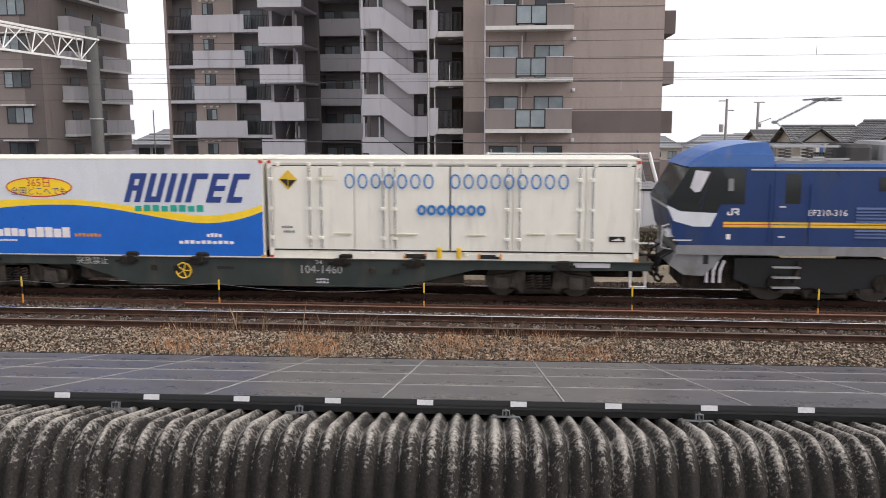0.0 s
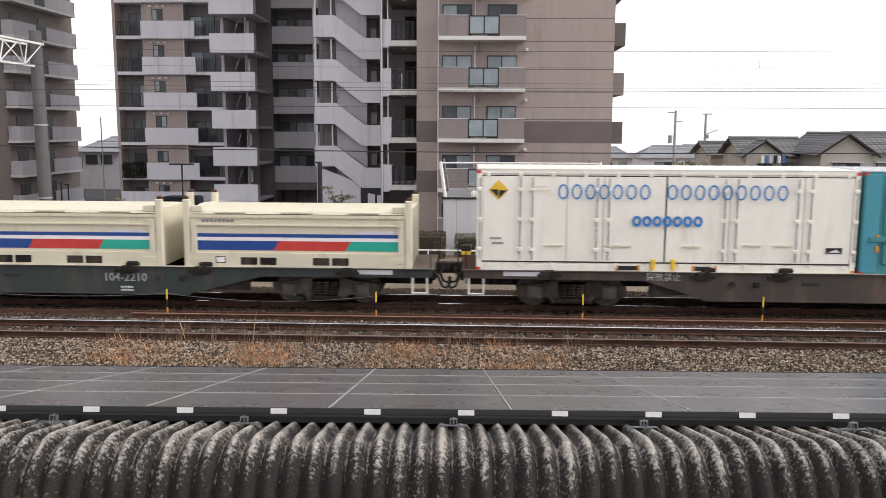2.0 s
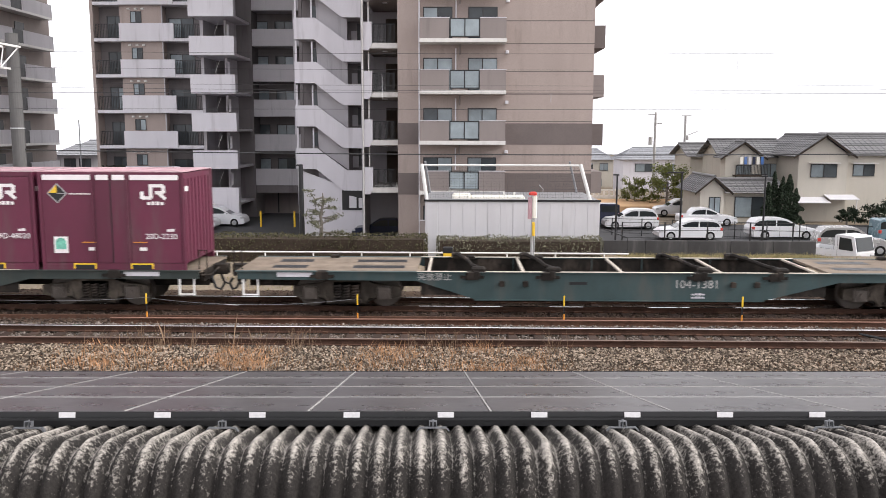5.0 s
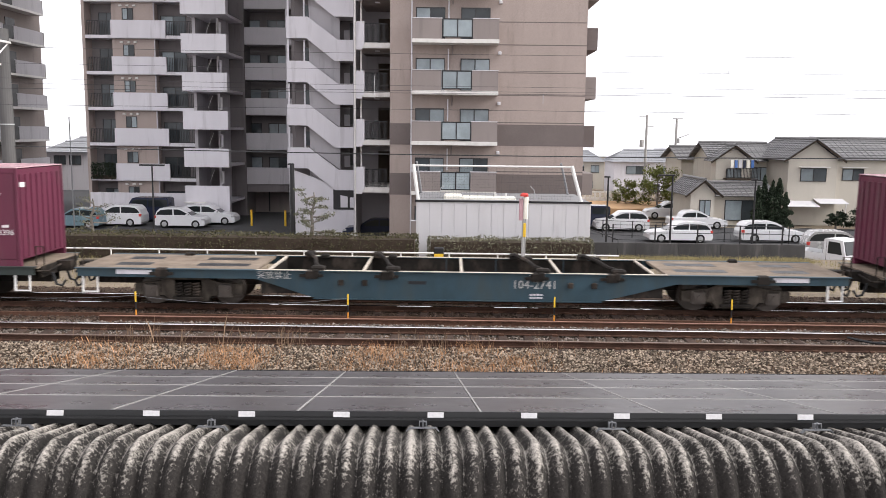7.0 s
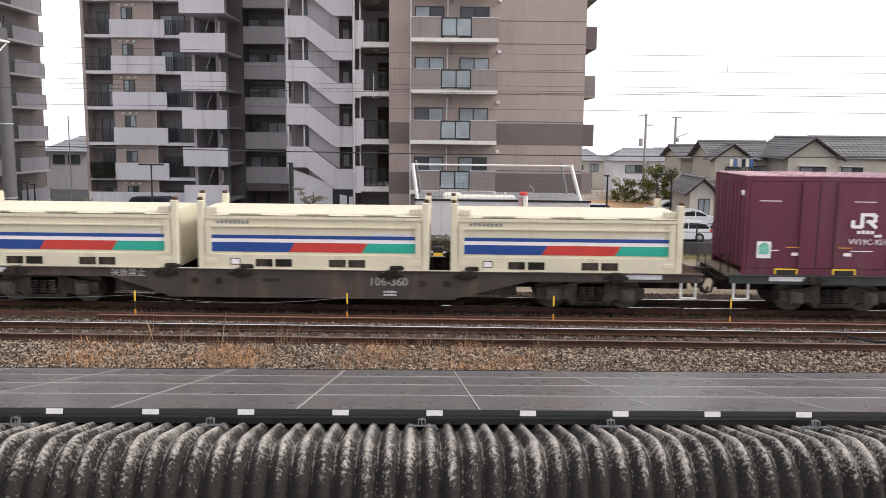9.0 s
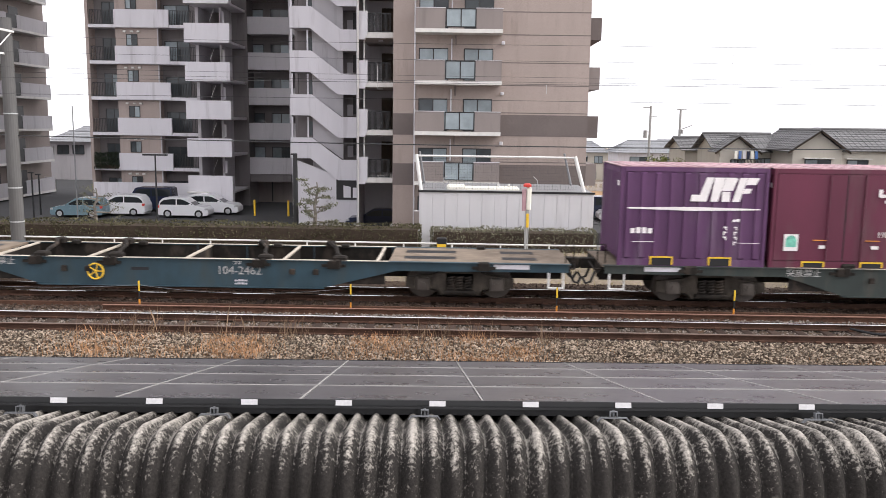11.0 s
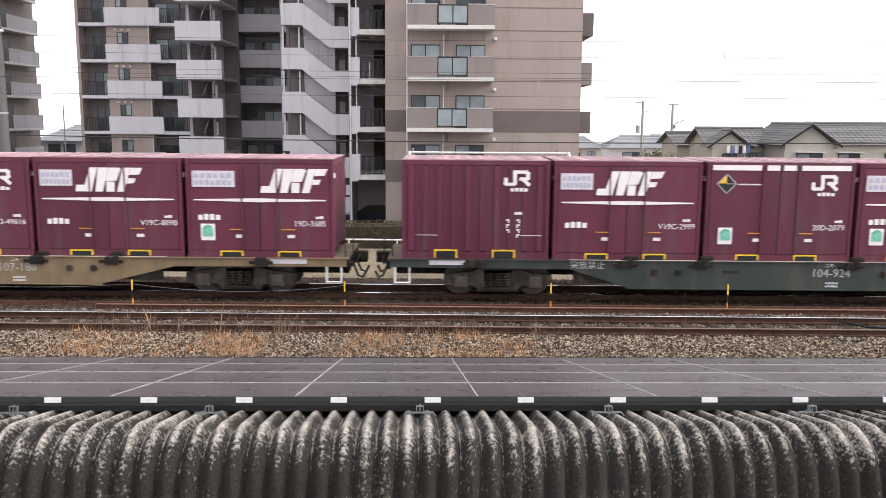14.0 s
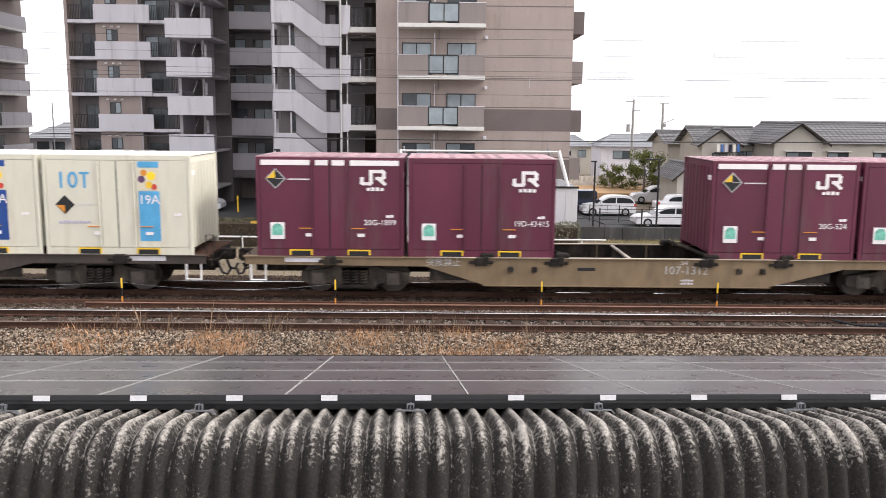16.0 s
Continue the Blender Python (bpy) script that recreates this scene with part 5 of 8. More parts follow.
def build_white_box():
    c = long_box(WHITE, "wing_container", "white long container with many side doors and thin blue lettering", roof_mat=WHITE)
    y = FY - 0.012
    edges = [-4.55, -2.45, -1.55, 0.0, 1.55, 3.35, 4.55]
    for i, (x0, x1) in enumerate(zip(edges, edges[1:])):
        part("door_leaf", Shape().soft_box(x0 + 0.02, x1 - 0.02, y, FY + 0.02, 0.24, 2.36, 0.008), WHITE, c)
    part("seams", Shape().box(-4.56, 4.56, y + 0.004, y + 0.02, 0.205, 0.235).box(-4.56, 4.56, y + 0.004, y + 0.02, 2.362, 2.385).box(-0.012, 0.012, y - 0.004, y + 0.02, 0.22, 2.37), BLACK, c, "black door seals")
    for x in (-4.62, -3.62, -3.32, -1.72, -1.42, 1.42, 1.72, 3.20, 3.52, 4.62):
        rod = part("lock_rod", Shape().box(x - 0.010, x + 0.010, y - 0.035, y - 0.015, 0.28, 2.32), STEEL, c, "thin grey lock rod")
        for z in (0.5, 1.25, 2.0):
            part("hinge", Shape().soft_box(x - 0.06, x + 0.06, y - 0.045, y, z, z + 0.08, 0.012), WHITE, rod, "white rod bracket")
        part("door_seal", Shape().box(x + 0.03, x + 0.039, y - 0.003, y, 0.26, 2.34), BLACK, c)
    for x in (-2.75, -1.05, 0.65, 2.15, 4.0 - 1.1, -1.6 + 0.3):
        part("handle", Shape().box(x - 0.22, x + 0.22, y - 0.03, y, 0.62 if x < 1 else 0.66, 0.66 if x < 1 else 0.70), CREAM, c, "cream handle")
    for i in range(12):
        x = -4.4 + i * 0.8
        for z in (2.36, 0.10):
            part("catch", Shape().soft_box(x - 0.05, x + 0.05, y - 0.02, y, z, z + 0.1, 0.01), WHITE, c)
    for x in (-0.28, 0.22):
        part("fork_stop", Shape().soft_box(x - 0.06, x + 0.06, y - 0.05, y, 0.04, 0.32, 0.02), YELLOW, c, "yellow stop block")
    for x in (-0.9, 1.0):
        part("fork_pocket", Shape().box(x - 0.24, x + 0.24, y - 0.01, y, 0.03, 0.14), BLACK, c)
        part("pocket_lip", Shape().box(x - 0.30, x - 0.24, y - 0.02, y, 0.02, 0.16).box(x + 0.24, x + 0.30, y - 0.02, y, 0.02, 0.16), ORANGE, c)
    hz = Shape().prism([(-4.15, 1.77), (-3.9, 2.02), (-4.15, 2.27), (-4.40, 2.02)], y - 0.012, y - 0.008)
    part("hazard_diamond", hz, YELLOW, c, "yellow hazard diamond")
    part("hazard_quarter", Shape().prism([(-4.14, 1.80), (-3.94, 2.01), (-4.14, 2.01)], y - 0.016, y - 0.012).prism([(-4.16, 2.03), (-4.36, 2.03), (-4.16, 1.84)], y - 0.016, y - 0.012), BLACK, c)
    part("brand_writing", letters_as_shapes("OOOOOOO OOOOOOOOO", -2.55, 1.82, 0.34, 0.335, 0.036, y - 0.052), LETTER_BLUE, c, "thin blue lettering shapes")
    part("brand_mark", letters_as_shapes("OOOOOOO", -0.72, 1.17, 0.20, 0.25, 0.06, y - 0.052), LETTER_BLUE, c, "bold blue brand mark")
    part("small_writing", bars(-4.35, 0.78, 0.3, 0.06, 4, y - 0.01).add(*vf(bars(-4.3, 0.66, 0.3, 0.06, 5, y - 0.01))), GREY, c)
    part("badge", Shape().box(3.95, 4.35, y - 0.012, y - 0.004, 0.50, 0.64), BLACK, c)
    part("badge", Shape().prism([(4.0, 0.53), (4.3, 0.53), (4.2, 0.6), (4.1, 0.57)], y - 0.016, y - 0.012), MARK, c)
    part("small_writing", bars(-3.35, 2.0, 0.5, 0.03, 10, y - 0.052).add(*vf(bars(-3.35, 2.1, 0.4, 0.03, 8, y - 0.052))), CREAM, c)
    return c


def wave(x):
    """The height of the painted wave along the side."""
    u = (x + 4.69) / 9.38
    return 0.92 + 0.42 * math.sin(min(1, u / 0.42) * math.pi / 2) - (0.50 * (1 - math.cos(math.pi * max(0, (u - 0.42)) / 0.48)) / 2 if u > 0.42 else 0) + (0.32 * ((u - 0.78) / 0.22) ** 2 if u > 0.78 else 0)


def build_blue_box():
    c = long_box(WHITE, "reefer_container", "white and blue long refrigerated container with a yellow wave", roof_mat=WHITE)
    y = FY - 0.014
    part("side_panel", Shape().box(-4.15, 4.66, y, FY + 0.02, 0.02, 2.50), COOL_WHITE, c, "smooth white side panel")
    low, band = Shape(), Shape()
    n = 48
    x0, x1 = -4.15, 4.655
    xs = [x0 + (x1 - x0) * i / n for i in range(n + 1)]
    low.prism([(x0, 0.03), (x1, 0.03)] + [(a, wave(a)) for a in xs[::-1]], y - 0.004, y)
    band.prism([(a, wave(a)) for a in xs] + [(a, wave(a) + 0.17 - 0.03 * math.cos(a)) for a in xs[::-1]], y - 0.005, y)
    part("blue_field", low, BLUE, c, "bright blue lower field")
    part("yellow_wave", band, WAVE_YELLOW, c, "yellow wave band")
    part("end_frame", Shape().box(-4.66, -4.56, FY - 0.02, FY + 0.02, 0.1, 2.45).box(-4.26, -4.16, FY - 0.02, FY + 0.02, 0.1, 2.45), WHITE, c)
    part("unit_grille", Shape().box(-4.56, -4.26, FY + 0.0, FY + 0.015, 0.15, 2.40), BLACK, c, "dark open end bay")
    rung = Shape()
    for i in range(6):
        rung.box(-4.56, -4.26, FY - 0.018, FY - 0.001, 0.3 + i * 0.38, 0.36 + i * 0.38)
    part("rung", rung, WHITE, c)
    ell = Shape().disc(-1.35, 1.80, 0.90, y - 0.004, 0.004, 32, 0.25)
    part("slogan_badge", ell, WAVE_YELLOW, c, "yellow oval badge with red rim")
    rim = [(-1.35 + 0.9 * math.cos(2 * math.pi * i / 32), 1.80 + 0.25 * math.sin(2 * math.pi * i / 32)) for i in range(33)]
    part("badge_rim", Shape().stroke(rim, 0.03, y - 0.007), RED, c)
    lettering("slogan", "365日", 0.28, -1.35, y - 0.012, 1.90, RED, c)
    lettering("slogan", "全国どこへでも", 0.225, -1.35, y - 0.012, 1.68, INK, c)
    s = Shape()
    for i in range(6):
        xx = 0.95 + i * 0.55
        h, k, yy = 0.75, 0.24, y - 0.002
        b = [(0, 0), (0.16, 0), (0.16 + k, h), (k, h)]
        s.prism([(xx + px, 1.42 + pz) for px, pz in b], yy - 0.004, yy)
        if i in (0, 3, 4, 5):
            s.prism([(xx + px, 1.42 + pz) for px, pz in ((0.12 + k * 0.8, h * 0.80), (0.44 + k * 0.8, h * 0.80), (0.44 + k, h), (0.12 + k, h))], yy - 0.006, yy)
        if i in (0, 4):
            s.prism([(xx + px, 1.42 + pz) for px, pz in ((0.12 + k * 0.4, h * 0.40), (0.42 + k * 0.4, h * 0.40), (0.42 + k * 0.6, h * 0.58), (0.12 + k * 0.6, h * 0.58))], yy - 0.006, yy)
        if i in (1, 4, 5):
            s.prism([(xx + px, 1.42 + pz) for px, pz in ((0.12, 0), (0.40, 0), (0.40 + k * 0.2, h * 0.2), (0.12 + k * 0.2, h * 0.2))], yy - 0.006, yy)
        if i in (0, 1, 2):
            s.prism([(xx + 0.28 + px, 1.42 + pz) for px, pz in b], yy - 0.005, yy)
    part("brand_mark", s, INK, c, "large dark blue slanted brand mark")
    part("brand_writing", bars(1.25, 1.18, 1.9, 0.17, 8, y - 0.006), GREEN, c, "green company writing shapes")
    part("brand_writing", bars(-2.62, 0.49, 0.82, 0.22, 4, y - 0.006, 0.14).add(*vf(bars(-1.75, 0.47, 1.2, 0.27, 5, y - 0.006, 0.14))), MARK, c, "white company writing shapes")
    part("small_writing", bars(-4.0, 0.62, 0.75, 0.10, 9, y - 0.006), RED, c)
    part("small_writing", bars(-4.0, 0.46, 0.4, 0.05, 5, y - 0.006).add(*vf(bars(-2.55, 0.36, 0.5, 0.05, 6, y - 0.006))).add(*vf(bars(3.15, 0.52, 0.42, 0.10, 4, y - 0.006))).add(*vf(bars(2.4, 0.34, 1.5, 0.09, 10, y - 0.006))), MARK, c)
    part("small_writing", bars(-0.45, 0.50, 0.75, 0.09, 7, y - 0.006), ORANGE, c)
    part("hazard_diamond", Shape().prism([(-3.75, 1.66), (-3.5, 1.91), (-3.75, 2.16), (-4.0, 1.91)], y - 0.006, y), YELLOW, c)
    part("hazard_quarter", Shape().prism([(-3.55, 1.90), (-3.95, 1.90), (-3.75, 1.69)], y - 0.009, y - 0.006), BLACK, c)
    return c


def build_teal_box():
    c = long_box(TEAL, "corrugated_container", "teal long container with corrugated sides", roof_mat=SHED_WHITE)
    s = Shape()
    a = 4.45
    n = 36
    for i in range(n):
        x = -a + 2 * a * (i + 0.5) / n
        s.prism_x([(FY - 0.026, 1.02), (FY + 0.03, 0.98), (FY + 0.03, 2.36), (FY - 0.026, 2.32)], x - 0.062, x + 0.062)
    part("upper_corrugation", s, TEAL, c, "deep teal corrugation")
    s = Shape()
    for i in range(n):
        x = -a + 2 * a * (i + 0.5) / n
        s.prism_x([(FY - 0.026, 0.26), (FY + 0.03, 0.22), (FY + 0.03, 0.78), (FY - 0.026, 0.72)], x - 0.05, x + 0.05)
    part("lower_corrugation", s, TEAL, c)
    part("mid_rail", Shape().box(-4.5, 4.5, FY - 0.075, FY + 0.02, 0.82, 0.93), TEAL, c, "teal middle rail")
    for x in (-4.3, 4.3):
        part("hinge", Shape().soft_box(x - 0.04, x + 0.04, FY - 0.07, FY, 0.55, 0.70, 0.01).soft_box(x - 0.04, x + 0.04, FY - 0.07, FY, 0.84, 0.98, 0.01), ORANGE, c, "orange hinge")
    part("company_mark", jr_mark(3.02, 1.83, 0.43), MARK, c, "white company mark")
    part("end_panel", Shape().soft_box(-4.66, -4.27, FY - 0.03, FY + 0.02, 0.05, 2.46, 0.012), TEAL_SMOOTH, c, "smooth pale teal end panel")
    part("end_panel", Shape().soft_box(4.50, 4.66, FY - 0.03, FY + 0.02, 0.05, 2.46, 0.012), TEAL_SMOOTH, c)
    part("small_writing", bars(3.15, 1.64, 0.55, 0.11, 4).add(*vf(bars(-3.08, 1.86, 0.62, 0.04, 9))).add(*vf(bars(-3.08, 1.77, 0.62, 0.04, 8))).add(*vf(bars(-3.08, 1.68, 0.62, 0.04, 10))), MARK, c)
    part("hazard_diamond", Shape().prism([(-3.45, 1.50), (-3.19, 1.77), (-3.45, 2.04), (-3.71, 1.77)], FY - 0.034, FY - 0.03), YELLOW, c, "yellow hazard diamond")
    part("hazard_quarter", Shape().prism([(-3.46, 1.53), (-3.46, 1.76), (-3.68, 1.76)], FY - 0.037, FY - 0.034), BLACK, c)
    part("side_number", column(-3.92, 2.38, 8), MARK, c, "small upright white number")
    part("side_number", column(4.17, 2.30, 8), MARK, c, "small upright white number")
    for u0, u1 in ((-1.05, -0.38), (-0.20, 1.26)):
        plate = part("lower_plate", Shape().box(u0, u1, FY - 0.034, FY - 0.03, 0.39, 0.50), MARK, c, "white plate with small red writing")
        part("plate_writing", bars(u0 + 0.04, 0.42, u1 - u0 - 0.08, 0.05, int((u1 - u0) * 9), FY - 0.034), RED, plate)
    part("emblem", Shape().disc(2.2, 0.46, 0.15, FY - 0.03), MARK, c)
    for x in (-3.4, -1.2, -0.0, 1.35, 3.2):
        part("catch", Shape().soft_box(x - 0.05, x + 0.05, FY - 0.06, FY, 0.08, 0.30, 0.01), ORANGE if x < 3 else RUST, c)
    return c


TEAL_SMOOTH = material("pale_teal_paint", (0.055, 0.26, 0.33), 0.45, vary=0.08, scale=1.5)
STRIPE_BLUE = material("dark_blue_stripe", (0.012, 0.055, 0.24), 0.5)


def build_coal_box():
    """A low cream open-top container with a sloped cover and corner posts."""
    c = thing("low_container", "low cream container with blue, red and green stripe", "container", "low cream containers on the freight train")
    L, H = 5.83, 1.36
    a = L / 2
    part("body", Shape().box(-a + 0.1, a - 0.1, FY + 0.03, -FY - 0.03, 0.10, H), CREAM, c)
    part("cover", Shape().prism_x([(FY + 0.02, H), (FY + 0.06, H + 0.06), (-0.2, H + 0.17), (0.2, H + 0.17), (-FY - 0.06, H + 0.06), (-FY - 0.02, H)], -a + 0.12, a - 0.12), CREAM, c, "sloped cream cover")
    seam = Shape()
    for x in (-1.7, 0.0, 1.7):
        seam.box(x - 0.4, x + 0.4, FY - 0.01, FY + 0.04, H + 0.02, H + 0.05)
    part("cover_latch", seam, CREAM, c)
    part("top_rail", Shape().box(-a + 0.1, a - 0.1, FY - 0.01, FY + 0.03, H - 0.10, H - 0.001).box(-a + 0.1, a - 0.1, FY - 0.02, FY + 0.03, H - 0.30, H - 0.27), CREAM, c)
    for s in (-1, 1):
        for y0 in (FY - 0.02, -FY - 0.14):
            part("corner_post", Shape().soft_box(min(s * a, s * (a - 0.17)), max(s * a, s * (a - 0.17)), y0, y0 + 0.16, 0.0, H + 0.36, 0.02), CREAM, c, "cream corner post")
            part("lifting_eye", Shape().soft_box(min(s * a, s * (a - 0.13)), max(s * a, s * (a - 0.13)), y0 + 0.02, y0 + 0.14, H + 0.361, H + 0.44, 0.02), RUST, c)
        part("end_beam", Shape().box(min(s * (a - 0.02), s * (a - 0.12)), max(s * (a - 0.02), s * (a - 0.12)), FY + 0.14, -FY - 0.14, 0.0, H + 0.12), CREAM, c)
        part("latch_gear", Shape().soft_box(min(s * (a - 0.2), s * (a - 0.5)), max(s * (a - 0.2), s * (a - 0.5)), FY + 0.02, FY + 0.2, H + 0.05, H + 0.2, 0.02), CREAM, c)
        part("hinge", Shape().box(min(s * (a - 0.2), s * (a - 0.34)), max(s * (a - 0.2), s * (a - 0.34)), FY - 0.025, FY + 0.03, 0.35, 1.2).box(min(s * (a - 0.2), s * (a - 0.46)), max(s * (a - 0.2), s * (a - 0.46)), FY - 0.03, FY + 0.03, 0.12, 0.24), CREAM, c)
    y = FY + 0.03
    part("thin_stripe", Shape().box(-a + 0.3, a - 0.3, y - 0.012, y, 0.765, 0.855), STRIPE_BLUE, c, "thin blue stripe")
    part("pale_stripe", Shape().box(-a + 0.3, a - 0.3, y - 0.009, y, 0.672, 0.764), MARK, c, "white line between the stripes")
    part("cover_gap", Shape().box(-a + 0.2, a - 0.2, FY - 0.014, FY - 0.0101, H - 0.012, H - 0.001), RUNNING, c, "dark gap under the cover")
    for x0, x1, k0, k1, m in ((-a + 0.3, -0.62, 0, 0.15, STRIPE_BLUE), (-0.62, 1.22, 0.15, 0.15, RED), (1.22, a - 0.3, 0.15, 0, GREEN)):
        part("colour_stripe", Shape().prism([(x0, 0.43), (x1, 0.43), (x1 + k1, 0.67), (x0 + k0, 0.67)], y - 0.010, y), m, c)
    part("base_rail", Shape().box(-a + 0.17, a - 0.17, FY - 0.01, FY + 0.06, 0.0, 0.36), CREAM, c, "cream base rail with pockets")
    for x in (-1.0, 0.85):
        part("fork_pocket", Shape().box(x - 0.46, x + 0.46, FY - 0.016, FY, 0.06, 0.25), RUNNING, c, "dark fork pocket")
        part("pocket_bar", Shape().box(x - 0.03, x + 0.03, FY - 0.02, FY - 0.016, 0.06, 0.25), CREAM, c)
    part("plate", Shape().box(-2.1, -1.85, FY - 0.018, FY - 0.01, 0.10, 0.27), BLACK, c)
    part("plate", Shape().box(-2.08, -1.87, FY - 0.022, FY - 0.018, 0.12, 0.25), MARK, c)
    part("small_writing", bars(-2.45, H - 0.22, 0.85, 0.08, 8, y), GREY, c)
    part("thin_stripe", Shape().box(1.5, 2.45, y - 0.01, y, 0.86, 0.92), PALE_SIGN, c)
    return c


def build_cream_box(band_mat, label):
    """A cream twelve-foot private container with an upright painted band."""
    c = build_box12(CREAM_BOX, ribbed=False, jr=None, eco=False, roof_mat=WHITE, label=label)
    y = FY - 0.012
    for z0, z1 in ((0.35, 1.60), (2.19, 2.34)):
        part("painted_band", Shape().box(0.53, 1.05, y - 0.004, y, z0, z1), band_mat, c, "upright painted band")
    part("picture", Shape().box(0.53, 1.05, y - 0.003, y, 1.62, 2.17), CREAM, c, "faded picture panel")
    for px, pz, r, m in ((0.62, 1.90, 0.09, PURPLE), (0.68, 2.06, 0.08, ORANGE), (0.80, 1.76, 0.09, YELLOW), (0.93, 1.71, 0.07, RED), (0.86, 1.98, 0.11, WAVE_YELLOW)):
        part("picture_spot", Shape().disc(px, pz, r, y - 0.004, 0.003), m, c)
    part("brand_mark", letters_as_shapes("IOT", -1.38, 1.70, 0.34, 0.29, 0.06, y - 0.002), SKY_BAND, c, "pale blue brand mark")
    part("hazard_diamond", Shape().prism([(-1.31, 1.01), (-1.07, 1.25), (-1.31, 1.49), (-1.55, 1.25)], y - 0.006, y), BLACK, c, "black and orange hazard diamond")
    part("hazard_quarter", Shape().prism([(-1.32, 1.04), (-1.32, 1.24), (-1.52, 1.24)], y - 0.009, y - 0.006), ORANGE, c)
    part("small_writing", bars(-1.03, 1.24, 0.45, 0.03, 9, y - 0.002), PALE_SIGN, c)
    part("small_writing", bars(-1.48, 0.78, 0.80, 0.07, 8, y - 0.002), SIGN_INK, c)
    lettering("type_mark", "19A", 0.32, 0.79, y - 0.008, 1.38, MARK, c)
    return c


CREAM_BOX = material("cream_white_paint", (0.62, 0.60, 0.50), 0.5, vary=0.06, scale=2, dirt=(0.35, 0.27, 0.18), dirt_amount=0.25, streak=3)
SKY_BAND = material("pale_blue_paint", (0.08, 0.33, 0.58), 0.5)


def build_locomotive():
    """A blue electric freight locomotive, its cab to the left."""
    e = thing("electric_locomotive", "blue electric freight locomotive with yellow waist line and white nose panel", "locomotive")
    x1 = 17.6
    Y0, Y1 = -1.40, 1.40
    side = [(-0.05, 1.49), (x1, 1.49), (x1, 3.40), (0.15, 3.40), (-0.36, 2.48), (-0.22, 1.75)]
    part("body", Shape().prism(side, Y0, Y1), NAVY, e, "dark blue body with raked cab")
    dome = [(0.05, 3.402), (2.12, 3.402), (2.09, 3.77), (1.97, 3.98), (1.60, 3.975), (1.24, 3.93), (0.90, 3.86), (0.60, 3.76), (0.30, 3.60)]
    part("cab_roof", Shape().prism(dome, Y0 + 0.16, Y1 - 0.16), SKYBLUE, e, "light blue domed cab roof")
    part("roof_shoulder", Shape().prism([(0.10, 3.401), (2.14, 3.401), (2.10, 3.70), (0.75, 3.70), (0.35, 3.55)], Y0 + 0.05, Y0 + 0.159), SKYBLUE, e, "rounded blue roof shoulder")
    part("roof_shoulder", Shape().box(2.14, x1, Y0 + 0.02, Y0 + 0.2, 3.401, 3.475), SKYBLUE, e)
    part("windscreen", Shape().prism([(-0.375, 2.50), (-0.06, 2.335), (0.40, 2.30), (0.70, 3.385), (0.13, 3.39)], Y0 - 0.008, Y1 + 0.008), CAR_GLASS, e, "black raked windscreen")
    part("side_window", Shape().prism([(0.42, 2.30), (0.81, 2.29), (0.90, 2.50), (1.46, 2.50), (1.46, 3.36), (0.71, 3.375)], Y0 - 0.012, Y0 - 0.001), CAR_GLASS, e, "dark cab side window")
    part("window_pillar", Shape().prism([(0.36, 2.50), (0.43, 2.50), (0.74, 3.38), (0.66, 3.38)], Y0 - 0.016, Y0 - 0.012), BLACK, e)
    part("blind", Shape().prism([(0.16, 2.90), (0.28, 2.78), (0.40, 2.80), (0.62, 3.28), (0.28, 3.32)], Y0 - 0.0125, Y0 - 0.0085), PALE_SIGN, e, "pale blind behind the windscreen")
    part("mirror", Shape().soft_box(1.05, 1.18, Y0 - 0.03, Y0 - 0.013, 2.82, 3.12, 0.01), GREY, e)
    part("nose_panel", Shape().prism([(-0.385, 2.47), (-0.20, 2.08), (0.28, 1.95), (0.67, 1.95), (0.82, 2.28), (-0.05, 2.32)], Y0 - 0.010, Y1 + 0.010), COOL_WHITE, e, "white nose panel")
    part("headlight", Shape().soft_box(-0.36, -0.12, Y0 + 0.06, Y0 + 0.5, 1.68, 1.86, 0.04), COOL_WHITE, e, "headlight")
    part("nose_line", Shape().box(-0.21, 0.24, Y0 - 0.006, Y0 - 0.001, 1.60, 1.625), MARK, e)
    part("underframe", Shape().box(-0.12, x1, Y0 - 0.015, Y1 + 0.015, 1.26, 1.488), GREY, e, "grey lower body band")
    part("skirt", Shape().prism([(-0.26, 0.98), (0.10, 0.74), (0.57, 0.72), (0.80, 0.95), (1.05, 1.255), (-0.16, 1.255)], Y0 + 0.05, Y1 - 0.05), GREY, e, "grey front skirt")
    part("front_frame", Shape().box(0.15, 1.6, -0.95, 0.95, 0.34, 1.25), RUNNING, e, "grimy frame behind the skirt")
    for fx in (1.35, 6.75, 12.15):
        part("bogie_frame", Shape().prism([(fx, 0.62), (fx + 0.5, 0.42), (fx + 1.9, 0.42), (fx + 2.2, 0.30), (fx + 2.6, 0.30), (fx + 2.9, 0.42), (fx + 4.2, 0.42), (fx + 4.6, 0.62), (fx + 4.6, 1.15), (fx, 1.15)], Y0 + 0.22, Y0 + 0.34), BLACK, e, "black deep bogie frame")
        for bx in (1.0, 3.5):
            part("axle_cover", Shape().tube((fx + bx, Y0 + 0.12, 0.56), (fx + bx, Y0 + 0.22, 0.56), 0.22, 14), RUNNING, e)
            part("damper", Shape().tube((fx + bx + 0.4, Y0 + 0.15, 0.55), (fx + bx + 0.55, Y0 + 0.15, 1.1), 0.05, 8), RUNNING, e)
    part("skirt_opening", Shape().soft_box(0.55, 0.68, Y0 + 0.04, Y0 + 0.06, 1.02, 1.24, 0.01), BLACK, e)
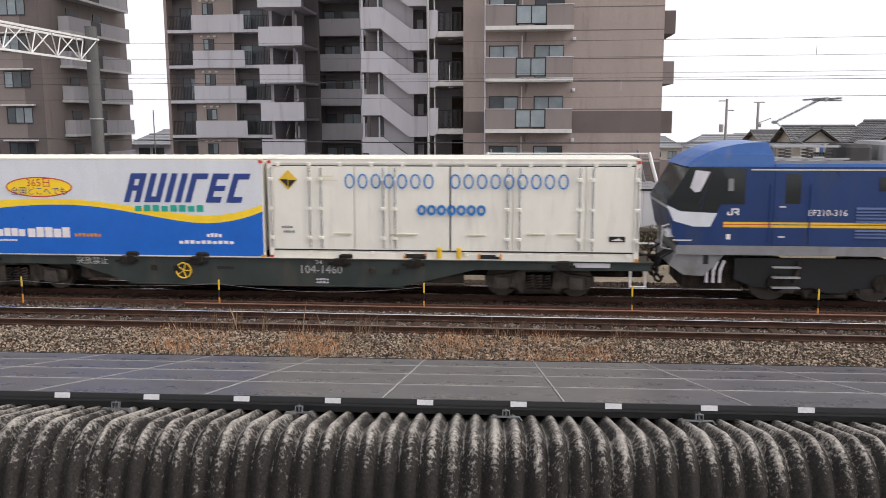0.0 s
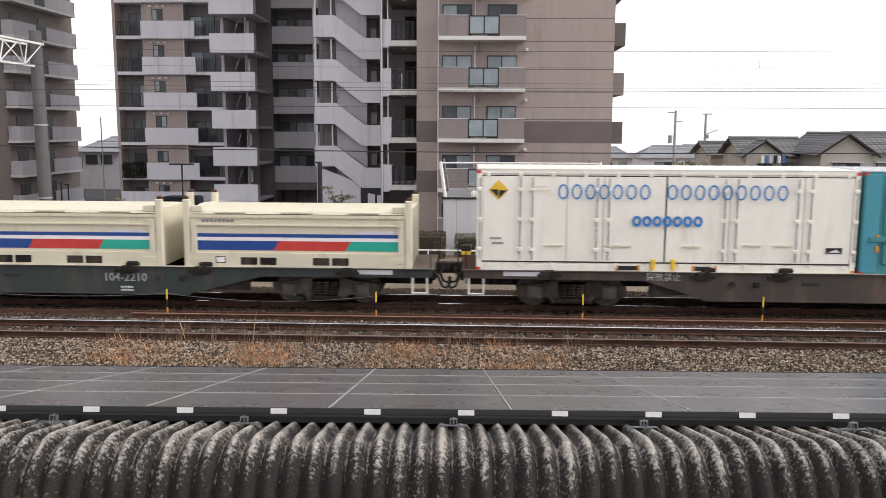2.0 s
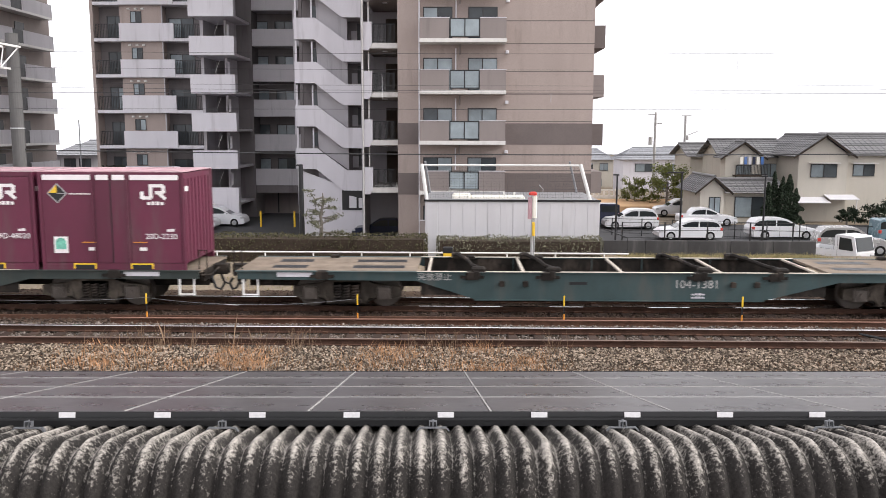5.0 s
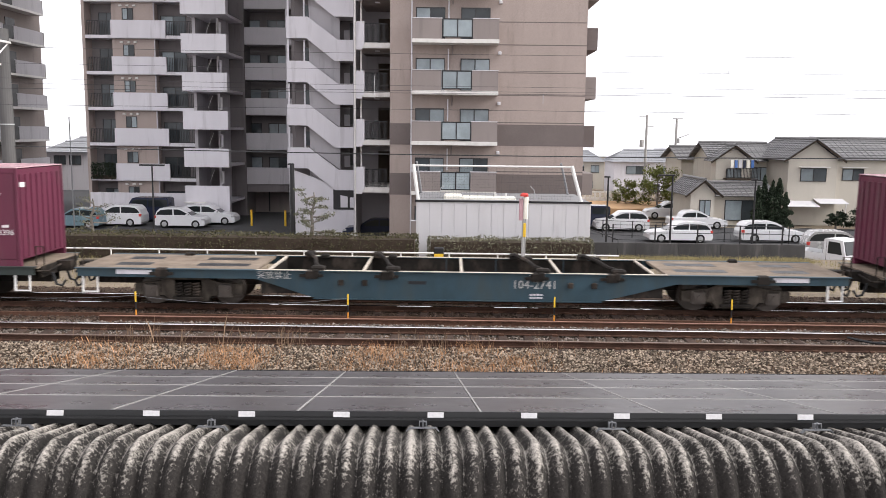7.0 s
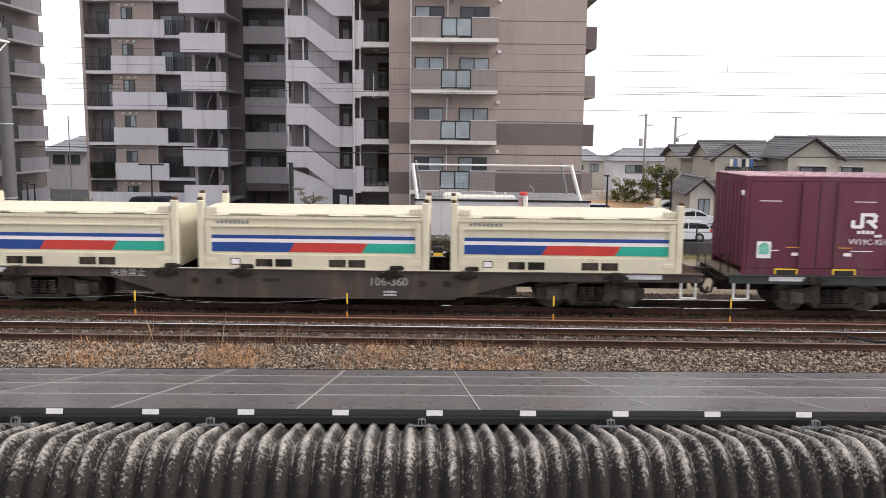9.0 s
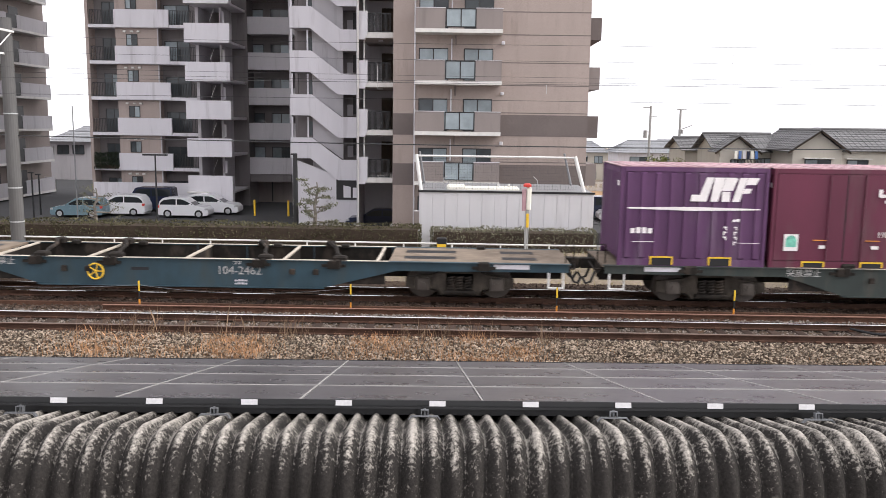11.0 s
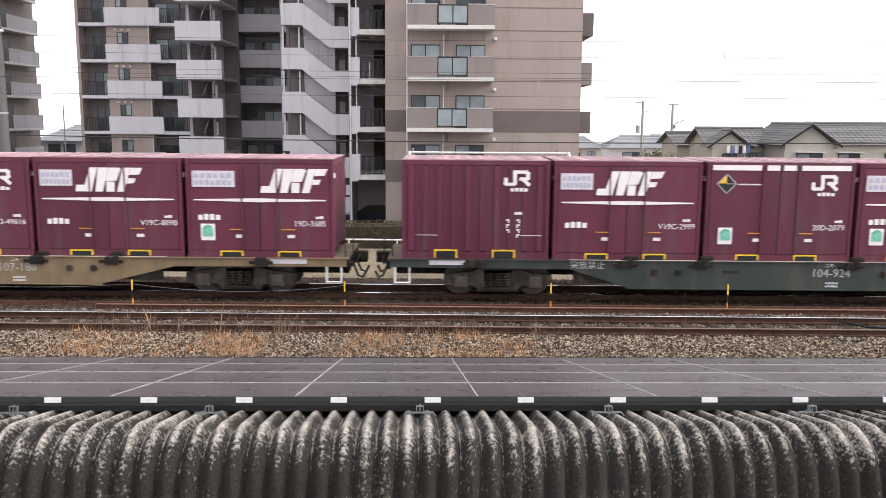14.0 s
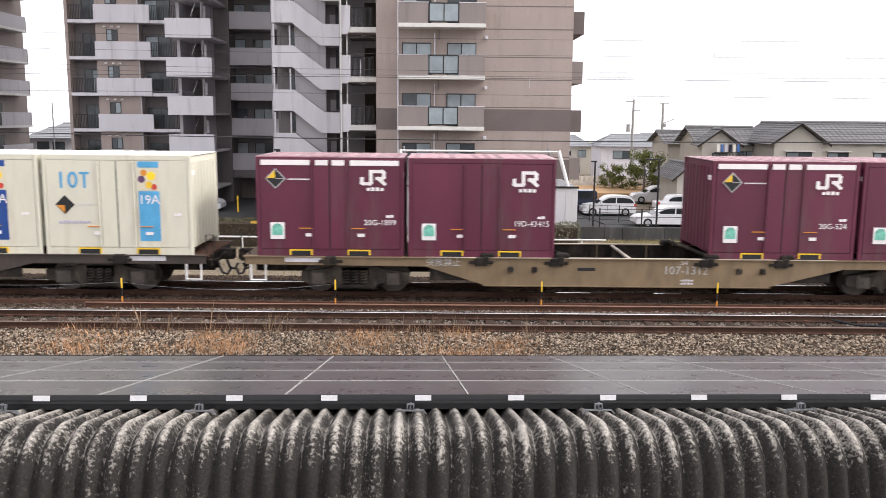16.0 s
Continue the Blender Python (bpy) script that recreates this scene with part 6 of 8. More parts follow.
    part("coupler", Shape().box(-0.75, 0.0, -0.16, 0.16, 0.78, 1.02).soft_box(-0.95, -0.72, -0.2, 0.2, 0.72, 1.06, 0.04), RUNNING, e)
    for hy in (-1.05, -0.8, -0.5, 0.5):
        part("hose", Shape().path([(-0.12, hy, 1.3), (-0.42, hy - 0.03, 1.12), (-0.52, hy, 0.75), (-0.36, hy + 0.1, 0.55)], 0.035), BLACK, e)
    part("handrail", Shape().path([(-0.30, Y0 + 0.05, 2.0), (-0.45, Y0 + 0.05, 1.95), (-0.45, Y0 + 0.2, 1.4), (-0.2, Y0 + 0.2, 1.35)], 0.018), WHITE_STEEL, e, "white corner handrail")
    for px in (0.66, 0.82, 0.98):
        part("sand_pipe", Shape().path([(px + 0.1, Y0 + 0.12, 1.1), (px, Y0 + 0.10, 0.85), (px, Y0 + 0.1, 0.55)], 0.04), PALE, e, "pale sand pipe")
    part("waist_line", Shape().box(0.98, x1, Y0 - 0.006, Y0 - 0.001, 1.94, 2.00), YELLOW, e, "yellow waist line")
    part("waist_line", Shape().box(0.98, x1, Y0 - 0.006, Y0 - 0.001, 2.000, 2.022), RED, e, "thin red line")
    part("waist_line", Shape().box(0.98, x1, Y0 - 0.006, Y0 - 0.001, 2.022, 2.07), YELLOW, e, "yellow waist line")
    part("eave_line", Shape().box(1.58, x1, Y0 - 0.006, Y0 - 0.001, 3.315, 3.345), CREAM, e, "cream eave line")
    door = part("door", Shape().soft_box(2.14, 2.90, Y0 - 0.012, Y0 + 0.02, 1.52, 3.30, 0.01), NAVY, e, "blue cab door")
    part("door_window", Shape().box(2.40, 2.75, Y0 - 0.018, Y0 - 0.010, 2.52, 3.23), CAR_GLASS, door)
    part("door_line", Shape().box(2.14, 2.90, Y0 - 0.018, Y0 - 0.0125, 1.94, 2.00).box(2.14, 2.90, Y0 - 0.018, Y0 - 0.0125, 2.022, 2.07), YELLOW, door)
    for hz in (1.70, 2.43):
        part("door_handle", Shape().box(2.28, 2.42, Y0 - 0.04, Y0 - 0.012, hz, hz + 0.03), WHITE_STEEL, door)
    for hx in (2.05, 2.98):
        part("handrail", Shape().tube((hx, Y0 - 0.04, 1.6), (hx, Y0 - 0.04, 3.0), 0.015, 6), NAVY, e)
    for i in range(6):
        for z0, n in ((2.08, 5), (1.70, 3)):
            lou = Shape()
            for j in range(n):
                lou.prism_x([(Y0 - 0.001, z0 + j * 0.078), (Y0 - 0.03, z0 + j * 0.078), (Y0 - 0.001, z0 + j * 0.078 + 0.05)], 4.05 + i * 2.1, 5.95 + i * 2.1)
            part("louvre", lou, LOUVRE, e, "blue-grey louvre")
    part("high_window", Shape().box(4.54, 4.95, Y0 - 0.01, Y0 - 0.001, 2.83, 3.16), CAR_GLASS, e)
    lettering("type_number", "EF210-316", 0.215, 3.40, Y0 - 0.006, 2.295, MARK, e)
    part("number_plate", Shape().soft_box(1.06, 1.16, Y0 - 0.008, Y0 - 0.001, 1.64, 1.77, 0.005), MARK, e, "small white plate")
    s = jr_mark(0, 0, 0.15)
    s.v = [(x + 1.08, y + (Y0 - FY) + 0.02, z + 2.25) for x, y, z in s.v]
    part("company_mark", s, MARK, e)
    part("roof_deck", Shape().box(2.14, x1, Y0 + 0.2, Y1 - 0.1, 3.402, 3.53), GREY, e, "grey roof deck")
    part("roof_box", Shape().soft_box(3.9, 4.5, -1.0, 0.6, 3.53, 3.92, 0.08), DARK_CONCRETE, e, "dark roof equipment box")
    part("roof_box", Shape().soft_box(4.7, 8.5, -0.9, 0.9, 3.53, 3.98, 0.08), GREY, e, "grey roof equipment box")
    part("roof_box", Shape().soft_box(9.2, 13.0, -0.9, 0.9, 3.53, 3.95, 0.08), GREY, e)
    for x in (2.45, 3.0, 3.55):
        for y in (-0.75, 0.6):
            ins = Shape()
            for i in range(4):
                ins.tube((x, y, 3.53 + i * 0.08), (x, y, 3.57 + i * 0.08), 0.09, 10)
            part("insulator", ins, DARK_CONCRETE, e, "dark ribbed roof insulator")
    for y in (-0.78, 0.57):
        part("roof_bar", Shape().box(2.2, 3.8, y, y + 0.07, 3.84, 3.89), STEEL, e, "pale roof bar")
    part("roof_rail", Shape().box(2.15, 3.9, Y0 + 0.25, Y0 + 0.31, 3.56, 3.60), CONCRETE, e)
    part("pantograph_arm", Shape().path([(3.10, -0.3, 3.9), (2.45, -0.1, 4.45)], 0.016).path([(2.45, -0.1, 4.45), (3.50, -0.1, 5.0)], 0.016).path([(2.45, 0.1, 4.45), (3.50, 0.1, 5.0)], 0.010).tube((2.45, -0.14, 4.45), (2.45, 0.14, 4.45), 0.04), GREY, e, "folded single-arm pantograph")
    part("contact_strip", Shape().box(3.37, 3.44, -0.85, 0.85, 5.0, 5.04).box(3.67, 3.74, -0.85, 0.85, 5.0, 5.04).path([(3.40, -0.85, 5.02), (3.30, -1.05, 4.95)], 0.02).box(3.25, 3.95, -0.3, -0.26, 4.96, 5.0), GREY, e)
    for xb in (3.6, 9.0, 14.4):
        build_bogie(e, xb)
        for dx in (-1.25, 1.25):
            build_axle(e, xb + dx, 0.56)
    steps = Shape()
    for z in (0.45, 0.70, 0.95):
        steps.box(2.2, 2.85, Y0 - 0.06, Y0 + 0.1, z, z + 0.03)
    part("cab_steps", steps, STEEL, e)
    part("sand_box", Shape().soft_box(5.5, 6.1, Y0 + 0.05, Y0 + 0.5, 0.5, 1.1, 0.04), PALE, e)
    return e


LOUVRE = material("louvre_blue", (0.04, 0.075, 0.19), 0.5)

WAGON_KINDS = {
    "green": (build_wagon(WAGON_GREEN, DECK), "grey-green container flat wagon with fish-bellied side sills"),
    "green_wheel": (build_wagon(WAGON_GREEN, DECK, True), "grey-green container flat wagon with yellow handbrake wheel"),
    "teal": (build_wagon(WAGON_TEAL, DECK), "faded blue-green container flat wagon with dusty deck"),
    "blue": (build_wagon(WAGON_BLUE, DECK), "worn blue container flat wagon with dusty open deck"),
    "blue_wheel": (build_wagon(WAGON_BLUE, DECK, True), "patched blue container flat wagon with yellow handbrake wheel"),
    "brown": (build_wagon(WAGON_BROWN, RUST), "grey-brown container flat wagon"),
    "brown_wheel": (build_wagon(WAGON_BROWN, RUST, True), "grey-brown container flat wagon with yellow handbrake wheel"),
    "tan": (build_wagon(WAGON_TAN, DECK), "tan container flat wagon with framed markings"),
}
M12 = "maroon twelve-foot rail container with "
BOXES = {
    "R": build_box12(MAROON, label=M12 + "double doors and white mark"),
    "D": build_box12(MAROON, band=True, hazard=True, label=M12 + "white top band and hazard diamond"),
    "B": build_box12(MAROON, ribbed=True, band=True, hazard=True, eco=False, label=M12 + "ribbed side and white top band"),
    "P": build_box12(MAROON, ribbed=True, eco=False, jr=(0.75, 1.90), label=M12 + "plain ribbed side"),
    "F": build_box12(MAROON, jr=None, stripe=True, logo=True, sign=True, label=M12 + "large slanted mark, stripe and pale sign"),
    "H": build_box12(MAROON, jr=None, stripe=True, logo=True, sign=True, sign_w=0.80, eco=False, label=M12 + "slanted mark, stripe and narrow pale sign"),
    "G": build_box12(BROWN_RED, ribbed=True, jr=None, stripe=True, logo=True, eco=False, thin=True, label="faded brown-red rail container with large slanted mark and stripe"),
    "U": build_box12(PURPLE, ribbed=True, logo_x=-0.10, jr=None, stripe=True, logo=True, eco=False, label="faded purple rail container with large slanted mark and stripe"),
    "V": build_box12(MAROON, jr=(0.85, 1.25), thin=True, label=M12 + "low white mark and thin stripes"),
    "J": build_cream_box(SKY_BAND, "cream twelve-foot container with pale blue band and letters"),
    "K": build_cream_box(STRIPE_BLUE, "cream twelve-foot container with dark blue band and letters"),
    "W": build_white_box(),
    "N": build_blue_box(),
    "T": build_teal_box(),
    "C": build_coal_box(),
}
used = set()


def ready(key, source):
    """The built thing itself the first time, copies after that."""
    if key not in used:
        used.add(key)
        return source
    ob = copy_thing(source, Matrix.Identity(4))
    for a in ob.children_recursive:
        if a.name.startswith("wheelset"):
            WHEELS.append((a, a.location.x, a.location.z))
    return ob


SLOTS = [-7.60, -3.80, 0.0, 3.80, 7.60]
# wagon kind, its number, its shift along the train, and the load from left to right: kind, place, number
CARS = {
    1: ("green_wheel", "104-1460", 0.52, [("N", -4.75, ""), ("W", 4.75, "")]),
    2: ("brown", "106-784", -0.15, [("W", -4.75, ""), ("T", 4.72, "")]),
    3: ("green", "104-2210", -0.05, [("R", -7.6, "19D-45756"), ("C", -0.05, ""), ("C", 6.32, "")]),
    4: ("teal", "104-970", -0.2, [("H", -7.6, "V19C-6522"), ("B", -3.8, ""), ("B", 0, ""), ("D", 3.8, "20D-5330"), ("D", 7.6, "20D-6351")]),
    5: ("teal", "104-1381", 0.1, []),
    6: ("green", "104-1103", 0.0, [("H", -7.6, "V19C-6307"), ("D", -3.8, "20D-1549"), ("R", 0, "19D-43211"), ("R", 3.8, "19D-48020"), ("D", 7.6, "20D-2230")]),
    7: ("blue", "104-2741", -0.05, []),
    8: ("green", "104-521", -0.25, [("V", -7.6, "VV19C-921"), ("R", -3.8, "19D-43976"), ("R", 0, "19D-50182"), ("G", 3.8, ""), ("R", 7.6, "19D-43396")]),
    9: ("brown", "106-360", -0.05, [("C", -6.38, ""), ("C", -0.05, ""), ("C", 6.33, "")]),
    10: ("green", "104-1722", 0.2, [("U", -7.6, ""), ("R", -3.8, "19D-44120"), ("D", 0, "20D-3082"), ("R", 3.8, "19D-46310"), ("V", 7.6, "VV19C-927")]),
    11: ("blue_wheel", "104-2462", 0.2, []),
    12: ("brown_wheel", "106-272", 0.45, [("F", -7.6, "19D-31000"), ("R", 7.6, "19D-50764")]),
    13: ("green", "104-924", 0.45, [("P", -7.6, ""), ("H", -3.8, "V19C-2999"), ("D", 0, "20D-2079"), ("F", 3.8, "19G-15240"), ("B", 7.6, "")]),
    14: ("tan", "107-180", 0.25, [("U", -7.6, ""), ("D", -3.8, "20G-3135"), ("R", 0, "19D-49616"), ("H", 3.8, "V19C-8090"), ("F", 7.6, "19D-3685")]),
    15: ("tan", "107-1312", 0.72, [("D", -7.6, "20G-1899"), ("R", -3.8, "19D-43415"), ("D", 3.8, "20G-524"), ("R", 7.6, "19D-43083")]),
    16: ("brown", "106-910", 0.62, [("R", -7.6, "19D-47001"), ("R", -3.8, "19D-42118"), ("R", 0.0, "19D-40771"), ("K", 3.8, ""), ("J", 7.6, "")]),
}


def build_train():
    rides(build_locomotive(), 3.80, 0.0)
    codes = []
    for k, (kind, number, shift, load) in CARS.items():
        source, label = WAGON_KINDS[kind]
        w = tagged(ready("wagon " + kind, source), label)
        xc = START - PITCH * k + shift
        rides(w, xc, 0.0)
        codes.append(("wagon_number", number, 0.30, 1.40 if shift > 0.15 else 1.85, -1.266, 0.72, w))
        for box, x, code in load:
            c = ready(box, BOXES[box])
            rides(c, xc + x, DECK_Z)
            if code:
                codes.append(("container_number", code, 0.20, 1.25, FY - 0.034, 0.86, c))
    for name, text, size, x, y, z, ob in codes:
        if name == "wagon_number":
            lettering("wagon_class", "コキ", 0.12, x - 0.05, y, z + 0.20, MARK, ob)
            part("small_writing", bars(x - 0.12, z - 0.27, 0.34, 0.05, 4, y).add(*vf(bars(x - 0.12, z - 0.35, 0.34, 0.05, 4, y))), PALE_SIGN, ob)
        lettering(name, text, size, x, y, z, WORN_MARK if name == "wagon_number" else MARK, ob)


build_train()

# ---- railway side: hedges, fences, poles, wires ----
def build_hedge(x0, x1, y0, y1, z0, z1, mat, label, density=170, seed=1):
    """A clipped hedge: a dark core wrapped in leaf clumps."""
    rnd = random.Random(seed)
    h = thing("hedge", label, "hedge", "hedges", at=((x0 + x1) / 2, (y0 + y1) / 2, z0), world_shapes=True)
    part("branch_core", Shape().box(x0 + 0.1, x1 - 0.1, y0 + 0.12, y1 - 0.12, z0, z1 - 0.14), WOOD_DARK, h)
    s = Shape()
    area_f, area_t = (x1 - x0) * (z1 - z0), (x1 - x0) * (y1 - y0)
    for _ in range(int(area_f * density)):
        x, z = rnd.uniform(x0, x1), rnd.uniform(z0, z1)
        d = 0.10 * noise.noise((x * 1.3, z * 2.0, seed))
        round_off = max(0, z - (z1 - 0.18)) * 0.6
        s.leaf((x, y0 + 0.05 + d + round_off + rnd.uniform(-0.03, 0.06), z), rnd.uniform(0.035, 0.075), rnd)
    for _ in range(int(area_t * density * 0.8)):
        x, y = rnd.uniform(x0, x1), rnd.uniform(y0, y1)
        s.leaf((x, y, z1 - 0.03 + 0.10 * noise.noise((x * 0.9, y * 1.3, seed + 5)) + rnd.uniform(-0.05, 0.04)), rnd.uniform(0.035, 0.075), rnd)
    for _ in range(int((y1 - y0) * (z1 - z0) * density)):
        for xe in (x0, x1):
            s.leaf((xe + rnd.uniform(-0.06, 0.06), rnd.uniform(y0, y1), rnd.uniform(z0, z1)), rnd.uniform(0.035, 0.075), rnd)
    part("foliage", s, mat, h)


build_hedge(-24.0, -1.45, 36.2, 37.8, -1.2, -0.06, HEDGE, "long clipped brown-green hedge beside the railway", 150, 1)
build_hedge(-0.95, 6.5, 37.3, 38.6, -1.4, -0.26, IVY, "clipped grey-green hedge in front of a white shed", 190, 2)


def build_pipe_fence():
    f = thing("pipe_fence", "low white pipe fence along the railway", "fence", at=(-8, 34, -1.2), world_shapes=True)
    x = -24.0
    while x < 7.0:
        part("post", Shape().tube((x, 34, -1.15), (x, 34, -0.40), 0.035, 8), WHITE_STEEL, f)
        x += 2.0
    part("rail", Shape().tube((-24.0, 34, -0.40), (7.0, 34, -0.44), 0.035, 8), WHITE_STEEL, f, "white top pipe")


def build_shed():
    b = thing("shed", "white sheet metal shed with black roof edge and net frame", "shed", at=(2.2, 41, -1.5), world_shapes=True)
    x0, x1, y0, y1, z1 = -1.55, 6.62, 39.0, 44.5, 1.30
    part("wall", Shape().box(x0, x1, y0, y0 + 0.08, -1.6, z1).box(x0, x0 + 0.08, y0 + 0.082, y1, -1.6, z1).box(x1 - 0.08, x1, y0 + 0.082, y1, -1.6, z1), SHED_WHITE, b, "white panelled wall")
    n = 14
    for i in range(n):
        a, c = x0 + (x1 - x0) * i / n, x0 + (x1 - x0) * (i + 1) / n
        part("wall_panel", Shape().soft_box(a + 0.012, c - 0.012, y0 - 0.02, y0, -1.55, z1 - 0.02, 0.008), SHED_WHITE, b)
    part("side_panel", Shape().prism_x([(y0, -1.6), (y1, -1.6), (y1, z1 + 0.0), (y0, z1)], x0 - 0.03, x0 - 0.001), SHED_WHITE, b)
    part("roof", Shape().box(x0, x1, y0, y1, z1 + 0.001, z1 + 0.03), GREY, b)
    part("roof_edge", Shape().box(x0 - 0.06, x1 + 0.04, y0 - 0.06, y0 - 0.021, z1 - 0.02, z1 + 0.07).box(x0 - 0.08, x0 - 0.031, y0 - 0.06, y1, z1 - 0.02, z1 + 0.07), BLACK, b, "black roof edge")
    for s, xa, xb in ((-1, -1.50, -1.75), (1, 6.20, 5.75)):
        part("net_post", Shape().tube((xa, 39.3, 1.33), (xb, 39.6, 3.0), 0.085, 10), WHITE_STEEL, b, "slanted white net post")
        part("net_post", Shape().tube((xa, 43.8, 1.33), (xb, 43.5, 3.0), 0.06, 10), GREY, b, "slanted net post")
    part("net_bar", Shape().tube((-1.75, 39.6, 2.95), (5.75, 39.6, 2.95), 0.045, 8), WHITE_STEEL, b, "white top bar")
    net = Shape()
    for i in range(60):
        x = -1.72 + 7.44 * i / 59
        net.tube((x, 39.6, 2.95), (x, 39.45, 1.4), 0.0035, 3)
    for j in range(12):
        z = 1.45 + j * 0.125
        net.tube((-1.70, 39.46 + j * 0.011, z), (5.9 - j * 0.01, 39.46 + j * 0.011, z), 0.003, 3)
    part("net", net, WIRE, b, "thin ball net")
    cover = thing("roof_cover", "white covered equipment lying on a shed roof", "cover", at=(1.0, 40.5, 1.33))
    part("sheet", Shape().soft_box(-1.3, -0.4, -0.5, 0.5, 0, 0.22, 0.08).soft_box(-0.4, 2.2, -0.5, 0.5, 0, 0.13, 0.06), WHITE, cover)
    part("vent_pipe", Shape().tube((1.2, -0.2, 0.1), (1.2, -0.2, 0.3), 0.05).tube((1.7, -0.2, 0.1), (1.7, -0.2, 0.3), 0.05), WHITE_STEEL, cover)
    part("handle", Shape().path([(-1.5, 0, 0), (-1.45, 0, 0.5), (-1.3, 0, 0.6)], 0.02).path([(3.1, 0, 0), (3.1, 0, 0.45), (2.9, 0, 0.65)], 0.02), STEEL, cover)


def build_signal_post():
    p = thing("signal_post", "slim grey post with red topped white box and yellow plate", "signal post", at=(2.66, 30, -1.05))
    part("pole", Shape().tube((0, 0, 0), (0, 0, 3.2), 0.045, 10).tube((0.08, 0.02, 0), (0.08, 0.02, 2.5), 0.025, 8), STEEL, p)
    part("lamp_box", Shape().soft_box(0.0, 0.17, -0.1, 0.1, 2.5, 3.32, 0.04), WHITE, p, "white lamp box")
    part("lamp_cap", Shape().soft_box(-0.12, 0.16, -0.13, 0.13, 3.32, 3.44, 0.05), RED, p, "faded red cap")
    part("plate", Shape().soft_box(-0.16, -0.01, -0.08, 0.06, 2.45, 3.25, 0.03), PINK_ROOF, p, "faded red plate")
    part("plate", Shape().soft_box(0.0, 0.10, -0.09, 0.05, 1.85, 2.35, 0.02), YELLOW, p, "yellow plate")
    q = thing("point_machine_box", "small black and yellow box on a short post", "trackside box", at=(-0.38, 30, -1.05))
    part("post", Shape().tube((0, 0, 0), (0, 0, 1.1), 0.04), STEEL, q)
    part("body", Shape().soft_box(-0.18, 0.18, -0.12, 0.12, 1.05, 1.42, 0.03), BLACK, q)
    part("stripe", Shape().box(-0.17, 0.17, -0.126, -0.121, 1.08, 1.2), YELLOW, q, "yellow stripe")


MAST = material("weathered_mast_concrete", (0.115, 0.112, 0.112), 0.85, vary=0.15, scale=2, dirt=(0.09, 0.085, 0.08), dirt_amount=0.4, streak=4)


def build_catenary():
    c = thing("catenary_mast", "grey concrete catenary mast carrying a white lattice beam", "catenary mast", at=(-18.0, 34, -1.2), world_shapes=True)
    part("mast", Shape().tube((-18.0, 34, -1.2), (-18.0, 34, 8.4), 0.28, 18, 0.24), MAST, c, "round concrete mast", smooth=False)
    for z in (0.2, 1.6, 4.6):
        part("band", Shape().tube((-18.0, 34, z), (-18.0, 34, z + 0.05), 0.285, 18), STEEL, c)
    part("mast", Shape().tube((-18.0, 11.5, -2.6), (-18.0, 11.5, 8.4), 0.28, 18, 0.24), CONCRETE, c)
    beam = part("beam", Shape().box(-18.35, -18.27, 11.5, 34, 7.82, 7.90).box(-17.73, -17.65, 11.5, 34, 7.82, 7.90).box(-18.03, -17.97, 11.5, 34, 6.95, 7.03), WHITE_STEEL, c, "white lattice beam over the tracks")
    n = 26
    for i in range(n):
        ya, yb = 11.5 + 22.4 * i / n, 11.5 + 22.4 * (i + 1) / n
        for x in (-18.31, -17.69):
            a, b = ((x, ya, 7.86), (-18.0, yb, 6.99)) if i % 2 == 0 else ((-18.0, ya, 6.99), (x, yb, 7.86))
            part("lattice_bar", Shape().tube(a, b, 0.026, 5), WHITE_STEEL, beam)
    for yc in (22.0, 18.46):
        part("hanger", Shape().path([(-18.0, yc + 0.35, 6.95), (-18.0, yc + 0.1, 5.5)], 0.03).path([(-18.0, yc - 0.15, 6.95), (-18.0, yc + 0.1, 5.5)], 0.03), WHITE_STEEL, c, "white drop bracket")
        part("steady_arm", Shape().path([(-18.0, yc + 0.1, 5.5), (-17.7, yc + 0.05, 5.42), (-16.6, yc, 5.20), (-16.3, yc, 5.12)], 0.022), STEEL, c)
        ins = Shape()
        for i in range(4):
            ins.tube((-17.75 + i * 0.07, yc + 0.05, 5.43 - i * 0.012), (-17.71 + i * 0.07, yc + 0.05, 5.42 - i * 0.012), 0.09, 10)
            ins.tube((-18.05, yc + 1.2, 6.80 - i * 0.09), (-18.05, yc + 1.2, 6.76 - i * 0.09), 0.11, 10)
        part("insulator", ins, STEEL, c, "ribbed insulator")
    for k, (y, z, r, sag) in enumerate(((22.0, 5.10, 0.005, 0.0), (22.0, 5.95, 0.004, 0.25), (18.46, 5.36, 0.005, 0.0), (18.46, 6.05, 0.0035, 0.2), (34.0, 7.75, 0.007, 0.15), (34.0, 6.35, 0.0065, 0.2), (34.0, 3.82, 0.022, 0.22))):
        pts = []
        for i in range(25):
            x = -42 + 84 * i / 24
            pts.append((x, y, z - sag * (1 - ((x - 3) / 25) ** 2) if abs(x - 3) < 25 else z))
        wire = thing("overhead_wire", "thin dark overhead wire along the railway", "wire", "overhead wires", at=(0, y, z), world_shapes=True)
        part("cable", Shape().path(pts, r, 5), WIRE, wire)
        if 0 < k < 4:
            part("dropper", Shape().tube((-6.0 + k * 4, y, z - 0.6 if k == 1 else z - 0.2), (-6.0 + k * 4, y, z), 0.006, 4), STEEL, wire)


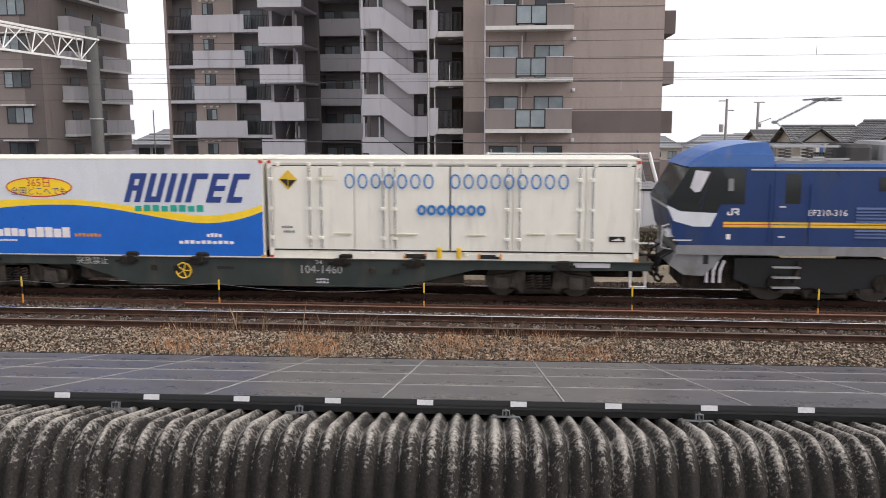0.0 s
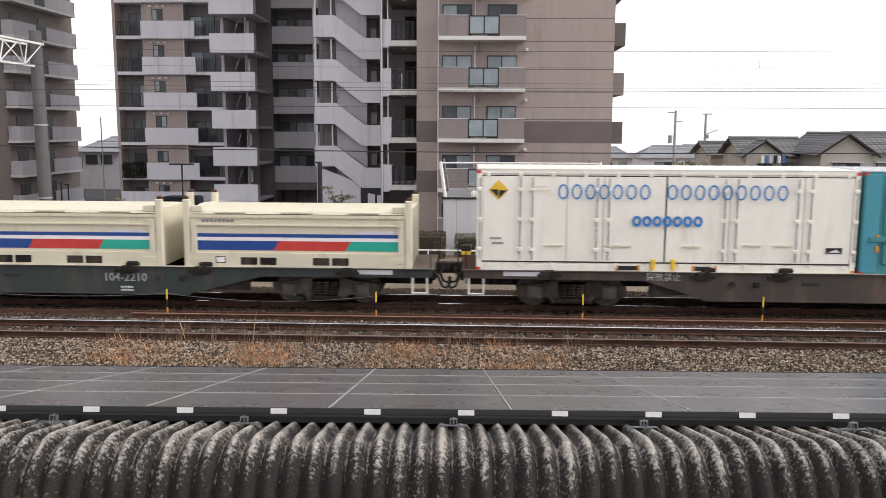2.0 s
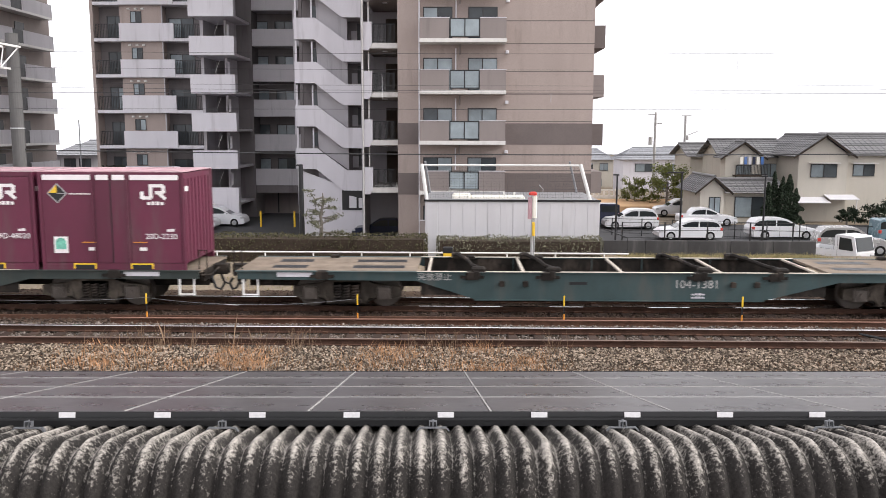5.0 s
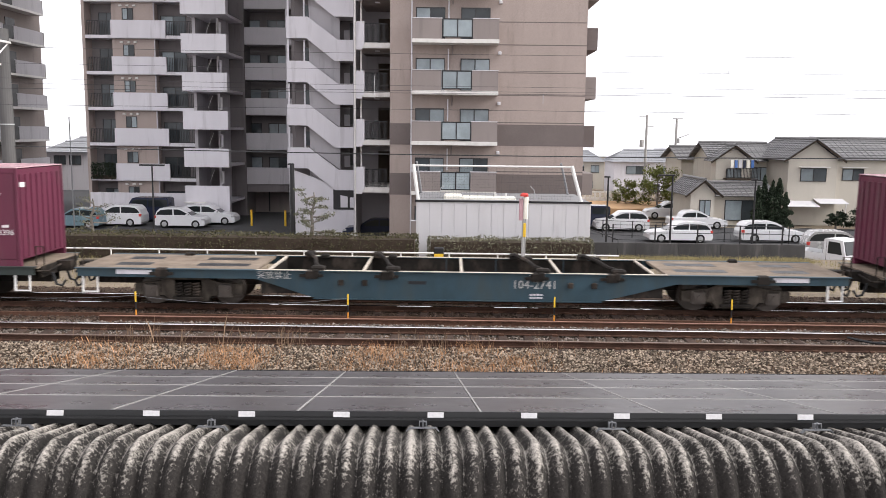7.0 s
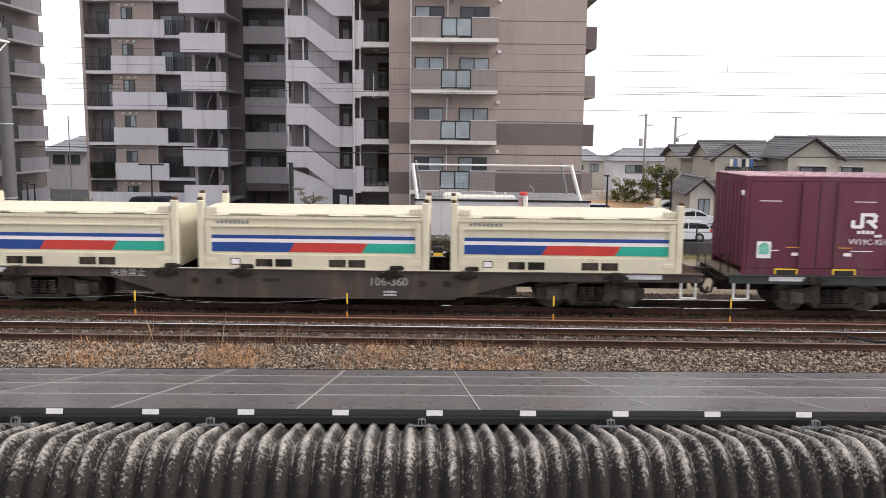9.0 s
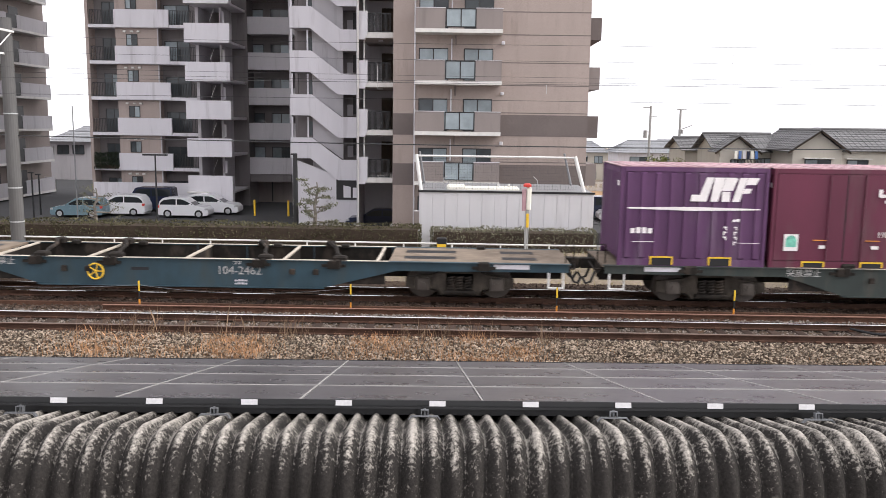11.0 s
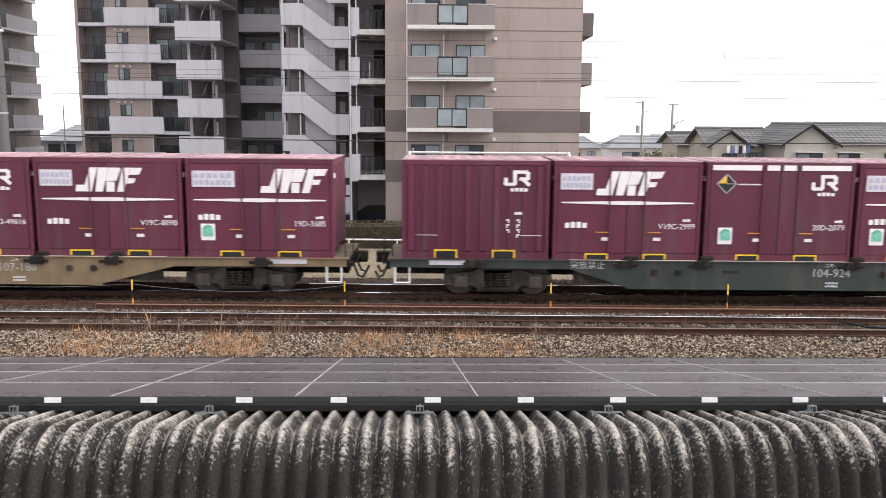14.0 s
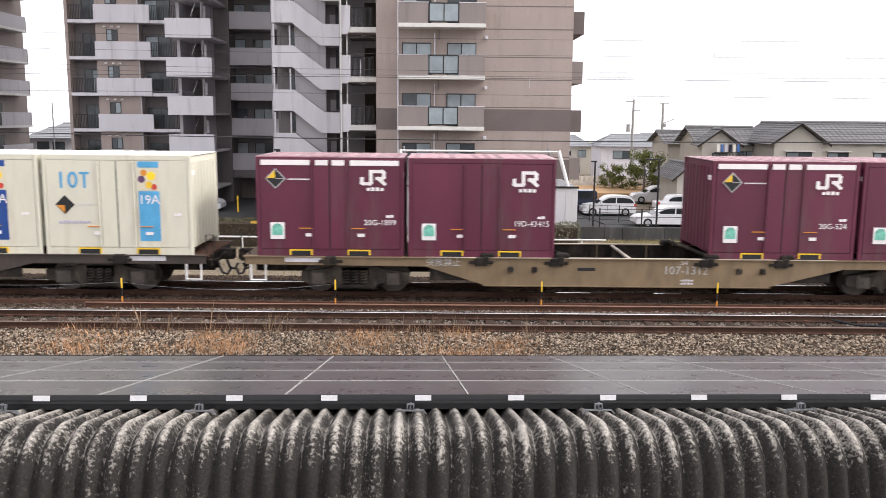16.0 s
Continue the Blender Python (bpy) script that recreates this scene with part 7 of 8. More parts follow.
def build_wall_and_rail():
    w = thing("parapet_wall", "low dark weathered concrete wall beside a parking lot", "wall", kind="structure", at=(20, 41, -1.6), world_shapes=True)
    for i in range(5):
        x = 7.15 + i * 2.1
        part("wall_block", Shape().soft_box(x + 0.006, x + 2.094, 41.0, 41.25, -1.75, -0.80, 0.015), DARK_CONCRETE, w)
    f = thing("guard_fence", "black steel guard fence on a low concrete wall", "fence", at=(20, 41.1, -0.8), world_shapes=True)
    for i in range(5):
        x = 8.11 + i * 2.1
        part("post", Shape().box(x - 0.03, x + 0.03, 41.09, 41.15, -0.80, 0.12), RAILING, f)
    for z in (0.08, -0.30, -0.66):
        part("rail", Shape().tube((8.1, 41.12, z), (16.6, 41.12, z), 0.016, 6), RAILING, f)
    part("ramp_rail", Shape().path([(6.7, 40.9, -0.05), (8.2, 40.2, -0.55), (8.2, 40.2, -1.5)], 0.03), RAILING, f, "sloping end rail")
    g = thing("guard_fence", "black mesh fence between parking rows", "fence", at=(20, 60, -2.8), world_shapes=True)
    for i in range(13):
        x = 9 + i * 2.0
        part("post", Shape().box(x - 0.03, x + 0.03, 60.0 - i * 0.55, 60.06 - i * 0.55, -2.8, -1.55), RAILING, g)
    for z in (-1.6, -2.1, -2.6):
        part("rail", Shape().tube((9, 60.03, z), (33, 53.43, z), 0.018, 6), RAILING, g)
    for i in range(30):
        x = 9 + i * 0.8
        part("bar", Shape().tube((x, 60.03 - (x - 9) * 0.275, -2.7), (x, 60.03 - (x - 9) * 0.275, -1.6), 0.009, 4), RAILING, g)


build_pipe_fence()
build_shed()
build_signal_post()
build_catenary()
build_wall_and_rail()


# ---- parked vehicles ----
def build_car(x, y, paint, label, length=4.0, height=1.5, flip=False, kind="hatch", turn=0.0):
    c = thing("car", label, "car", "parked cars", at=(x, y, -2.78))
    s = -1 if flip else 1
    L, H = length / 2, height
    rear = L * (0.97 if kind != "sedan" else 0.62)

    def P(pts):
        q = [(s * a, b) for a, b in pts]
        return q if s > 0 else q[::-1]

    belt = H * 0.61
    low = [(-L, 0.32), (-L + 0.12, 0.20), (L - 0.10, 0.20), (L, 0.36), (L - 0.02, belt * 0.86), (L * 0.97, belt), (-L * 0.42, belt), (-L * 0.86, belt * 0.88), (-L * 0.98, belt * 0.66)]
    part("body", Shape().prism(P(low), -0.80, 0.80), paint, c)
    part("body", Shape().prism(P([(a * 0.985, b if b < 0.5 else b - 0.03) for a, b in low]), -0.835, 0.835), paint, c)
    top = [(-L * 0.46, belt), (rear, belt), (rear - 0.10, H * 0.80), (rear - 0.36, H - 0.06), (rear - 0.9, H), (L * 0.08, H), (-L * 0.06, H - 0.05)]
    if kind == "box":
        top = [(-L * 0.80, belt), (L * 0.97, belt), (L * 0.95, H - 0.08), (L * 0.85, H), (-L * 0.45, H), (-L * 0.55, H - 0.05)]
    part("cabin", Shape().prism(P(top), -0.70, 0.70), paint, c)
    g = [(a * 0.92 + 0.05, b + 0.05 if b < H * 0.7 else (b - 0.06 if b < H * 0.9 else b - 0.13)) for a, b in top]
    mid = (g[0][0] + g[1][0]) / 2
    for u0, u1 in ((0, 1),):
        part("side_glass", Shape().prism(P(g), -0.712, 0.712), CAR_GLASS, c, "dark side windows")
    part("pillar", Shape().prism(P([(mid - 0.04, belt), (mid + 0.04, belt), (mid + 0.04, H - 0.08), (mid - 0.04, H - 0.08)]), -0.720, 0.720), paint, c)
    wa, wb = g[0], top[-1]
    part("windscreen", Shape().prism(P([(top[0][0] - 0.015, belt + 0.02), (top[0][0] + 0.05, belt + 0.02), (top[-1][0] + 0.05, H - 0.10), (top[-1][0] - 0.02, H - 0.10)]), -0.62, 0.62), CAR_GLASS, c)
    for wx in (-L * 0.62, L * 0.60):
        t = part("wheel", Shape().tube((s * wx, -0.84, 0.31), (s * wx, -0.64, 0.31), 0.31, 18).tube((s * wx, 0.64, 0.31), (s * wx, 0.84, 0.31), 0.31, 18), TYRE, c)
        part("rim", Shape().tube((s * wx, -0.852, 0.31), (s * wx, -0.838, 0.31), 0.19, 10), STEEL, t)
    part("headlight", Shape().soft_box(min(s * (-L * 0.97), s * (-L * 0.85)), max(s * (-L * 0.97), s * (-L * 0.85)), -0.842, -0.55, belt * 0.66, belt * 0.80, 0.02), STEEL, c)
    part("tail_light", Shape().soft_box(min(s * (L * 0.90), s * (L * 0.99)), max(s * (L * 0.90), s * (L * 0.99)), -0.838, -0.66, belt * 0.80, belt * 1.0, 0.02), RED, c)
    part("mirror", Shape().soft_box(min(s * (-L * 0.34), s * (-L * 0.26)), max(s * (-L * 0.34), s * (-L * 0.26)), -0.95, -0.80, belt + 0.02, belt + 0.15, 0.02), paint, c)
    c.rotation_euler = (0, 0, radians(turn))
    return c


for a in ((13.1, 63.6, CAR_WHITE, "white hatchback parked on asphalt", 4.1, 1.52, False, "hatch", 0), (15.75, 57.2, CAR_WHITE, "white sedan-like hatchback behind a black fence", 4.4, 1.42, False, "hatch", 2),
          (19.6, 66.0, CAR_WHITE, "white sedan parked near a house", 4.5, 1.42, True, "sedan", 0), (22.4, 57.9, CAR_WHITE, "white estate car behind a black fence", 4.6, 1.45, True, "hatch", 0),
          (26.2, 70.5, CAR_GREY, "silver car parked before a house", 3.9, 1.5, True, "hatch", 0), (23.9, 50.6, CAR_GREY, "silver minivan parked near the railway", 4.4, 1.65, True, "hatch", -8),
          (28.9, 54.8, CAR_BLUE, "pale blue tall microvan", 3.4, 1.72, True, "box", 0), (10.9, 65.5, CAR_DARK, "dark tall car parked behind a shed", 3.4, 1.75, False, "box", 0),
          (19.2, 73.6, CAR_WHITE, "white car parked at a garden", 4.0, 1.5, False, "hatch", 0), 
          (-20.0, 62.0, CAR_WHITE, "white small hatchback beside a hedge", 3.8, 1.52, True, "hatch", 0), (-18.6, 64.4, CAR_WHITE, "white sport utility car", 4.2, 1.55, True, "hatch", 0),
          (-27.6, 61.2, CAR_BLUE, "grey-blue small car beside a hedge", 3.9, 1.45, False, "hatch", 0), (-25.2, 62.6, CAR_WHITE, "white sport utility car with dark glass", 4.3, 1.6, False, "hatch", 0),
          (-24.0, 66.0, CAR_DARK, "dark tall van near the apartment wall", 3.8, 1.9, False, "box", 0), (-5.3, 57.0, CAR_DARK, "dark blue car near the stair wall", 4.0, 1.45, False, "hatch", 0)):
    build_car(*a)


def build_truck():
    t = thing("mini_truck", "small white flatbed truck parked beside a grass strip", "truck", at=(20.2, 44.3, -2.52))
    part("cab", Shape().prism([(0.35, 0.35), (1.62, 0.35), (1.66, 0.9), (1.45, 1.75), (0.45, 1.78), (0.35, 1.7)], -0.70, 0.70), CAR_WHITE, t)
    part("windscreen", Shape().prism([(1.50, 1.0), (1.68, 1.0), (1.50, 1.68), (1.40, 1.68)], -0.62, 0.62), CAR_GLASS, t)
    part("side_window", Shape().prism([(0.60, 1.0), (1.46, 1.0), (1.30, 1.62), (0.62, 1.64)], -0.708, 0.708), CAR_GLASS, t)
    part("bed", Shape().box(-1.7, 0.34, -0.70, 0.70, 0.55, 0.65).box(-1.7, 0.34, -0.72, -0.68, 0.652, 0.95).box(-1.7, 0.34, 0.68, 0.72, 0.652, 0.95).box(-1.72, -1.68, -0.68, 0.68, 0.652, 0.95), CAR_WHITE, t)
    part("bed_load", Shape().box(-1.6, 0.2, -0.66, 0.66, 0.652, 0.75), WAGON_GREEN, t)
    for x in (-1.05, 1.1):
        part("wheel", Shape().tube((x, -0.72, 0.27), (x, -0.56, 0.27), 0.27, 16).tube((x, 0.56, 0.27), (x, 0.72, 0.27), 0.27, 16), TYRE, t)
    for y in (-0.50, 0.50):
        part("headlight", Shape().soft_box(1.62, 1.69, y - 0.13, y + 0.13, 0.64, 0.80, 0.02), STEEL, t, "clear headlight")
    part("door_line", Shape().box(0.50, 0.515, -0.706, -0.699, 0.42, 1.66), BLACK, t)
    part("head_board", Shape().path([(0.26, -0.66, 0.66), (0.26, -0.66, 1.55), (0.26, 0.66, 1.55), (0.26, 0.66, 0.66)], 0.025), STEEL, t, "bed guard frame")
    part("bumper", Shape().soft_box(1.58, 1.72, -0.68, 0.68, 0.35, 0.55, 0.03), CAR_WHITE, t)
    t.rotation_euler = (0, 0, radians(-62))


build_truck()


# ---- houses, trees, poles beyond ----
def roof_slope(a, b, c, d, rows, cols):
    """Tiled slope between eave a-b and ridge d-c, as overlapping tile courses with rolls."""
    a, b, c, d = map(Vector, (a, b, c, d))
    n = (b - a).cross(d - a).normalized()
    s = Shape()
    for i in range(rows):
        u0, u1 = i / rows, (i + 1) / rows
        p0, p1, p2, p3 = a.lerp(d, u0), b.lerp(c, u0), b.lerp(c, u1), a.lerp(d, u1)
        s.add([tuple(p0 + n * 0.06), tuple(p1 + n * 0.06), tuple(p2 + n * 0.02), tuple(p3 + n * 0.02), tuple(p0), tuple(p1), tuple(p2 - n * 0.05), tuple(p3 - n * 0.05)],
              [(0, 1, 2, 3), (0, 4, 5, 1), (4, 7, 6, 5), (3, 2, 6, 7), (0, 3, 7, 4), (1, 5, 6, 2)])
    for j in range(cols + 1):
        v = j / cols
        s.tube(tuple(a.lerp(b, v) + n * 0.05), tuple(d.lerp(c, v) + n * 0.03), 0.035, 4)
    return s


def build_house(x0, x1, y0, y1, eave, ridge, axis, label, windows=(), wall=None, z0=-2.8, over=0.5, rows=9, hip=0.0, tile=None):
    h = thing("house", label, "house", "houses", at=((x0 + x1) / 2, (y0 + y1) / 2, z0), world_shapes=True)
    wall, tile = wall or HOUSE_WALL, tile or ROOF_TILE
    ym, xm = (y0 + y1) / 2, (x0 + x1) / 2
    if axis == "x":
        part("wall", Shape().prism_x([(y0, z0), (y1, z0), (y1, eave), (ym, ridge - 0.12) if not hip else (y1, eave), (y0, eave)], x0, x1) if not hip else Shape().box(x0, x1, y0, y1, z0, eave), wall, h)
        a, b = x0 - over, x1 + over
        k = hip
        part("roof", roof_slope((a, y0 - over, eave - 0.15), (b, y0 - over, eave - 0.15), (b - k, ym, ridge), (a + k, ym, ridge), rows, int((b - a) / 0.45)), tile, h, "grey tiled roof")
        part("roof", roof_slope((b, y1 + over, eave - 0.15), (a, y1 + over, eave - 0.15), (a + k, ym, ridge), (b - k, ym, ridge), rows, 6), tile, h)
        if hip:
            part("roof", roof_slope((b, y0 - over, eave - 0.15), (b, y1 + over, eave - 0.15), (b - k, ym + 0.01, ridge), (b - k, ym - 0.01, ridge), rows, 8), tile, h)
            part("roof", roof_slope((a, y1 + over, eave - 0.15), (a, y0 - over, eave - 0.15), (a + k, ym - 0.01, ridge), (a + k, ym + 0.01, ridge), rows, 8), tile, h)
        part("ridge", Shape().tube((a + k, ym, ridge + 0.05), (b - k, ym, ridge + 0.05), 0.13, 8), tile, h, "ridge tiles")
    else:
        part("wall", Shape().prism([(x0, z0), (x1, z0), (x1, eave), (xm, ridge - 0.12), (x0, eave)], y0, y1), wall, h)
        part("roof", roof_slope((x0 - over, y1 + over, eave - 0.2), (x0 - over, y0 - over, eave - 0.2), (xm, y0 - over, ridge), (xm, y1 + over, ridge), rows, int((y1 - y0) / 0.45)), tile, h, "grey tiled roof")
        part("roof", roof_slope((x1 + over, y0 - over, eave - 0.2), (x1 + over, y1 + over, eave - 0.2), (xm, y1 + over, ridge), (xm, y0 - over, ridge), rows, int((y1 - y0) / 0.45)), tile, h)
        part("ridge", Shape().tube((xm, y0 - over, ridge + 0.05), (xm, y1 + over, ridge + 0.05), 0.13, 8), tile, h)
        part("bargeboard", Shape().stroke([(x0 - over, eave - 0.25), (xm, ridge - 0.06)], 0.14, y0 - over + 0.06, 0.06).stroke([(xm, ridge - 0.06), (x1 + over, eave - 0.25)], 0.14, y0 - over + 0.06, 0.06), WOOD_DARK, h, "dark bargeboard")
    for i, (a, b, z, zt, hood) in enumerate(windows):
        window(h, a, b, z, zt, y0 - 0.01, 2, 0.4, i + 200 + int(x0))
        if hood:
            part("window_hood", Shape().box(a - 0.15, b + 0.15, y0 - 0.4, y0, zt + 0.06, zt + 0.12), SLAB_WHITE, h)
    return h


build_house(27.9, 31.9, 69.2, 77, 2.75, 4.30, "y", "cream two-storey house with grey tiled gable roof", ((28.9, 31.05, 0.85, 1.95, True),))
build_house(32.0, 39.5, 70.4, 78, 2.75, 4.36, "x", "cream two-storey house wing with grey tiled roof", ((32.9, 34.7, 0.90, 1.9, True), (36.8, 38.2, 0.9, 1.9, True)))
build_house(23.2, 28.4, 74.0, 80, 2.45, 3.85, "x", "cream two-storey house with drying balcony", ((26.6, 28.2, 0.6, 1.8, False), (24.0, 25.4, -2.0, -0.4, False)))
build_house(23.0, 25.9, 72.6, 73.95, 2.5, 3.7, "y", "cream house gable with a laundry balcony", ((23.9, 25.2, 0.6, 1.7, False),))
build_house(22.6, 26.0, 82.0, 88, 2.3, 3.35, "x", "cream house behind, with grey roof", ())
build_house(19.3, 21.2, 66.8, 72, -0.05, 1.0, "y", "small cream annexe with dark tiled gable roof", ((20.0, 20.9, -1.9, -0.6, False),))
build_house(21.7, 26.2, 68.5, 72.4, -0.25, 0.6, "x", "low dark roofed porch wing", ((22.6, 25.4, -2.4, -0.7, False),))
balc = thing("laundry_balcony", "dark balcony hung with laundry on a house", "balcony", at=(25.0, 72.0, 0.9))
railing(balc, -1.3, 1.3, -0.4, 0, 0.9, 0.12)
part("floor", Shape().box(-1.35, 1.35, -0.45, 0.55, -0.12, 0.0), WOOD_DARK, balc)
for i, m in enumerate((WHITE, SKYBLUE, PALE, CAR_DARK, WHITE, SKYBLUE)):
    part("laundry", Shape().soft_box(-1.0 + i * 0.35, -0.75 + i * 0.35, -0.2, -0.16, 0.9, 1.55, 0.01), m, balc, "hanging laundry")
part("pole", Shape().tube((-1.2, -0.18, 1.6), (1.2, -0.18, 1.6), 0.02), STEEL, balc)
aw = thing("awning", "grey sheet awning over a house entrance", "awning", at=(28.5, 68.3, -1.15))
part("sheet", Shape().prism_x([(-0.6, 0.0), (0.9, 0.35), (0.9, 0.4), (-0.6, 0.05)], -1.2, 1.6).prism_x([(-0.4, 0.25), (0.9, 0.55), (0.9, 0.6), (-0.4, 0.30)], 1.62, 4.0), SHED_WHITE, aw)
part("post", Shape().tube((-1.0, -0.5, -1.65), (-1.0, -0.5, 0.02), 0.04).tube((3.8, -0.3, -1.65), (3.8, -0.3, 0.27), 0.04), WHITE_STEEL, aw)
rs = random.Random(11)
for hx, hw, hy, top, mat in ((16.2, 4.5, 118, 1.5, SHED_WHITE), (20.5, 5.0, 125, 1.9, HOUSE_WALL), (27.2, 10.5, 112, 2.35, PALE), (33.5, 6, 130, 2.2, HOUSE_WALL), (41, 7, 120, 2.6, PALE), (50, 9, 118, 2.4, HOUSE_WALL), (60, 9, 125, 2.9, PALE), (12, 5, 135, 1.5, PALE)):
    build_house(hx - hw / 2, hx + hw / 2, hy, hy + 7, top - 1.35, top, "x", "distant pale house with grey hipped roof", ((hx - hw * 0.35, hx - hw * 0.1, top - 3.1, top - 2.0, False), (hx + hw * 0.1, hx + hw * 0.35, top - 3.1, top - 2.0, False), (hx - 0.3, hx + 0.9, top - 5.4, top - 4.4, False)), mat, -4.0, 0.4, 6, 2.2, tile=HAZE_TILE)
for hx, hw, hy, top, mat in ((-45.0, 5.5, 98, 2.8, MID), (-40.2, 4.0, 104, 2.6, HOUSE_WALL), (-49.5, 3.6, 110, 3.2, HOUSE_WALL)):
    build_house(hx - hw / 2, hx + hw / 2, hy, hy + 7, top - 1.0, top, "x", "distant grey house between apartment blocks", ((hx - 1.6, hx - 0.2, top - 2.6, top - 1.5, False), (hx + 0.2, hx + 1.6, top - 2.6, top - 1.5, False)), mat, -3.6, 0.4, 6, 1.4, tile=HAZE_TILE)

wallf = thing("lattice_wall", "white pierced block wall beside a field", "wall", kind="structure", at=(19, 85, -3), world_shapes=True)
part("wall", Shape().box(9, 23.4, 85, 85.15, -3.3, -1.85).box(9, 23.4, 85, 85.15, -1.42, -1.25), SLAB_WHITE, wallf)
for i in range(28):
    part("block", Shape().box(9 + i * 0.52, 9.2 + i * 0.52, 85.0, 85.15, -1.85, -1.42), SLAB_WHITE, wallf)
solid("field", Shape().box(9.0, 22.0, 76.0, 84.9, -2.9, -2.2), material("tan_field_soil", (0.42, 0.27, 0.15), 0.95, vary=0.15, scale=0.5), "tan bare field behind the parking lot", "field", kind="structure")


def build_pole(x, y, z0, z1, r, label, arms=(), mat=None, name="utility_pole"):
    p = thing(name, label, "utility pole", "poles", at=(x, y, z0))
    part("pole", Shape().tube((0, 0, 0), (0, 0, z1 - z0), r, 10, r * 0.75), mat or CONCRETE, p)
    for dz, w, dx in arms:
        part("crossarm", Shape().box(dx - w / 2, dx + w / 2, -0.06, 0.06, z1 - z0 + dz, z1 - z0 + dz + 0.10), mat or CONCRETE, p)
    return p


p1 = build_pole(20.45, 88, -3.1, 6.55, 0.16, "grey concrete utility pole with transformer", ((-0.25, 0.9, -0.35), (-1.2, 0.8, 0.3)))
part("transformer", Shape().tube((-0.45, 0, 6.3), (-0.45, 0, 7.1), 0.22, 12), CONCRETE, p1)
p2 = build_pole(23.55, 88, -3.1, 6.25, 0.16, "grey concrete utility pole with long arm", ((-0.1, 1.0, 0.1),))
part("arm", Shape().path([(0, 0, 7.2), (1.3, 0, 7.7)], 0.05), CONCRETE, p2)
part("transformer", Shape().tube((0.15, -0.2, 5.0), (0.15, -0.2, 5.6), 0.22, 12).tube((0.25, 0, 6.8), (0.25, 0, 7.2), 0.15, 12), CONCRETE, p2)
build_pole(-27.3, 60, -2.8, 5.3, 0.05, "thin grey pole between apartment blocks", (), GREY)
for lx, ly, zt in ((9.85, 52, 1.85), (13.85, 52, 2.0), (19.0, 52, 1.8), (-9.1, 48, 2.55), (-29.5, 58, 0.6), (-31.0, 62, 0.2)):
    lp = build_pole(lx, ly, ground_height(ly), zt, 0.07 if lx > -5 or lx < -12 else 0.17, "dark parking lot lamp post", (), RAILING, "lamp_post")
    part("lamp_head", Shape().soft_box(-0.9 if lx > 10 and lx < 15 else -0.25, 0.12, -0.1, 0.1, zt - ground_height(ly), zt - ground_height(ly) + 0.09, 0.03), RAILING, lp)
tl = build_pole(-17.9, 50, -2.8, 2.3, 0.06, "dark T-shaped lamp post", ((0.0, 1.5, 0.0),), RAILING, "lamp_post")
for bx, by in ((-15.2, 63.5), (-12.6, 63.5), (-21.6, 46.8)):
    bo = thing("bollard", "yellow upright steel bollard post", "bollard", "bollards", at=(bx, by, ground_height(by)))
    part("post", Shape().tube((0, 0, 0), (0, 0, 1.25), 0.08, 10), YELLOW, bo)
    part("cap", Shape().tube((0, 0, 1.25), (0, 0, 1.29), 0.085, 10), ORANGE, bo)


def build_tree(x, y, z, height, spread, seed, leaf_mat, label, leaves=900, limbs=9, leaf=0.09, flat=0.5, trunk=0.11):
    rnd = random.Random(seed)
    t = thing("tree", label, "tree", "trees", at=(x, y, z))
    w = Shape()
    pts = [Vector((0, 0, 0))]
    for i in range(1, 6):
        pts.append(Vector((rnd.uniform(-0.12, 0.12), rnd.uniform(-0.1, 0.1), height * 0.85 * i / 5)))
    for i, (a, b) in enumerate(zip(pts, pts[1:])):
        w.tube(a, b, trunk * (1 - i * 0.15), 8, trunk * (1 - (i + 1) * 0.15))
    part("trunk", w, BARK, t, "tapered grey trunk")
    lf = Shape()
    for i in range(limbs):
        k = 0.25 + 0.72 * i / limbs
        base = pts[0].lerp(pts[-1], k)
        a = i * 2.4 + rnd.uniform(-0.4, 0.4)
        r = spread * rnd.uniform(0.65, 1.1) * (1.1 - 0.55 * k)
        mid = base + Vector((math.cos(a) * r * 0.55, math.sin(a) * r * 0.55, 0.05 * height * rnd.uniform(-0.6, 1.2)))
        tip = base + Vector((math.cos(a) * r, math.sin(a) * r, 0.10 * height * rnd.uniform(-0.1, 1.4)))
        part("limb", Shape().tube(base, mid, trunk * 0.42, 6, trunk * 0.3).tube(mid, tip, trunk * 0.3, 5, trunk * 0.12), BARK, t)
        for c, n, sp in ((tip, 0.6, 0.24), (mid, 0.25, 0.2), (mid.lerp(tip, 0.5), 0.3, 0.2)):
            for _ in range(int(leaves / limbs * n)):
                p = c + Vector((rnd.gauss(0, sp * spread * 0.5), rnd.gauss(0, sp * spread * 0.5), rnd.gauss(0, sp * spread * flat * 0.5)))
                lf.leaf(p, leaf * rnd.uniform(0.6, 1.3), rnd)
    part("crown", lf, leaf_mat, t, "sparse leaf clumps")


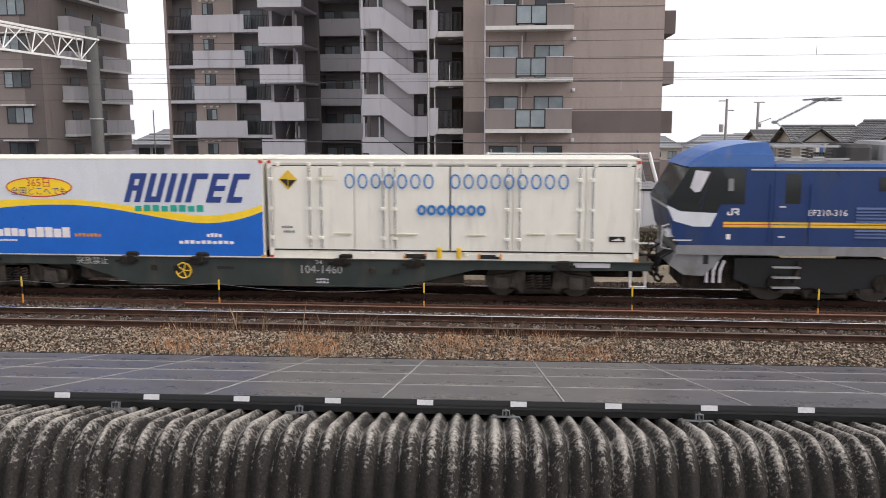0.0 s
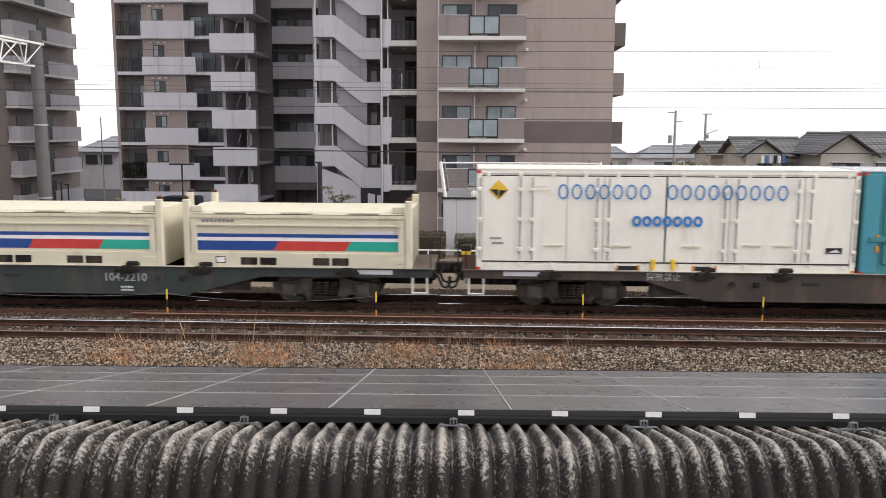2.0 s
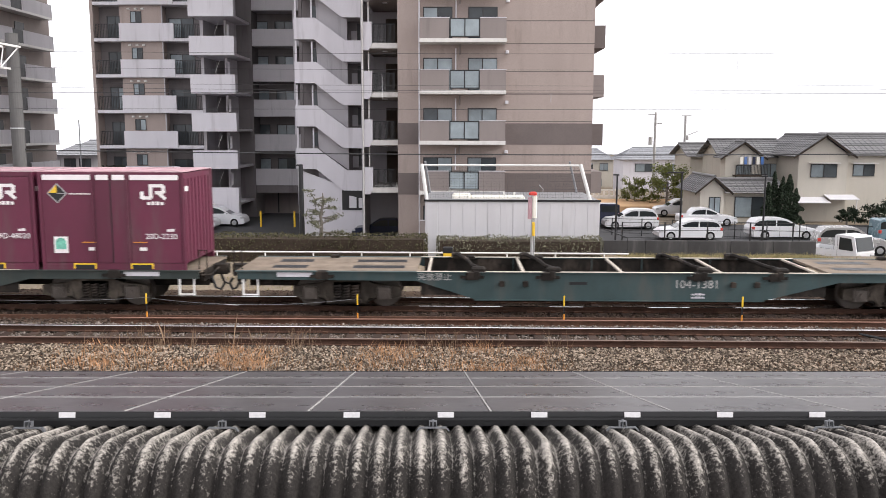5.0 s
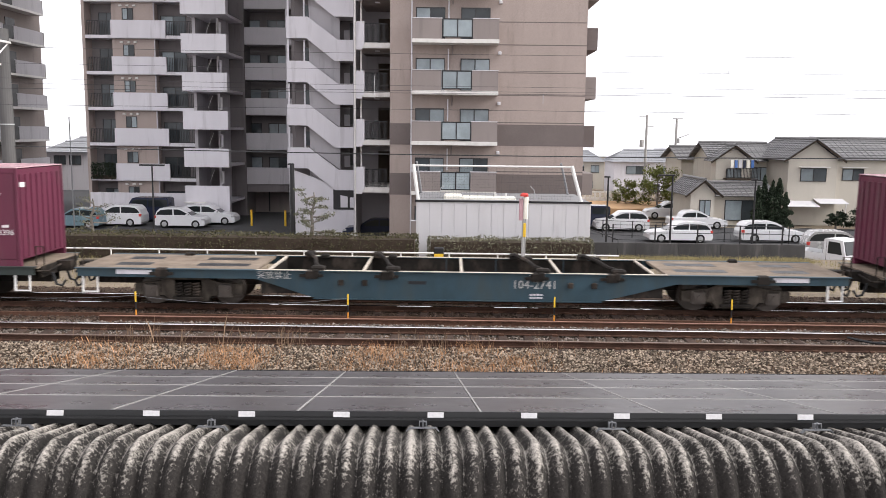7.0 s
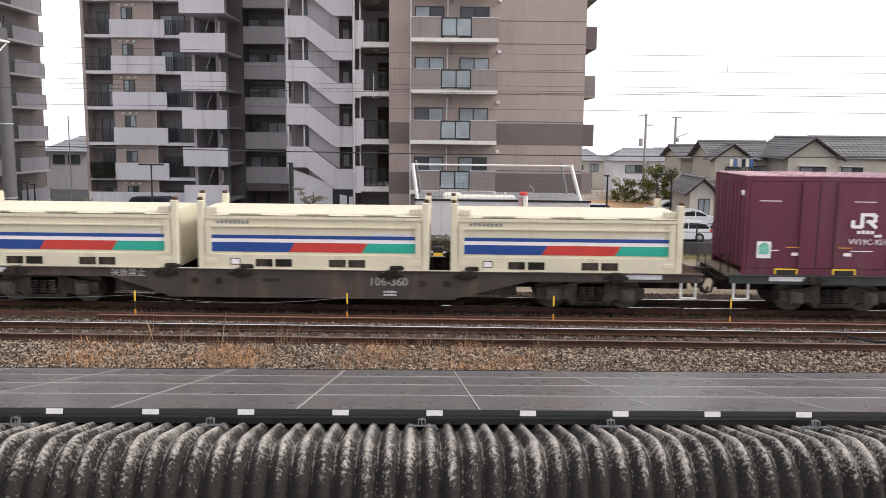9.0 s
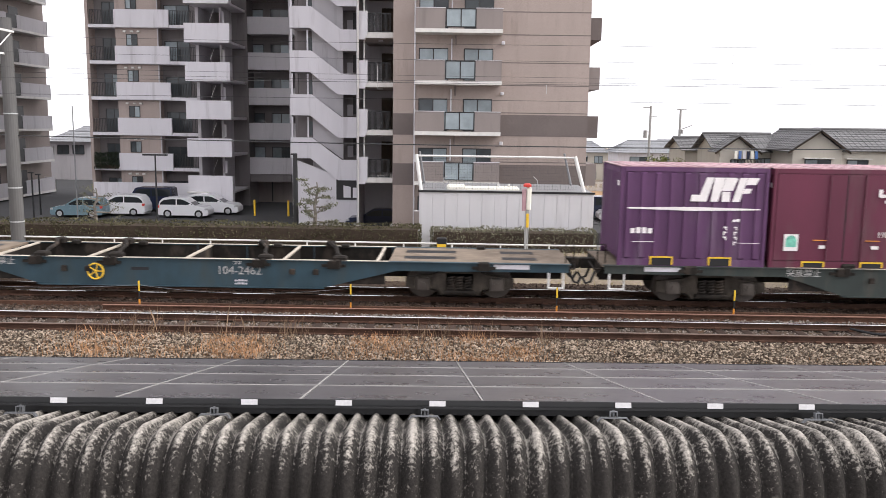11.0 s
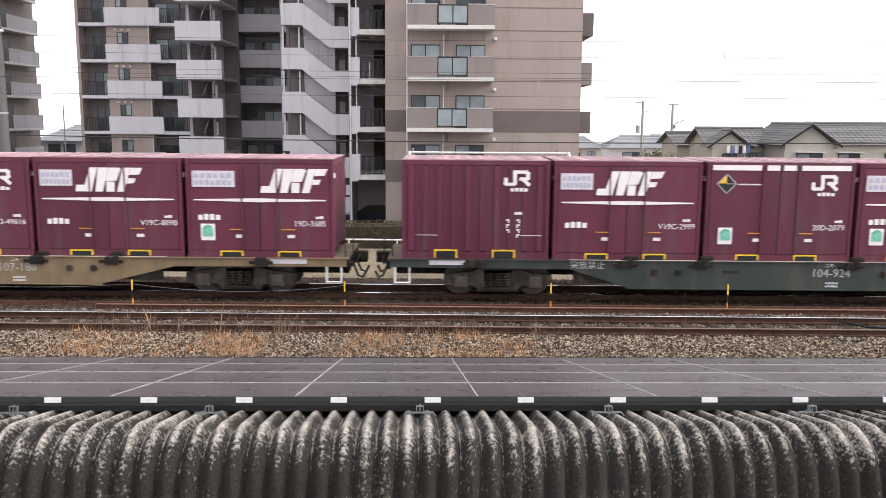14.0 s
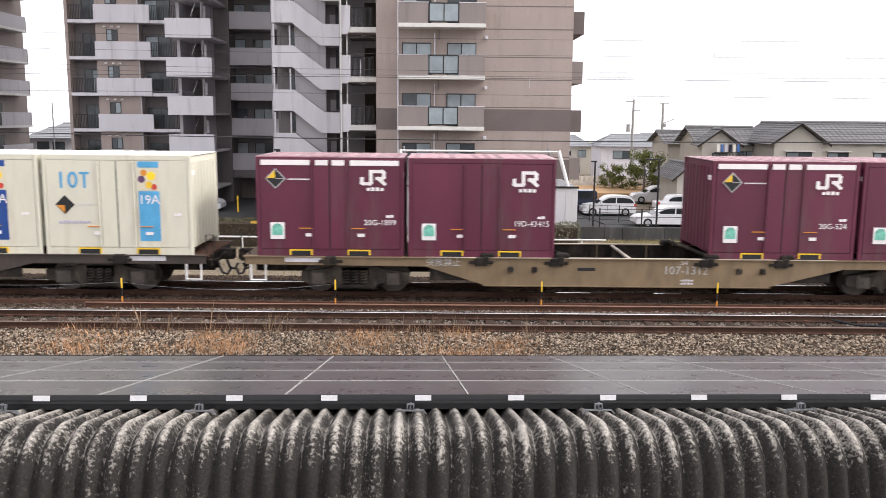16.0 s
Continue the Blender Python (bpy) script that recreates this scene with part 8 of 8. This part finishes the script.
PRUNED = material("pruned_tree_leaves", (0.13, 0.13, 0.085), 0.8, vary=0.2, island=0.5)
build_tree(-7.75, 47, -1.9, 3.5, 1.35, 4, PRUNED, "pruned garden tree with bare limbs and small leaf pads", 1300, 13, 0.065, 0.35, 0.13)
build_tree(-20.3, 47, -2.0, 3.0, 1.5, 8, PRUNED, "sparse pruned tree beside a hedge", 420, 10, 0.06, 0.35, 0.12)
build_tree(19.9, 80, -2.9, 4.9, 2.2, 5, LEAF, "round yellow-green garden tree", 2600, 16, 0.13, 1.0, 0.14)
build_tree(17.2, 82, -2.9, 3.3, 1.6, 15, LEAF, "low yellow-green garden tree", 1500, 12, 0.12, 0.9, 0.1)
build_tree(22.0, 79, -2.9, 3.0, 1.0, 25, PRUNED, "thin bare garden tree", 200, 10, 0.07, 0.8, 0.08)
def build_evergreen(x, y, z, height, spread, seed):
    """A narrow upright evergreen: a trunk inside a ragged, pointed spire of foliage."""
    rnd = random.Random(seed)
    t = thing("evergreen_tree", "dark pointed evergreen clipped into spires before a house", "tree", "evergreens", at=(x, y, z))
    part("trunk", Shape().tube((0, 0, 0), (0, 0, height * 0.9), 0.08, 7, 0.02), BARK, t)
    crown = Shape()
    for _ in range(1500):
        k = rnd.random() ** 1.25
        r = spread * (1 - k) ** 0.75 * (0.72 + 0.75 * noise.noise((k * 7, seed * 1.37, 0.3))) + 0.03
        a, q = rnd.uniform(0, 6.28), r * math.sqrt(rnd.uniform(0.2, 1.0))
        c = (q * math.cos(a), q * math.sin(a), 0.25 + k * (height - 0.25))
        if rnd.random() < 0.25:
            crown.blob(c, rnd.uniform(0.05, 0.11), 1.6, rnd)
        else:
            crown.leaf(c, rnd.uniform(0.07, 0.15), rnd)
    part("crown", crown, DARK_LEAF, t, "dense dark foliage spire")


for i, (cx, cy, ct) in enumerate(((24.4, 66.0, 0.5), (24.95, 66.3, 1.3), (25.5, 66.0, 0.9), (26.1, 66.2, 1.1), (26.6, 66.1, 0.0))):
    build_evergreen(cx, cy, -2.8, ct + 2.9, 0.78, 30 + i)
for i, (cx, cy, ct, sp) in enumerate(((32.5, 65.5, -0.9, 1.2), (34.2, 66, -0.4, 1.4), (36.5, 66, 0.6, 1.3), (30.8, 66.3, -1.2, 0.9), (-31.0, 75, -0.6, 1.6), (-33.5, 90, 0.8, 2.0), (-36.2, 100, 0.4, 2.2))):
    build_tree(cx, cy, -2.8, ct + 2.8, sp, 50 + i, DARK_LEAF if i < 4 else LEAF, "dense garden shrub beside a house", 1100, 12, 0.11, 0.8, 0.09)
bh = thing("balcony_plants", "dense green plants over a balcony railing", "plants", at=(-29.0, 69.7, 0.3))
sb = Shape()
rb = random.Random(6)
for _ in range(900):
    sb.leaf((rb.uniform(-1.0, 1.0), rb.uniform(-0.25, 0.15), rb.uniform(0, 1.35)), rb.uniform(0.06, 0.13), rb)
part("foliage", sb, DARK_LEAF, bh)
part("planter", Shape().soft_box(-0.95, 0.95, -0.05, 0.2, 0.0, 0.3, 0.02), WOOD_DARK, bh)

# ---- ballast stones, dry grass, sleepers ----
def bed_near(y):
    return np.interp(y, [15.0, 15.9, 16.8, 20.3, 24.2, 25.2], [-0.36, -0.24, -0.17, -0.20, -0.17, -0.40])


stones(1, 34000, 15.2, 17.75, bed_near, STONE, "pale angular ballast stones beside the near track", 0.016, 0.038)
stones(2, 11000, 17.75, 19.1, bed_near, BROWN_STONE, "brown ballast stones between the rails", 0.018, 0.038, 17, 0.01)
stones(5, 11000, 19.12, 19.92, bed_near, BROWN_STONE, "grey-brown ballast stones beside a spare rail", 0.020, 0.044, 18, 0.05)
stones(3, 9000, 20.05, 21.3, bed_near, RUSTY_STONE, "dark rust-stained ballast between the tracks", 0.018, 0.042, 18, 0.03)
stones(4, 14000, 21.3, 24.8, bed_near, RUSTY_STONE, "dark ballast under the far track", 0.02, 0.045, 20, 0.01)
rg = random.Random(21)
tufts = [(rg.choice((-7.9, -7.2, -6.7, -5.2, -4.4, -4.0, -4.1, -1.7, -1.4, -0.5, 0.4, 1.5)) + rg.gauss(0, 0.33), rg.uniform(15.9, 17.6), rg.uniform(0.35, 0.95)) for _ in range(130)]
grass_stuff("dry_grass", 5, tufts, DRY_GRASS, "tufts of dry orange grass on the ballast", 0.30, 0.26, 40, 0.0030)
low = [(rg.uniform(-13, 13), rg.uniform(16.1, 17.6), rg.uniform(0.2, 0.5)) for _ in range(520)]
grass_stuff("dry_grass", 6, low, DRY_GRASS, "thin low dry grass among ballast stones", 0.20, 0.18, 12, 0.003)
weeds = [(x + rg.gauss(0, 0.2), 17.4 + rg.uniform(-0.1, 0.5), rg.uniform(0.6, 1.0)) for x in (-7.9, -7.3, -6.6, -6.0, -5.0, -3.9, -3.5, -0.6, -0.2, 0.3, 2.0) for _ in range(3)]
grass_stuff("dry_weeds", 7, weeds, WEED, "tall thin dead weeds beside the near rail", 0.75, 0.12, 11, 0.004)
strip = [(rg.uniform(8, 17.5), rg.uniform(39.4, 40.8), rg.uniform(0.5, 1.0)) for _ in range(380)] + [(rg.uniform(-24, 24), rg.uniform(26.5, 40.5), rg.uniform(0.4, 1.0)) for _ in range(900)]


def bank_grass():
    rnd = random.Random(9)
    s = Shape()
    for x, y, k in strip:
        z = ground_height(y) - 0.02
        for _ in range(int(16 * k)):
            px, py = x + rnd.gauss(0, 0.3), y + rnd.gauss(0, 0.25)
            h, a = 0.28 * rnd.uniform(0.3, 1.1) * k, rnd.uniform(0, 6.28)
            s.add([(px - 0.01, py, z), (px + 0.01, py, z), (px + math.cos(a) * h * 0.5, py + math.sin(a) * h * 0.5, z + h)], [(0, 1, 2)])
    solid("bank_grass", s, material("pale_winter_grass", (0.28, 0.24, 0.12), 0.9, vary=0.2, island=0.4), "pale winter grass on the railway bank", "grass", kind="stuff")


bank_grass()
lay_sleepers(far_track, TC)
lay_sleepers(near_track, NC)


# ---- movement ----
def motions():
    for ob, x, z in MOVERS:
        walk(ob, [(t, pose(x + SPEED * t, TC, z)) for t in (0.0, 4.0, 8.0, 12.0, DURATION)])
    steps = range(0, round(DURATION * FPS) + 1)
    for ob, x, r in WHEELS:
        # rolling without slip, a row for each thirtieth of a second
        walk(ob, [(i / FPS, pose(x, 0, r) @ Matrix.Rotation((SPEED * i / FPS / r) % (2 * math.pi), 4, "Y")) for i in steps])


motions()
